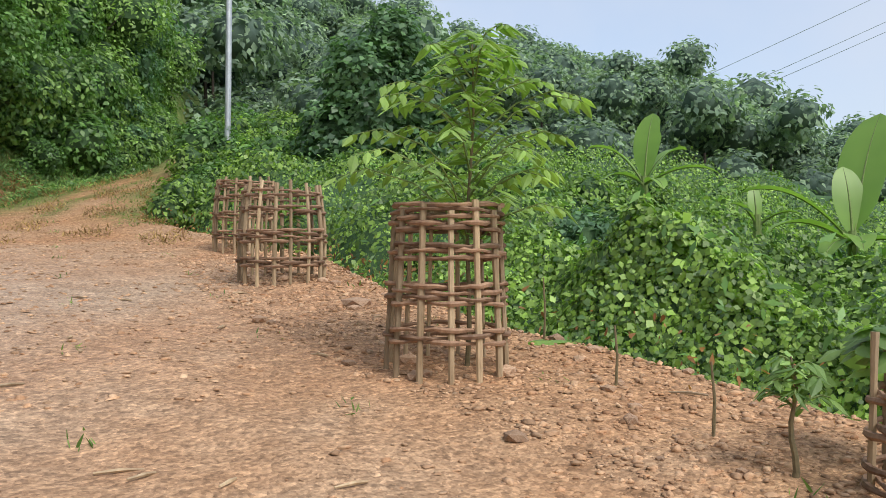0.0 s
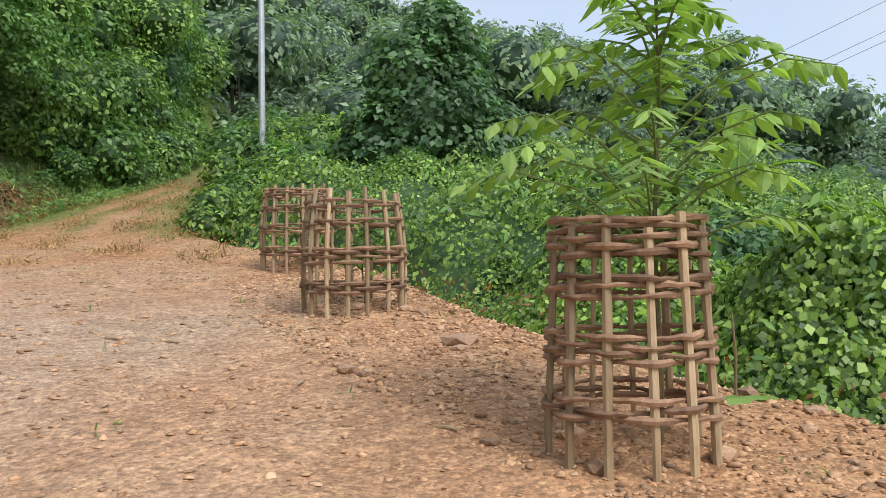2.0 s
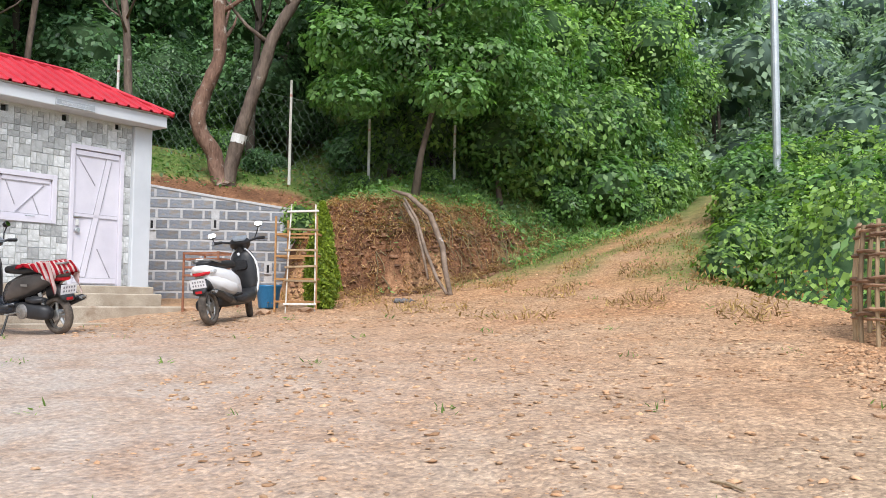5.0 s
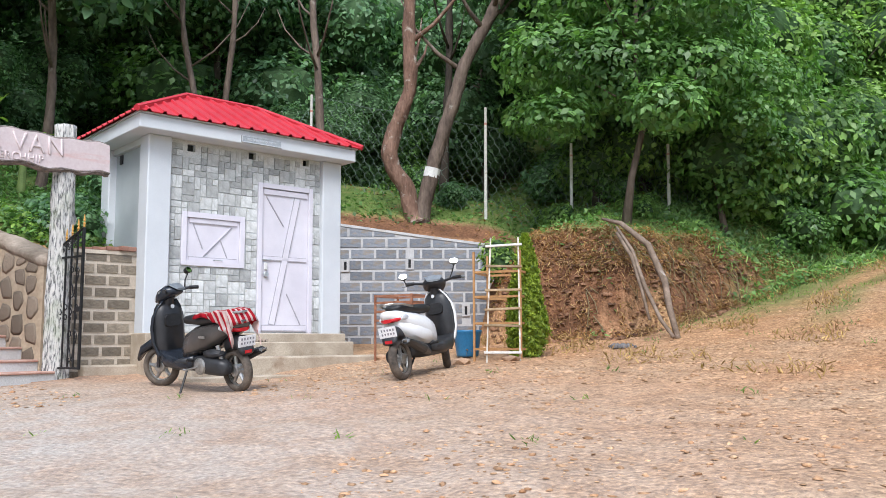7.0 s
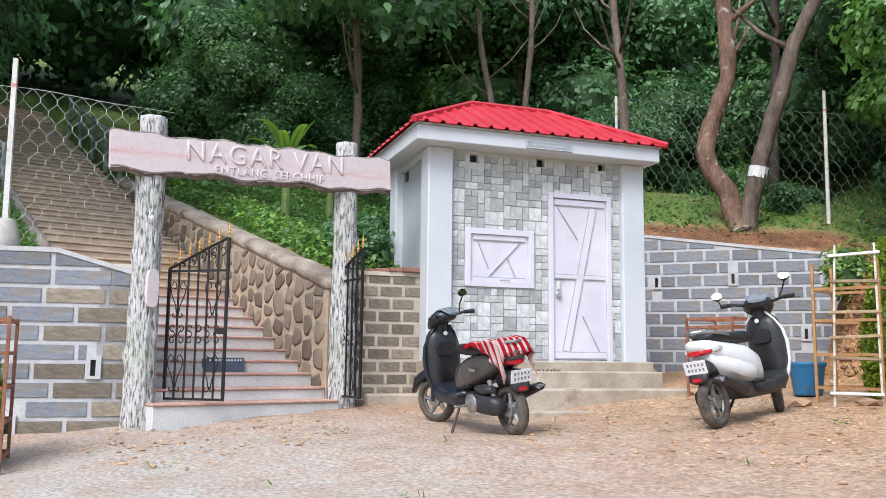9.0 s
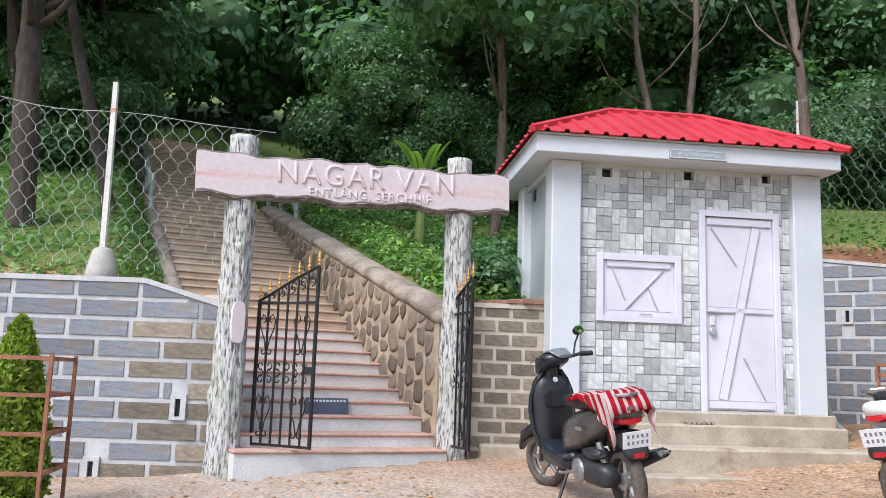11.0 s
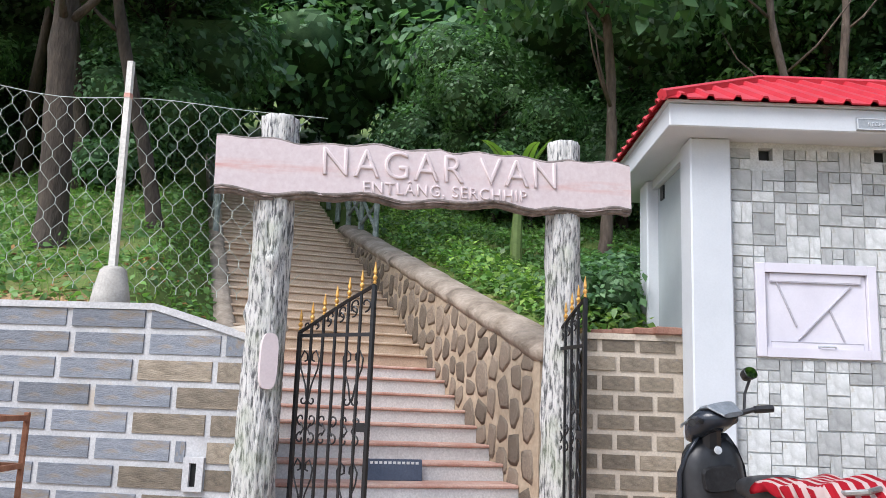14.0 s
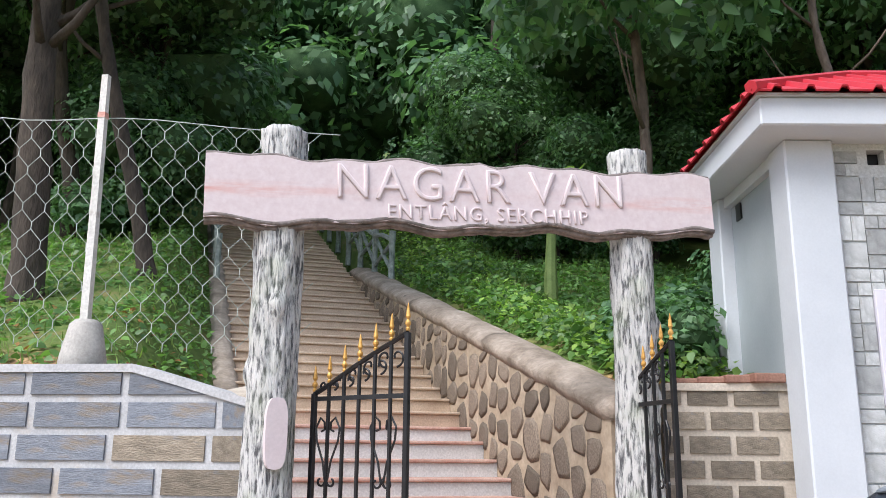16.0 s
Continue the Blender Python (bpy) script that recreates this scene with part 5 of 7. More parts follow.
def hill_trees():
    rng = random.Random(55)
    places = []
    y = 46.0
    while y < 112:
        step = 5.4 + (y - 46) * 0.035
        x = -14.0 - y * 0.36
        while x < 8 + y * 0.52:
            px, py = x + rng.uniform(-2, 2), y + rng.uniform(-2, 2)
            x += step
            if px < -12 and py < 44:
                continue
            # the ridge falls away towards the valley's mouth
            ridge = 1.5 + math.hypot(px, py) * max(0.07, 0.275 + 0.12 * min(1.0, max(0.0, -px / py) * 4) - 0.36 * max(0.0, px / py)) * rng.uniform(0.86, 1.04)
            z = land1(px, py) - 0.6
            s = min(rng.uniform(0.9, 1.6), (ridge - z) / 8.6)
            if px < -0.12 * py:
                s = max(s, rng.uniform(0.7, 1.1))
            if s > 0.42:
                places.append((rng.randrange(3), px, py, z, s, rng.uniform(0, 6.28)))
        y += step
    joined("hillside_forest", FAR, places, "green forest covering the far hillside, haze painted into its leaf colour", "forest")



def ridge_trees():
    """Taller and thinner crowns that stand over the ridge line."""
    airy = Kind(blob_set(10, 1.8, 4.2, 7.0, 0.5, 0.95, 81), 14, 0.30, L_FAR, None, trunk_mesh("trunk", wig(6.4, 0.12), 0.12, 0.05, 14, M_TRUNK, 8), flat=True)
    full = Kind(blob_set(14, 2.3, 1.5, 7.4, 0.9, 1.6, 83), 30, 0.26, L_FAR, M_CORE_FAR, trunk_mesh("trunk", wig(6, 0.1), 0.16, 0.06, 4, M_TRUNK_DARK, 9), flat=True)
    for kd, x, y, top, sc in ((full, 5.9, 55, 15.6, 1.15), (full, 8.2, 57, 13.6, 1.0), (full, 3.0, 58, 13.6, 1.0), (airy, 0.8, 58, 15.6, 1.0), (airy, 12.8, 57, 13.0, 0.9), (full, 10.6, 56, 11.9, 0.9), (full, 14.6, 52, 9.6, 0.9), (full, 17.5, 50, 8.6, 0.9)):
        plant(kd, "tree", x, y, sc, x * 90, "tall green tree on the ridge, paled by painted haze" if kd is full else "thin-crowned pale tree rising over the ridge", "tree", "ridge trees", z=top - 8.3 * sc)


hill_trees()
ridge_trees()

# ---- trees with bare trunks behind the hut ----
HIGH = blob_set(8, 2.2, 0.2, 2.2, 1.0, 1.5, 71)
def bare_tree(x, y, path, r0, r1, mat, label, band=None, crown=True):
    z0 = land1(x, y) - 0.15
    t = thing("tree", pose(x, y, z0), label, "tree")
    P = [Vector(p) for p in path]
    fine, m = [], 5
    for i in range(len(P) - 1):
        p0, p1, p2, p3 = P[max(i - 1, 0)], P[i], P[i + 1], P[min(i + 2, len(P) - 1)]
        for k in range(m):
            u = k / m
            fine.append(0.5 * (2 * p1 + (p2 - p0) * u + (2 * p0 - 5 * p1 + 4 * p2 - p3) * u * u + (3 * p1 - p0 - 3 * p2 + p3) * u ** 3))
    fine.append(P[-1])
    n = len(fine)
    bm = tubes(fine, [r0 + (r1 - r0) * i / (n - 1) + 0.4 * r0 * math.exp(-i * 0.8) for i in range(n)], 14)
    bm.normal_update()
    for v in bm.verts:
        q = v.co + Vector((x, y, 0))
        v.co += v.normal * r0 * (0.20 * noise.noise(q * 3.0) + 0.13 * noise.noise(Vector((q.x * 16, q.y * 16, q.z * 5))))
    part("trunk", bm, mat, t, smooth=True)
    lr = random.Random(int(abs(x * 31 + y * 17)))
    for k in range(4):
        a = fine[int(n * lr.uniform(0.5, 0.95))]
        az, L = lr.uniform(0, 6.28), lr.uniform(0.7, 1.5)
        d = Vector((math.cos(az), math.sin(az), 0))
        part("limb", tubes([a, a + d * L * 0.35 + Vector((0, 0, L * 0.25)), a + d * L * 0.7 + Vector((0, 0, L * 0.65)), a + d * L * 0.9 + Vector((0, 0, L * 1.1))], [r1 * 0.5, r1 * 0.38, r1 * 0.25, r1 * 0.1], 6), mat, t, smooth=True)
    if band:
        k = band
        a, b = Vector(path[k]), Vector(path[k + 1])
        r = r0 + (r1 - r0) * k / (len(path) - 1)
        part("painted_band", tubes([a.lerp(b, 0.05), a.lerp(b, 0.75)], r + 0.012, 10), M_STEP, t, "white painted band")
    if crown:
        c = piece("crown", BARE_CROWN.crown, t, pose(*path[-1]))


BARE_CROWN = Kind(HIGH, 30, 0.25, L_FOREST, M_CORE, None)
bare_tree(-17.03, 14.18, [(0.1, 0.05, 0), (0.03, 0.0, 0.25), (0.0, -0.10, 0.75), (-0.06, -0.36, 1.15), (-0.07, -0.45, 1.5), (0.02, -0.38, 1.95), (0.2, -0.24, 2.5), (0.28, -0.18, 3.0), (0.25, -0.2, 3.7), (0.27, -0.2, 4.7), (0.35, -0.3, 6.2)], 0.185, 0.12, M_TRUNK_RED, "crooked red-brown tree trunk behind the retaining wall", crown=False)
bare_tree(-16.93, 14.35, [(0, 0, 0), (0.08, 0.05, 0.5), (0.19, 0.13, 0.98), (0.24, 0.17, 1.25), (0.40, 0.30, 1.9), (0.62, 0.48, 2.7), (0.75, 0.60, 3.3), (1.1, 0.95, 4.2), (1.4, 1.3, 5.2), (1.5, 1.4, 6.4)], 0.165, 0.11, M_TRUNK, "leaning dark tree trunk with a white painted band", 2, crown=False)
bare_tree(-17.6, 15.4, [(0, 0, 0), (0.05, 0.02, 1.5), (0.1, 0.1, 3.0), (0.0, 0.2, 4.5), (0.1, 0.2, 6.2)], 0.10, 0.07, M_TRUNK_DARK, "slim dark forest tree with a bare trunk", crown=False)
bare_tree(-17.8, 12.5, [(0, 0, 0), (0.05, 0, 1.5), (0, -0.05, 3.0), (-0.15, -0.1, 4.5), (-0.1, 0, 6.2)], 0.09, 0.06, M_TRUNK, "slim grey-brown forest tree with a bare trunk", crown=False)
bare_tree(-19.5, 10.6, [(0, 0, 0), (0.1, 0.1, 1.5), (0.05, -0.1, 3.0), (-0.2, -0.3, 4.6), (-0.2, -0.3, 6)], 0.08, 0.05, M_TRUNK, "slim grey-brown forest tree with a bare trunk", crown=False)
bare_tree(-19.8, 11.1, [(0, 0, 0), (0.0, 0.1, 1.5), (0.1, 0.15, 3.0), (0.1, 0.3, 4.6), (0.1, 0.3, 6)], 0.08, 0.05, M_TRUNK, "slim grey-brown forest tree with a bare trunk", crown=False)
bare_tree(-15.9, 1.35, [(0, 0, 0), (0.02, 0.0, 1.0), (0.05, -0.08, 2.2), (0.05, -0.1, 3.6), (0.0, 0.0, 5.4)], 0.17, 0.12, M_TRUNK_DARK, "straight dark forest tree trunk behind the wire fence")
bare_tree(-17.0, 2.1, [(0, 0, 0), (0.02, -0.25, 1.0), (0.05, -0.6, 2.2), (0.05, -0.9, 3.4), (0.0, -1.2, 5.0)], 0.10, 0.07, M_TRUNK_DARK, "thin leaning forest tree trunk behind the wire fence")
bare_tree(-20.0, 7.8, [(0, 0, 0), (0.0, 0.05, 0.8), (0.05, 0.1, 1.8), (0.0, 0.1, 3.0), (0, 0, 4.4)], 0.10, 0.07, M_TRUNK, "slender forest tree on the grassy slope")


# ---- thicket of vines on the valley side ----
def scatter(n, x0, x1, y0, y1, keep):
    px, py = RNG.uniform(x0, x1, n), RNG.uniform(y0, y1, n)
    m = keep(px, py)
    return px[m], py[m]


def canopy(px, py):
    e = signed(px, py, EDGE)
    z = yard(px, py)
    lump = 0.16 * np.sin(px * 2.9 + 2) * np.sin(py * 2.3 + px) + 0.30 * np.sin(px * 1.7 + 0.6 * py) * np.sin(py * 1.3 - px) + 0.13 * np.sin(px * 3.9 + 1) * np.sin(py * 3.3) + 0.08 * np.sin(px * 8.1) * np.sin(py * 7.2)
    hv = (-0.30 + 0.75 * smooth(0.1, 1.7, e) + 0.55 * smooth(2.5, -2.5, px) * smooth(0.5, 2.2, e)) + lump * smooth(0.2, 1.2, e)
    far = np.maximum(0, py - 14) * 0.10 + np.maximum(0, px - 1.5) * 0.10 + np.maximum(0, px - 3.5) * 0.12
    return z + hv - far * smooth(-8, 0, px)


def thicket():
    inside = lambda px, py: (signed(px, py, EDGE) > 0.12) & (signed(px, py, EDGE) < 15) & (py < 26)
    for mat, n, size, lift, label in ((L_VINE, 300000, 0.080, 0.0, "dense carpet of broad vine leaves below the yard's edge"), (L_BRIGHT, 24000, 0.15, 0.17, "light green fern-like sprays over the vine thicket")):
        px, py = scatter(n, -9, 15, 3, 26, inside)
        if mat is L_VINE:
            qx, qy = scatter(150000, -2.5, 6.5, 3.8, 10.5, inside)
            px, py = np.concatenate([px, qx]), np.concatenate([py, qy])
        dcam = np.hypot(px - 0.5, py - 3)
        pk = RNG.random(len(px)) < np.clip(1.2 - dcam / 26, 0.3, 1)
        px, py = px[pk], py[pk]
        if mat is L_BRIGHT:
            pk = np.sin(px * 0.9 + 1.2) * np.sin(py * 0.8 + 0.4 * px) > -0.2
            px, py = px[pk], py[pk]
        z = canopy(px, py)
        dz = RNG.random(len(px)) ** 1.3 * 0.42 - 0.07
        d = 0.15
        nx_, ny_ = (canopy(px + d, py) - z) / d, (canopy(px, py + d) - z) / d
        nrm = np.stack([-nx_, -ny_, np.ones_like(z)], 1) + RNG.normal(size=(len(z), 3)) * 0.6
        nrm[:, 1] -= 0.25
        v, f = leaf_cloud(np.stack([px, py, z - dz + lift], 1), nrm, size * (0.5 + 0.6 * RNG.random(len(z)) + 0.8 * RNG.random(len(z)) ** 6) * (1.0 + 0.35 * np.sin(px * 1.3 + 2) * np.sin(py * 1.1 + 0.7 * px)) * (0.78 + 0.22 * smooth(3, 12, np.hypot(px - 0.5, py - 3))), droop=0.4, aspect=0.85 if mat is L_VINE else 0.35, flat=True)
        ob = new("vine_thicket", fast_mesh("vine_thicket", v, f, mat))
        tagged(ob, label, "vines", kind="stuff")
    # plain dark sheet that paints the shade beneath the leaves
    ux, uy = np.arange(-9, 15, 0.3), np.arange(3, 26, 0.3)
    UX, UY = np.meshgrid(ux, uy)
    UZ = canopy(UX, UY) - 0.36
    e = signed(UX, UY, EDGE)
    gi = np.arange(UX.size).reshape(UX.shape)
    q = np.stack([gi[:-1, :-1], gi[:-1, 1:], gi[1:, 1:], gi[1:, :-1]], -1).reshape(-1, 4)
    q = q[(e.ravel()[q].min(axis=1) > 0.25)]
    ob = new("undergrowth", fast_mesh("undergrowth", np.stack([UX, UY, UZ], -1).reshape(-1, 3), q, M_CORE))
    tagged(ob, "plain dark green sheet painted as the shade below the vine leaves", "undergrowth", kind="stuff")
    # dry weeds along the edge
    px, py = scatter(9000, -8, 6, 4, 18, lambda a, b: np.abs(signed(a, b, EDGE) - 0.15) < 0.38)
    z = land(px, py)
    v, f = leaf_cloud(np.stack([px, py, z + 0.02 + RNG.random(len(z)) ** 2 * 0.35], 1), RNG.normal(size=(len(z), 3)) + np.array([0, -0.4, 0.5]), 0.03 + 0.05 * RNG.random(len(z)), aspect=0.4)
    ob = new("dry_weeds", fast_mesh("dry_weeds", v, f, L_DRY))
    tagged(ob, "dry brown weeds and dead leaves along the yard's edge", "weeds", kind="stuff")
    # low green and dry cover on the slopes above walls and bank
    for name, mat, n, sz, cond, label in (
        ("ground_cover", L_BRIGHT, 38000, 0.08, lambda a, b: (-signed(a, b, FOOT) > 0.45) & (-signed(a, b, FOOT) < 9), "low green weeds and creepers on the slope"),
        ("ground_cover", L_GRASS, 30000, 0.10, lambda a, b: (-signed(a, b, FOOT) > 0.35) & (-signed(a, b, FOOT) < 8), "thin grass on the slope"),
        ("ground_cover", L_BRIGHT, 130000, 0.075, lambda a, b: (-signed(a, b, FOOT) > 0.3) & (-signed(a, b, FOOT) < 9) & (b > -3) & (b < 10.5) & (a < -13), "low green weeds and creepers on the slope beside the stairs"),
        ("ground_cover", L_VINE, 150000, 0.08, lambda a, b: (a < -14.4) & (np.abs((a - ST[0]) * -SD[1] + (b - ST[1]) * SD[0] + 1.0) < 0.6), "leafy green weeds along the top of the stairs' stone wall"),
        ("bank_weeds", L_DRY, 60000, 0.07, lambda a, b: (-signed(a, b, FOOT) > -0.15) & (-signed(a, b, FOOT) < 0.75) & (b > 12.8) & (a > -13.6), "dry roots and reddish weeds hanging on the cut bank"),
        ("bank_straw", L_STRAW, 70000, 0.15, lambda a, b: (-signed(a, b, FOOT) > -0.28) & (-signed(a, b, FOOT) < 0.7) & (b > 13.2) & (a > -14.2) & (np.sin(a * 3.1 + b * 2.2) * np.sin(b * 2.6) > -0.45), "dry straw and withered grass hanging on the cut bank"),
        ("bank_weeds", L_BRIGHT, 16000, 0.07, lambda a, b: (-signed(a, b, FOOT) > -0.2) & (-signed(a, b, FOOT) < 0.6) & (b > 13.6) & (a > -13.6) & (np.sin(a * 4.1 + b * 3.3) * np.sin(b * 2.9 + 1) > 0.35), "green weeds clinging to the cut bank"),
        ("leaf_litter", L_DRY, 14000, 0.07, lambda a, b: (-signed(a, b, FOOT) > 0.1) & (-signed(a, b, FOOT) < 3.0) & (np.sin(a * 1.3 + b) * np.sin(b * 0.9) > -0.2), "dry brown leaf litter on the bank")):
        px, py = scatter(n, -16 if name.startswith('bank') else -24, -11, 12.8 if name.startswith('bank') else -6, 20, cond)
        sa, sb = (px - ST[0]) * SD[0] + (py - ST[1]) * SD[1], (px - ST[0]) * -SD[1] + (py - ST[1]) * SD[0]
        ok = (sa < -0.2) | (sa > 17) | (sb < -0.48) | (sb > WIDTH + 0.24)
        if mat is L_BRIGHT:
            ok &= (np.sin(px * 2.1 + 0.5) * np.sin(py * 2.4 + px) > -0.6) & ((py > 4.6) | (RNG.random(len(px)) < 0.5))
        if mat is L_DRY:
            ok &= (py > 10.8) | (py < 4.6)
        else:
            h_ = -signed(px, py, FOOT)
            ok &= ~((py > 11.5) & (py < 17.5) & (h_ < 0.45) & (RNG.random(len(px)) < 0.85)) | name.startswith('bank')
        px, py = px[ok], py[ok]
        z = land(px, py)
        side = (px - ST[0]) * -SD[1] + (py - ST[1]) * SD[0]
        z = z + 0.14 * RNG.random(len(z)) * ((side > -1.3) & (side < 0))
        up = RNG.random(len(z)) ** 2 * (0.16 if mat is not L_DRY else (0.14 if name == 'bank_weeds' else 0.03))
        nrm = RNG.normal(size=(len(z), 3)) * (0.5 if mat is not L_GRASS else 1.2) + np.array([0.3, 0, 1.0 if mat is not L_GRASS else 0.2])
        v, f = leaf_cloud(np.stack([px, py, z + up], 1), nrm, sz * (0.6 + 0.8 * RNG.random(len(z))), droop=0.5 if mat is L_STRAW else 0.1 if mat is not L_GRASS else -0.6, aspect=0.07 if mat is L_STRAW else 0.12 if mat is L_GRASS else (0.3 if name == 'bank_weeds' else 0.7), flat=mat is not L_BRIGHT)
        tagged(new(name, fast_mesh(name, v, f, mat)), label, "weeds", kind="stuff")



def thicket_plants():
    """Leafy stalks and bushes that stand out of the vines."""
    rng = random.Random(91)
    n = 0
    while n < 34:
        x, y = rng.uniform(-6, 9), rng.uniform(6.5, 20)
        e = float(signed(np.array([x]), np.array([y]), EDGE)[0])
        if not (0.9 if y > 9.5 else 3.0) < e < 8:
            continue
        z = float(canopy(np.array([x]), np.array([y]))[0]) - 0.45
        plant(rng.choice((SHRUB[0], SHRUB[2], SHRUB[2], SHRUB[1])), "shrub", x, y, rng.uniform(0.35, 0.75), rng.uniform(0, 360), "leafy green bush standing out of the vine thicket", "shrub", "thicket bushes", z=z)
        n += 1


thicket()
thicket_plants()


# ---- woven tree guards ----
def tree_guard(x, y, height, r_base, r_top, bands, stakes, label, seed, bulge=0.0):
    rng = random.Random(seed)
    z0 = land1(x, y)
    g = thing("tree_guard", pose(x, y, z0, 0, 0, rng.uniform(0, 40)), label, "tree guard", "tree guards")
    rad = lambda z: r_base + (r_top - r_base) * z / height + bulge * math.sin(math.pi * min(1, z / height))
    for i in range(stakes):
        a = 2 * math.pi * i / stakes + rng.uniform(-0.04, 0.04)
        top = height + rng.uniform(-0.03, 0.05)
        lean = rng.uniform(-0.03, 0.03)
        thick = rng.uniform(0.013, 0.021)
        pts = []
        for k in range(6):
            z = -0.12 + (top + 0.12) * k / 5
            b = a + lean * k / 5
            pts.append((rad(max(z, 0)) * math.cos(b), rad(max(z, 0)) * math.sin(b), z))
        part("stake", tubes(pts, [thick * (1 + 0.12 * math.sin(k * 2.0 + i)) for k in range(6)], 7), M_BAMBOO, g)
    for z, count in bands:
        for c in range(count):
            n = stakes * 4
            zc = z + (c - (count - 1) / 2) * 0.036
            pts, ph = [], rng.random() * 6.28
            tail = rng.randint(1, 4)
            for k in range(n + tail):
                a = 2 * math.pi * k / n + ph * 0
                r = rad(zc) + 0.021 * math.cos(a * stakes / 2 + math.pi * c) + 0.003 * math.sin(k)
                pts.append((r * math.cos(a), r * math.sin(a), zc + 0.008 * math.sin(a * 2 + ph) + 0.004 * rng.uniform(-1, 1)))
            part("withy", tubes(pts, [0.0135 + 0.004 * math.sin(k * 0.7 + ph) for k in range(len(pts))], 6), M_WITHY, g)
    return g


tree_guard(0.50, 5.74, 0.95, 0.365, 0.315, [(0.21, 3), (0.45, 4), (0.70, 3), (0.90, 5)], 13, "woven bamboo tree guard of brown stakes round a leafy sapling", 1)
tree_guard(-1.62, 8.72, 0.92, 0.41, 0.36, [(0.17, 3), (0.42, 4), (0.68, 2), (0.83, 2)], 15, "pale woven bamboo tree guard with stakes standing over the rim", 2, 0.03)
tree_guard(-3.15, 11.50, 0.92, 0.41, 0.36, [(0.18, 3), (0.44, 3), (0.68, 2), (0.85, 3)], 15, "pale woven bamboo tree guard with stakes standing over the rim", 3, 0.02)
tree_guard(2.80, 4.25, 0.66, 0.36, 0.34, [(0.12, 3), (0.30, 2), (0.44, 2)], 9, "low brown tree guard woven from broad dry strips", 4)


def leafy_branch(bm_pts, leaves, n, size, spread, droop, rng):
    """Adds n leaves in two rows along a branch path."""
    pts = [Vector(p) for p in bm_pts]
    for i in range(n):
        t = (i + 0.7) / n * (len(pts) - 1)
        k = min(int(t), len(pts) - 2)
        p = pts[k].lerp(pts[k + 1], t - k)
        d = (pts[k + 1] - pts[k]).normalized()
        side = d.cross(Vector((0, 0, 1)))
        side = side.normalized() if side.length > 0.1 else Vector((rng.uniform(-1, 1), rng.uniform(-1, 1), 0)).normalized()
        s = 1 if i % 2 else -1
        out = (side * s * spread + d * 0.5 + Vector((0, 0, -droop)) + Vector((rng.uniform(-0.3, 0.3), rng.uniform(-0.3, 0.3), rng.uniform(-0.25, 0.2)))).normalized()
        leaves.append((p, out, size * rng.uniform(0.65, 1.2)))


def leaf_blades(leaves, rng, aspect=0.42):
    v, f = [], []
    for p, d, L in leaves:
        side = d.cross(Vector((0, 0, 1)))
        side = side.normalized() if side.length > 0.05 else Vector((1, 0, 0))
        side = (side + Vector((0, 0, rng.uniform(-0.5, 0.5)))).normalized()
        nrm = side.cross(d).normalized()
        if nrm.z < 0:
            nrm = -nrm
        i0 = len(v)
        for q, w in ((0.0, 0.02), (0.2, 0.36), (0.45, 0.5), (0.75, 0.27), (1.0, 0.0)):
            c = p + d * L * q - Vector((0, 0, 0.22 * L * q * q))
            if w == 0.0:
                v.append(c)
            else:
                v += [c + side * L * aspect * w - nrm * L * 0.05, c + nrm * 0.012 * L, c - side * L * aspect * w - nrm * L * 0.05]
        for k in range(3):
            a = i0 + k * 3
            f += [(a, a + 1, a + 4, a + 3), (a + 1, a + 2, a + 5, a + 4)]
        a = i0 + 9
        f += [(a, a + 1, i0 + 12), (a + 1, a + 2, i0 + 12)]
    return v, f


def sapling(name, x, y, height, first, branches, reach, size, per, label, seed, mat=None, stem=0.014, lean=(0.0, 0.0), aspect=0.45):
    rng = random.Random(seed)
    z0 = land1(x, y)
    t = thing(name, pose(x, y, z0), label, "sapling")
    pts = [(lean[0] * (k / 8) ** 1.5 + 0.012 * math.sin(k * 1.3), lean[1] * (k / 8) ** 1.5, -0.05 + (height + 0.05) * k / 8) for k in range(9)]
    part("stem", tubes(pts, [stem * (1 - 0.75 * k / 8) for k in range(9)], 7), M_TWIG, t)
    leaves = []
    for i in range(branches):
        q = first + (0.97 - first) * (i + 0.5) / branches
        k = q * 8
        base = Vector(pts[int(k)]).lerp(Vector(pts[min(8, int(k) + 1)]), k % 1)
        az = i * 2.39996 + rng.uniform(-0.4, 0.4)
        L = reach * (1.05 - 0.75 * ((q - first) / (1 - first)) ** 1.5) * rng.uniform(0.7, 1.15)
        d = Vector((math.cos(az), math.sin(az), 0))
        br = [base, base + d * L * 0.4 + Vector((0, 0, L * 0.34)), base + d * L * 0.75 + Vector((0, 0, L * 0.45)), base + d * L + Vector((0, 0, L * 0.38))]
        part("branch", tubes(br, [stem * 0.45, stem * 0.35, stem * 0.25, stem * 0.12], 5), M_GREENSTEM, t)
        leafy_branch(br, leaves, per, size, 0.9, 0.35, rng)
    leafy_branch([pts[6], pts[7], pts[8]], leaves, 6, size * 0.8, 0.9, 0.1, rng)
    v, f = leaf_blades(leaves, rng, aspect)
    mesh_object("foliage", v, f, mat or L_SAPLING, t)
    return t


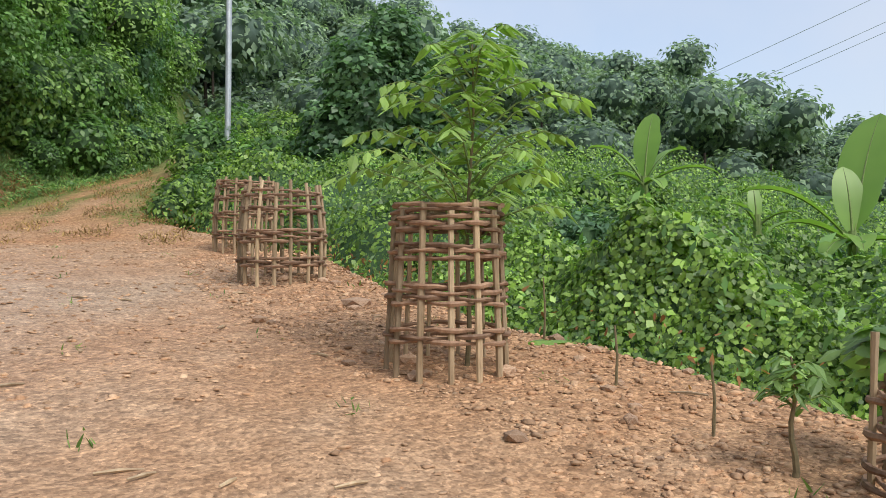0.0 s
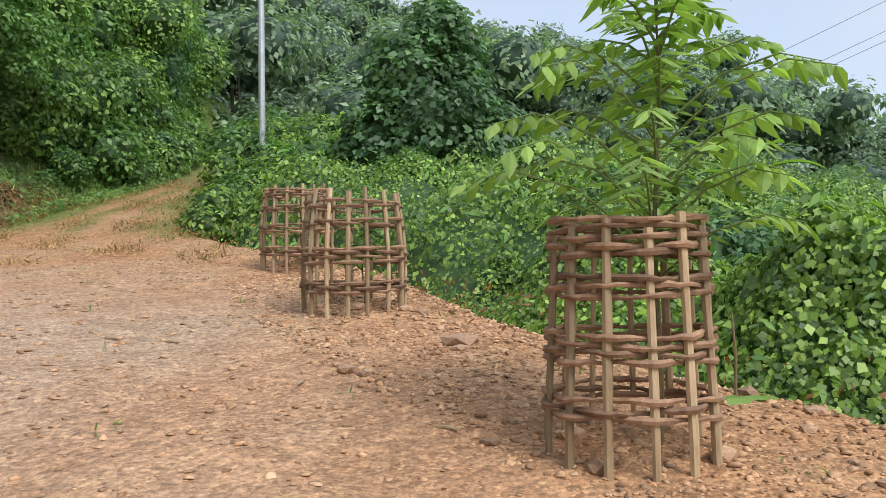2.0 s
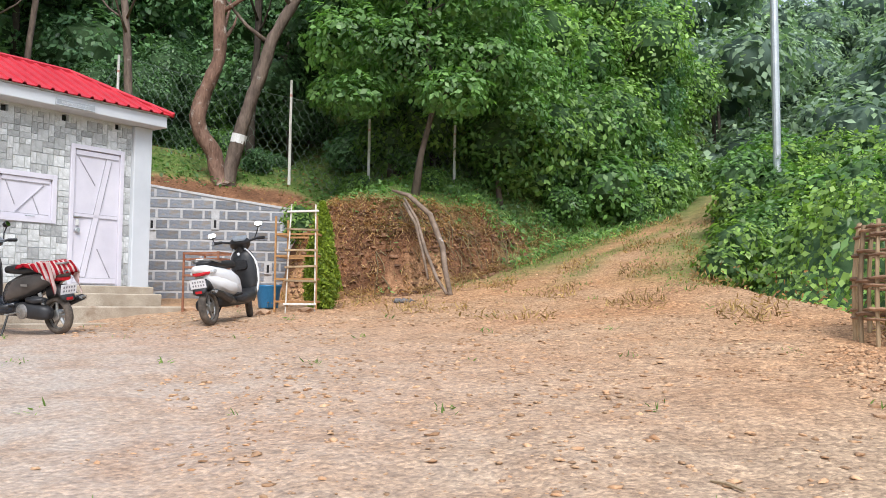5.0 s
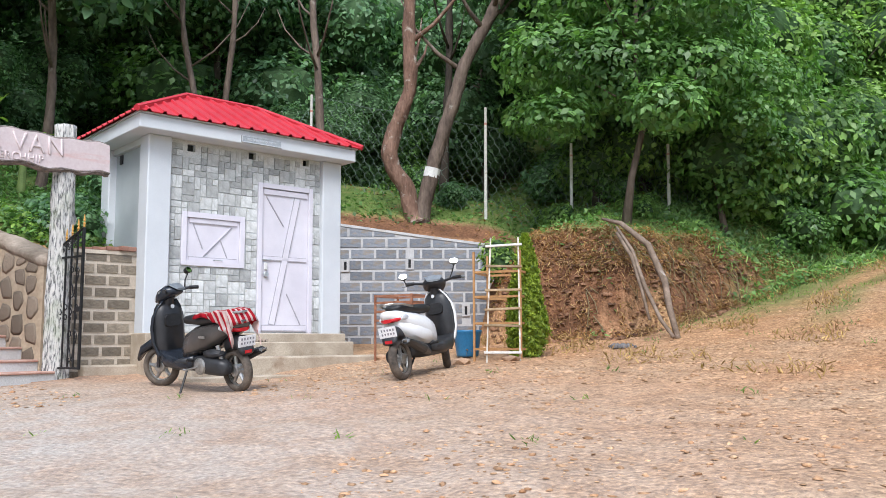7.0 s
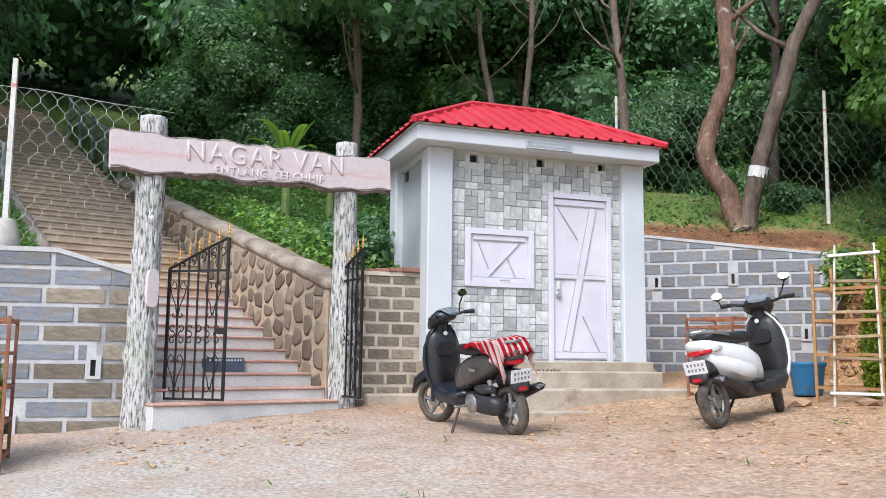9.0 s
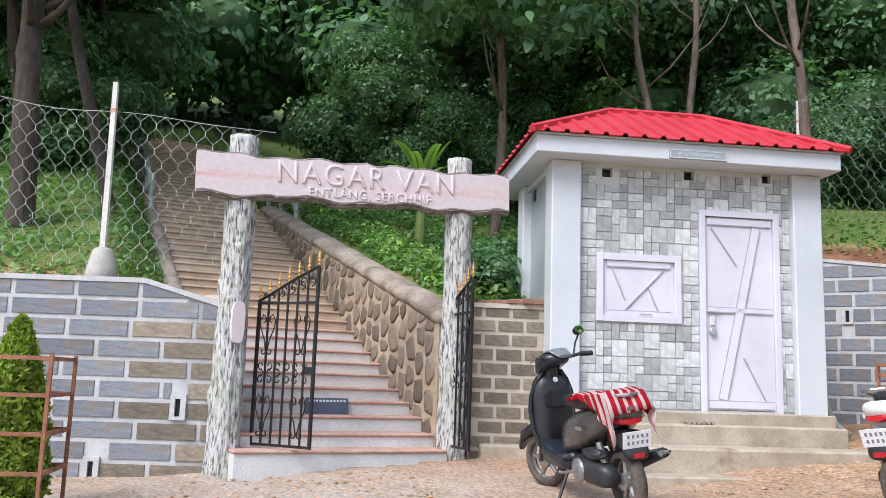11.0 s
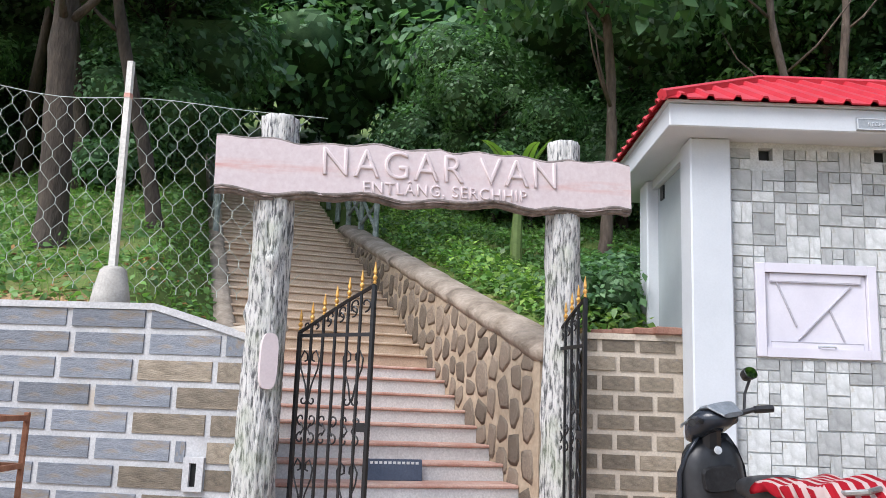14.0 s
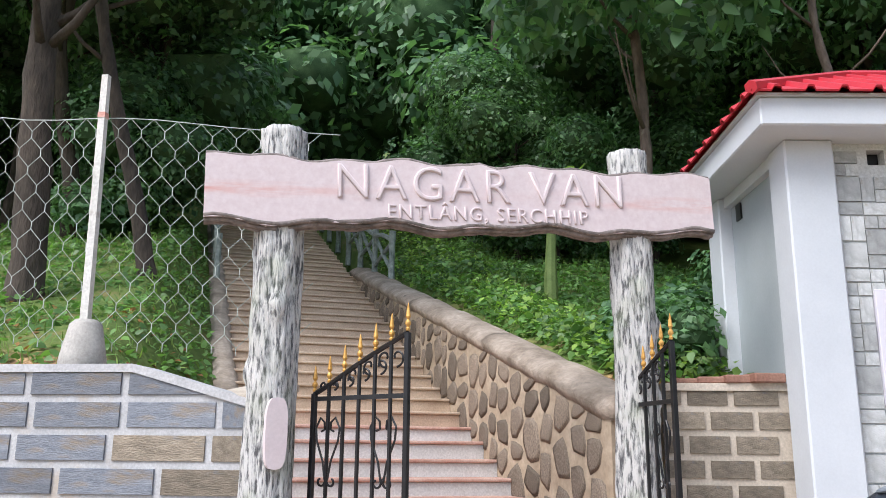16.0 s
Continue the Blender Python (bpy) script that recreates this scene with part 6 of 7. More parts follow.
sapling("sapling", 0.62, 5.80, 2.0, 0.36, 40, 0.78, 0.125, 15, "tall leafy sapling with drooping bright green leaves inside a guard", 4, stem=0.017, lean=(0.03, 0.02))
sapling("sapling", 2.18, 4.42, 0.50, 0.55, 10, 0.15, 0.095, 6, "small bright green sapling planted at the yard's edge", 6, stem=0.017, aspect=0.5, mat=L_LIME)
sapling("sapling", 2.62, 4.62, 0.62, 0.6, 8, 0.22, 0.15, 5, "small broad-leaved light green sapling by the low guard", 8, stem=0.008, aspect=0.85, mat=L_LIME)
sapling("sapling", -1.55, 8.75, 0.75, 0.3, 9, 0.22, 0.13, 6, "young green plant inside a guard", 9, L_VINE, 0.010)
sapling("sapling", -3.1, 11.5, 0.9, 0.3, 9, 0.24, 0.13, 6, "young green plant inside a guard", 10, L_VINE, 0.010)
for sx, sy, hgt in ((1.93, 4.92, 0.36), (1.50, 5.62, 0.34), (1.05, 6.6, 0.45)):
    st_ = thing("stick", pose(sx, sy, land1(sx, sy)), "thin bare brown stick stuck in the soil", "stick", "sticks")
    part("rod", tubes([(0, 0, -0.06), (0.008, 0.0, hgt * 0.5), (-0.006, 0.01, hgt)], [0.009, 0.008, 0.005], 6), M_TWIG, st_)


# ---- banana plants ----
def banana(x, y, z, leaves, label, seed):
    rng = random.Random(seed)
    t = thing("banana_plant", pose(x, y, z), label, "banana plant", "banana plants")
    part("stem", tubes([(0, 0, -0.6), (0.02, 0, 0.2), (0.0, 0.02, 0.9)], [0.09, 0.08, 0.05], 9), M_GREENSTEM, t)
    for az, tilt, L, w in leaves:
        a = radians(az)
        d = Vector((math.cos(a), math.sin(a), 0))
        bm = bmesh.new()
        n = 12
        rib, prev = [], None
        for k in range(n + 1):
            q = k / n
            ang = radians(tilt) - q * q * radians(70 if tilt < 70 else 22)
            step = L / n
            p = (rib[-1] + (d * math.cos(ang) + Vector((0, 0, math.sin(ang)))) * step) if rib else Vector((0, 0, 0.75))
            rib.append(p)
        side = d.cross(Vector((0, 0, 1)))
        rows = []
        for k, p in enumerate(rib):
            q = k / n
            ww = w * (0.06 if q < 0.12 else max(0.0, math.sin(math.pi * min(1, (q - 0.1) / 0.9)) ** 0.55))
            tear = rng.uniform(0.82, 1.0)
            up = Vector((0, 0, 1)) * 0.22 * ww
            rows.append([bm.verts.new(p + side * ww * tear + up), bm.verts.new(p + side * ww * 0.5 + up * 0.7), bm.verts.new(p), bm.verts.new(p - side * ww * 0.5 + up * 0.7), bm.verts.new(p - side * ww + up)])
        for r0, r1 in zip(rows, rows[1:]):
            for k in range(4):
                bm.faces.new((r0[k], r0[k + 1], r1[k + 1], r1[k]))
        lf = part("leaf", bm, L_BANANA, t, smooth=True)
        part("midrib", tubes(rib, [0.022 * (1 - 0.9 * k / n) for k in range(n + 1)], 5), M_GREENSTEM, lf, "pale midrib")


banana(2.33, 15.0, 2.08, [(62, 82, 1.3, 0.25), (20, 64, 1.05, 0.24), (165, 60, 1.25, 0.17), (350, 30, 1.35, 0.12), (205, 30, 0.8, 0.13), (290, 15, 0.8, 0.14)], "broad-leaved banana plant rising from the thicket", 1)
banana(4.37, 11.0, 1.0, [(100, 84, 0.95, 0.20), (48, 74, 1.75, 0.32), (165, 52, 1.5, 0.17), (190, 32, 1.1, 0.15), (262, 18, 0.8, 0.17), (305, 12, 0.95, 0.2), (230, 10, 0.8, 0.16)], "large banana plant with arching torn leaves in the thicket", 2)
banana(3.52, 12.0, 1.25, [(100, 82, 0.55, 0.10), (190, 64, 0.5, 0.09), (350, 40, 0.6, 0.08)], "small banana plant in the thicket", 3)

# ---- street pole and wires ----
pole = thing("utility_pole", pose(-7.86, 21.7, land1(-7.86, 21.7)), "tall slim galvanised steel utility pole beside the road", "pole")
part("shaft", tubes([(0, 0, -0.5), (0, 0, 5), (0, 0, 11)], [0.085, 0.08, 0.06], 12), M_POLE, pole)
for a, b in (((2, 60, 11.1), (42, 60, 29.6)), ((2, 60, 9.4), (42, 60, 27.4)), ((2, 60.6, 9.0), (42, 60.6, 26.6))):
    a, b = Vector(a), Vector(b)
    wr = thing("power_line", Matrix(), "thin dark overhead power line across the valley", "cable", "power lines")
    part("wire", tubes([a.lerp(b, k / 24) - Vector((0, 0, 0.3 * math.sin(math.pi * k / 24))) for k in range(25)], 0.022, 4), M_WIRE_DARK, wr)


# ---- fences ----
def hex_wire(run, z_base, height, cell, mat, name, label, r=0.0045, sag=0.0):
    """Twisted hexagonal wire netting along a ground line."""
    f = thing(name, Matrix(), label, "fence")
    run = [Vector((*p, 0)) for p in run]
    seg = [(b - a).length for a, b in zip(run, run[1:])]
    total = sum(seg)
    def at(s):
        s = max(0.0, min(total - 1e-4, s))
        for (a, b), l in zip(zip(run, run[1:]), seg):
            if s <= l:
                return a.lerp(b, s / l)
            s -= l
        return run[-1]
    bm = bmesh.new()
    cw, ch = cell, cell * 0.82
    def P(s, z):
        p = at(s)
        w = 0.03 * math.sin(s * 2.3 + z * 1.7)
        return (p.x + w, p.y, z_base(p.x, p.y) + z + 0.02 * math.sin(s * 3.1) - sag * math.sin(s * 1.9) ** 2 * z)
    rows, cols = int(height / ch), int(total / cw)
    for i in range(rows):
        for j in range(cols):
            s, z = (j + (0.5 if i % 2 else 0)) * cw, i * ch
            a, b = P(s, z), P(s, z + ch * 0.38)
            tube(bm, [a, b], r * 1.5, 3, False)
            tube(bm, [b, P(s - cw / 2, z + ch)], r, 3, False)
            tube(bm, [b, P(s + cw / 2, z + ch)], r, 3, False)
    part("netting", bm, mat, f)
    n = int(total / 0.25)
    part("top_wire", tubes([P(total * k / n, rows * ch) for k in range(n + 1)], r * 1.5, 4), mat, f)
    return f


hex_wire([(-13.45, -6.5), (-13.50, 3.4), (-13.72, 5.0)], lambda x, y: 3.42 + 0.10 * max(0, 3.4 - y) - 0.05 * max(0, y - 3.4), 1.70, 0.165, M_WIRE, "wire_fence", "hexagonal galvanised wire netting fence above the block wall", 0.0024, 0.03)
hex_wire([(-20.4, 11.2), (-19.2, 13.0), (-16.6, 15.78), (-13.7, 18.1), (-13.14, 21.0)], lambda x, y: land1(x, y) + 0.1, 1.9, 0.21, M_WIRE_DARK, "wire_fence", "dark hexagonal wire netting fence under the trees", 0.004)


def fence_post(x, y, z, h, r, label, cone=False, leanx=0.0, square=False):
    f = thing("fence_post", pose(x, y, z), label, "fence post", "fence posts")
    part("post", tubes([(0, 0, -0.15), (leanx * 0.5, 0, h / 2), (leanx, 0, h)], [r * 1.1, r, r * 0.9], 4 if square else 8), M_FENCEPOST, f)
    part("red_ring", tubes([(leanx * 0.84, 0, h * 0.84), (leanx * 0.86, 0, h * 0.86)], r * 1.05, 4 if square else 8), M_REDGRAIN, f, "faded red painted ring")
    if cone:
        part("footing", lathe(bmesh.new(), [(0.17, -0.2), (0.15, 0.0), (0.105, 0.22), (0.07, 0.25)], 10), M_CONC, f, "tapered concrete footing", smooth=True)


fence_post(-13.50, 3.395, 3.36, 1.96, 0.036, "white concrete fence post in a tapered footing", True, 0.08, True)
fence_post(-13.45, -2.0, 3.36, 1.95, 0.036, "white concrete fence post in a tapered footing", True, 0.02, True)
for x, y, z, h in ((-19.2, 13.0, 5.0, 2.45), (-16.6, 15.78, 4.85, 2.15), (-13.7, 18.1, 4.60, 1.35), (-15.2, 16.9, 4.7, 1.4), (-13.14, 19.33, 4.65, 1.2)):
    fence_post(x, y, min(z, land1(x, y)), h + max(0.0, z - land1(x, y)), 0.032, "slim white fence post under the trees", False, 0.03)

M_RAIL = surface("grey_green_branch_paint", (0.16, 0.19, 0.18), (0.36, 0.40, 0.37), 12, 0.85, 0.7, 0.01, fine=40)
# rail of concrete shaped like branches beside the upper stairs
def branch_rail(side, s0, s1):
    r = thing("branch_railing", stairs.matrix_basis.copy(), "grey concrete railing moulded like rough branches beside the stairs", "railing", "branch railings")
    rng = random.Random(int(s0 * 7))
    s, posts = s0, []
    while s < s1:
        z = STAIR_Z + 0.43 * s + 0.1 if side > 0 else 3.02 + 0.30 * s + max(0.0, s - 9.0) * 0.131
        part("rail_post", tubes([(s, side, z - 0.3), (s + 0.03, side, z + 0.3), (s, side, z + 0.75)], [0.055, 0.045, 0.05], 7), M_RAIL, r)
        posts.append((s, z))
        s += 1.15
    for (a, za), (b, zb) in zip(posts, posts[1:]):
        part("rail_bar", tubes([(a, side, za + 0.62), ((a + b) / 2, side + 0.03, (za + zb) / 2 + 0.66), (b, side, zb + 0.62)], [0.04, 0.035, 0.04], 6), M_RAIL, r)
        part("rail_bar", tubes([(a, side, za + 0.15), ((a + b) / 2, side, (za + zb) / 2 + 0.35), (b, side, zb + 0.6)], [0.032, 0.03, 0.03], 6), M_RAIL, r)
        part("rail_bar", tubes([(a, side, za + 0.58), ((a + b) / 2, side, (za + zb) / 2 + 0.36), (b, side, zb + 0.12)], [0.03, 0.03, 0.03], 6), M_RAIL, r)


branch_rail(WIDTH + 0.12, 8.0, 15.9)
branch_rail(-0.30, 7.2, 15.0)


# ---- cages with conifers ----
def conifer(x, y, h, r, label, seed):
    rng = np.random.default_rng(seed)
    t = thing("conifer", pose(x, y, land1(x, y)), label, "conifer", "golden conifers")
    n = int(16000 * h)
    z = rng.random(n) ** 0.9 * h
    prof = r * (1 - z / h) ** 0.62 * (0.55 + 0.45 * np.minimum(1, z / (0.22 * h)))
    a = rng.random(n) * 6.283
    lump = 1 + 0.22 * np.sin(a * 5 + z * 14) * np.sin(z * 21 + a * 2) + 0.08 * np.sin(a * 11)
    rr = prof * lump * np.sqrt(rng.uniform(0.55, 1.0, n))
    pos = np.stack([rr * np.cos(a), rr * np.sin(a), z], 1)
    nrm = np.stack([np.cos(a), np.sin(a), 0.4 * np.ones(n)], 1) + rng.normal(size=(n, 3)) * 0.8
    v, f = leaf_cloud(pos, nrm, 0.032 + 0.03 * rng.random(n), droop=-0.45, aspect=0.5, flat=True)
    ob = new("foliage", fast_mesh("foliage", v, f, L_CONIFER))
    ob.parent = t
    part("stem", tubes([(0, 0, -0.05), (0, 0, h * 0.8)], [0.025, 0.008], 6), M_TWIG, t)


M_RUST = surface("rusty_iron", (0.20, 0.075, 0.04), (0.36, 0.17, 0.10), 8, 0.85, 0.3, 0.003, fine=60)
M_RUST_PALE = surface("worn_yellow_iron", (0.34, 0.17, 0.06), (0.48, 0.27, 0.12), 8, 0.8, 0.3, 0.003, fine=60)


def cage(x, y, turn, w, d, h, levels, mat, label, legs=True):
    c = thing("plant_cage", pose(x, y, land1(x, y), 0, 0, turn), label, "plant cage", "plant cages")
    for sx in (-1, 1):
        for sy in (-1, 1):
            part("upright", box(bmesh.new(), sx * w / 2 - 0.013, sx * w / 2 + 0.013, sy * d / 2 - 0.013, sy * d / 2 + 0.013, -0.12, h, bevel=0.002), mat, c)
    for z in levels:
        for sy in (-1, 1):
            part("rail", box(bmesh.new(), -w / 2 + 0.014, w / 2 - 0.014, sy * d / 2 - 0.010, sy * d / 2 + 0.010, z - 0.014, z + 0.014), mat, c)
            part("rail", box(bmesh.new(), sy * w / 2 - 0.010, sy * w / 2 + 0.010, -d / 2 + 0.014, d / 2 - 0.014, z - 0.014, z + 0.014), mat, c)


cage(-11.15, 3.78, 8, 0.62, 0.62, 1.16, (0.10, 0.36, 0.62, 0.88, 1.13), M_RUST, "rusty iron frame cage round a conifer beside the wall")
conifer(-11.15, 3.78, 1.40, 0.33, "golden-green conifer shrub inside a rusty cage", 5)
cage(-11.15, 11.75, 35, 0.60, 0.6, 1.32, (0.10, 0.42, 0.75, 1.06), M_RUST_PALE, "ochre iron frame cage round a conifer beside the bank")
conifer(-10.98, 11.98, 1.55, 0.30, "golden-green conifer shrub behind a white ladder", 6)
cage(-12.55, 11.15, 20, 0.62, 0.5, 0.85, (0.5, 0.62, 0.74, 0.83), M_RUST, "rusty iron frame cage standing before the retaining wall")

# white ladder leaning on the cage
M_LADDER = surface("worn_white_ladder_paint", (0.50, 0.46, 0.39), (0.72, 0.68, 0.61), 8, 0.8, 0.2, 0.004, spot=(9, (0.30, 0.18, 0.10), 0.55))
lad = thing("ladder", pose(-10.62, 11.30, land1(-10.62, 11.3), 0, 0, 42), "narrow white-painted ladder with worn wooden rungs leaning on a cage", "ladder")
for s in (-1, 1):
    part("rail", tubes([(s * 0.20, 0.0, -0.03), (s * 0.185, 0.10, 0.8), (s * 0.17, 0.20, 1.50)], 0.0105, 6), M_LADDER, lad)
for k, z in enumerate((0.10, 0.42, 0.62, 0.85, 1.14, 1.40)):
    wob = 0.02 * math.sin(k * 2.1)
    part("rung", box(bmesh.new(), -0.23, 0.22, -0.02, 0.02, -0.014, 0.014, pose(0, z * 0.135 - 0.018, z, 0, math.degrees(wob) * 2, 0), 0.004), M_FENCEPOST if k in (0, 5) else M_BAMBOO, lad)

# blue plastic tub
tub = thing("plastic_tub", pose(-11.75, 11.62, land1(-11.75, 11.62)), "blue plastic tub standing on the dirt by the cage", "tub")
M_BLUE = surface("blue_plastic", (0.02, 0.14, 0.30), (0.035, 0.18, 0.36), 3, 0.35, 0.05, 0.002)
part("shell", lathe(bmesh.new(), [(0.135, 0.0), (0.145, 0.02), (0.175, 0.27), (0.185, 0.30), (0.195, 0.32), (0.195, 0.345), (0.175, 0.345), (0.165, 0.30), (0.13, 0.03), (0.01, 0.025)], 28), M_BLUE, tub, smooth=True)

# dead branches leaning on the bank
br = thing("dead_branch", pose(-10.45, 14.25, land1(-10.45, 14.25)), "pale peeling dead branches leaning against the red bank", "branch")
part("limb", tubes([(0.05, -0.05, -0.02), (-0.24, 0.14, 0.42), (-0.42, 0.28, 0.80), (-0.78, 0.36, 1.38), (-1.25, 0.3, 1.75), (-1.55, 0.2, 1.85)], [0.04, 0.046, 0.05, 0.05, 0.04, 0.02], 8), M_DEADWOOD, br, smooth=True)
part("limb", tubes([(0.10, -0.2, 0.0), (-0.2, -0.1, 0.25), (-0.6, 0.05, 0.75), (-0.95, 0.2, 1.3), (-1.3, 0.25, 1.7)], [0.025, 0.028, 0.03, 0.028, 0.02], 8), M_DEADWOOD, br, smooth=True)
part("limb", tubes([(-0.40, -0.1, 0.25), (-0.66, 0.05, 0.72), (-0.92, 0.15, 1.2), (-1.25, 0.2, 1.6)], [0.02, 0.028, 0.03, 0.025], 7), M_DEADWOOD, br, smooth=True)
# roots hanging out of the cut bank
rng_ = random.Random(31)
rb = bmesh.new()
for i in range(90):
    y = rng_.uniform(13.7, 17.6)
    x = -11.62 - (0.9 * max(0.0, 14.3 - y)) - rng_.uniform(0.05, 0.35)
    z = land1(x - 0.25, y) - rng_.uniform(0.0, 0.5)
    L = rng_.uniform(0.2, 0.75)
    dx, dy = rng_.uniform(0.02, 0.16), rng_.uniform(-0.2, 0.2)
    tube(rb, [(x - 0.1, y, z), (x + dx * 0.6, y + dy * 0.4, z - L * 0.3), (x + dx * 1.2, y + dy * 0.9, z - L * 0.7), (x + dx * 1.5, y + dy * 1.4, z - L)], [0.010, 0.008, 0.006, 0.003], 5)
rt = thing("hanging_roots", Matrix(), "thin pale-brown roots hanging out of the cut bank", "roots")
tagged(rt, kind="stuff")
part("roots", rb, M_TWIG, rt)
# brick stub of a pillar beside the cage
pil = thing("pillar_stub", pose(-11.75, 12.75, land1(-11.75, 12.75), 0, 0, 50), "short weathered concrete pillar stub before the bank", "pillar")
part("shaft", box(bmesh.new(), -0.09, 0.09, -0.09, 0.09, -0.1, 0.62, bevel=0.015), M_PLINTH, pil)


# plants behind the sign and beside the hut
banana(-18.3, 6.5, land1(-18.3, 6.5) + 0.15, [(20, 62, 1.1, 0.085), (80, 70, 1.0, 0.09), (140, 58, 1.1, 0.085), (200, 66, 0.85, 0.085), (260, 60, 0.95, 0.09), (320, 68, 1.1, 0.085), (50, 80, 0.8, 0.085), (350, 50, 1.1, 0.085)], "tall plant with long arching strap leaves on the slope", 5)
banana(-18.9, 7.3, land1(-18.9, 7.3) - 0.1, [(30, 60, 0.8, 0.05), (100, 66, 0.9, 0.05), (170, 58, 0.8, 0.05), (240, 66, 0.8, 0.05), (300, 60, 0.85, 0.05)], "tall plant with long arching strap leaves on the slope", 6)
for x, y, sc, k, lab in ((-15.1, 7.35, 0.62, 1, "dark green bush beside the hut's side wall"), (-15.9, 7.5, 0.75, 1, "dark green bush beside the hut's side wall"), (-14.25, 14.35, 0.62, 2, "broad-leaved green shrub on the bank above the retaining wall")):
    plant(SHRUB[k], "shrub", x, y, sc, x * 40, lab, "shrub")


# ---- scooters ----
M_TYRE = surface("dusty_tyre_rubber", (0.045, 0.038, 0.032), (0.16, 0.13, 0.105), 9, 0.85, 0.3, 0.004)
M_SEAT = surface("black_vinyl", (0.012, 0.012, 0.013), (0.025, 0.025, 0.027), 30, 0.5, 0.2, 0.002)
M_PLASTIC = surface("black_plastic", (0.018, 0.019, 0.021), (0.035, 0.036, 0.04), 8, 0.42, 0.08, 0.002, grain=0.12)
M_GREYPAINT = surface("dark_grey_scooter_paint", (0.085, 0.078, 0.075), (0.13, 0.12, 0.115), 4, 0.25, 0.04, 0.002, metal=0.45, grain=0.12)
M_BLUEBLACK = surface("blue_black_scooter_paint", (0.014, 0.018, 0.026), (0.028, 0.034, 0.045), 4, 0.25, 0.04, 0.002, grain=0.12)
M_WHITEPAINT = surface("white_scooter_paint", (0.70, 0.71, 0.72), (0.80, 0.81, 0.82), 3, 0.25, 0.03, 0.002, grain=0.12)
M_ALLOY = surface("alloy", (0.30, 0.30, 0.29), (0.46, 0.46, 0.45), 12, 0.4, 0.1, 0.002, metal=0.8)
M_TAIL = surface("red_lamp", (0.45, 0.012, 0.02), (0.55, 0.02, 0.03), 12, 0.2, 0.02, 0.001)
M_CLEAR = surface("clear_lamp", (0.50, 0.52, 0.54), (0.62, 0.64, 0.66), 12, 0.12, 0.02, 0.001)
M_DASH = surface("grey_dash_glass", (0.13, 0.15, 0.17), (0.22, 0.24, 0.26), 12, 0.3, 0.02, 0.001)
M_MIRROR, _q, _r = shader("mirror_glass", 0.03, 1.0)
_r.inputs["Base Color"].default_value = (0.85, 0.87, 0.88, 1)
M_PLATE = surface("number_plate", (0.66, 0.66, 0.68), (0.78, 0.78, 0.8), 8, 0.5, 0.05, 0.001)
M_INK = surface("dark_ink", (0.16, 0.16, 0.19), (0.24, 0.24, 0.27), 8, 0.6, 0.02, 0.001)


def loft(sections, n=18, close=True):
    """Rings across x: (x, centre z, half width, half height, squareness)."""
    bm = bmesh.new()
    rings = []
    for x, zc, w, h, e in sections:
        ring = []
        for k in range(n):
            a = 2 * math.pi * k / n
            c, s = math.cos(a), math.sin(a)
            ring.append(bm.verts.new((x, w * math.copysign(abs(c) ** e, c), zc + h * math.copysign(abs(s) ** e, s))))
        rings.append(ring)
    for a, b in zip(rings, rings[1:]):
        for k in range(n):
            bm.faces.new((a[k], a[(k + 1) % n], b[(k + 1) % n], b[k]))
    if close:
        bm.faces.new(rings[0][::-1]), bm.faces.new(rings[-1])
    bmesh.ops.recalc_face_normals(bm, faces=bm.faces)
    return bm


def wheel(x, steer, parent, name):
    hub = part(name, lathe(bmesh.new(), [(0.05, -0.045), (0.06, -0.04), (0.06, 0.04), (0.05, 0.045)], 14, pose(x, 0, 0.215, 90, 0, 0) @ pose(0, 0, 0)), M_ALLOY, parent)
    prof = []
    for k in range(11):
        a = math.pi * (k / 10) - math.pi / 2
        prof.append((0.160 + 0.055 * math.cos(a), 0.046 * math.sin(a)))
    bm = bmesh.new()
    rings = []
    n = 36
    for r, y in prof + [(0.148, 0.03), (0.148, -0.03)]:
        rings.append([bm.verts.new((x + r * math.cos(6.28319 * k / n), y, 0.215 + r * math.sin(6.28319 * k / n))) for k in range(n)])
    for a, b in zip(rings, rings[1:] + rings[:1]):
        for k in range(n):
            bm.faces.new((a[k], a[(k + 1) % n], b[(k + 1) % n], b[k]))
    bmesh.ops.recalc_face_normals(bm, faces=bm.faces)
    part("tyre", bm, M_TYRE, hub, smooth=True)
    bm = bmesh.new()
    for k in range(5):
        a = 2 * math.pi * k / 5
        tube(bm, [(x + 0.04 * math.cos(a), 0, 0.215 + 0.04 * math.sin(a)), (x + 0.15 * math.cos(a + 0.2), 0, 0.215 + 0.15 * math.sin(a + 0.2))], [0.022, 0.016], 6)
    part("spokes", bm, M_ALLOY, hub)
    bm = bmesh.new()
    pts = [(x + 0.148 * math.cos(6.28319 * k / 28), 0, 0.215 + 0.148 * math.sin(6.28319 * k / 28)) for k in range(29)]
    tube(bm, pts, 0.014, 6)
    part("rim", bm, M_ALLOY, hub)
    return hub


def tuck(ob):
    """Short, low tail that ends over the rear wheel."""
    for v in ob.data.vertices:
        k = min(1.0, max(0.0, (0.1 - v.co.x) / 0.55))
        if v.co.z > 0.42:
            v.co.z -= 0.05 * k
        if v.co.x < -0.45:
            v.co.x = -0.45 + (v.co.x + 0.45) * 0.80


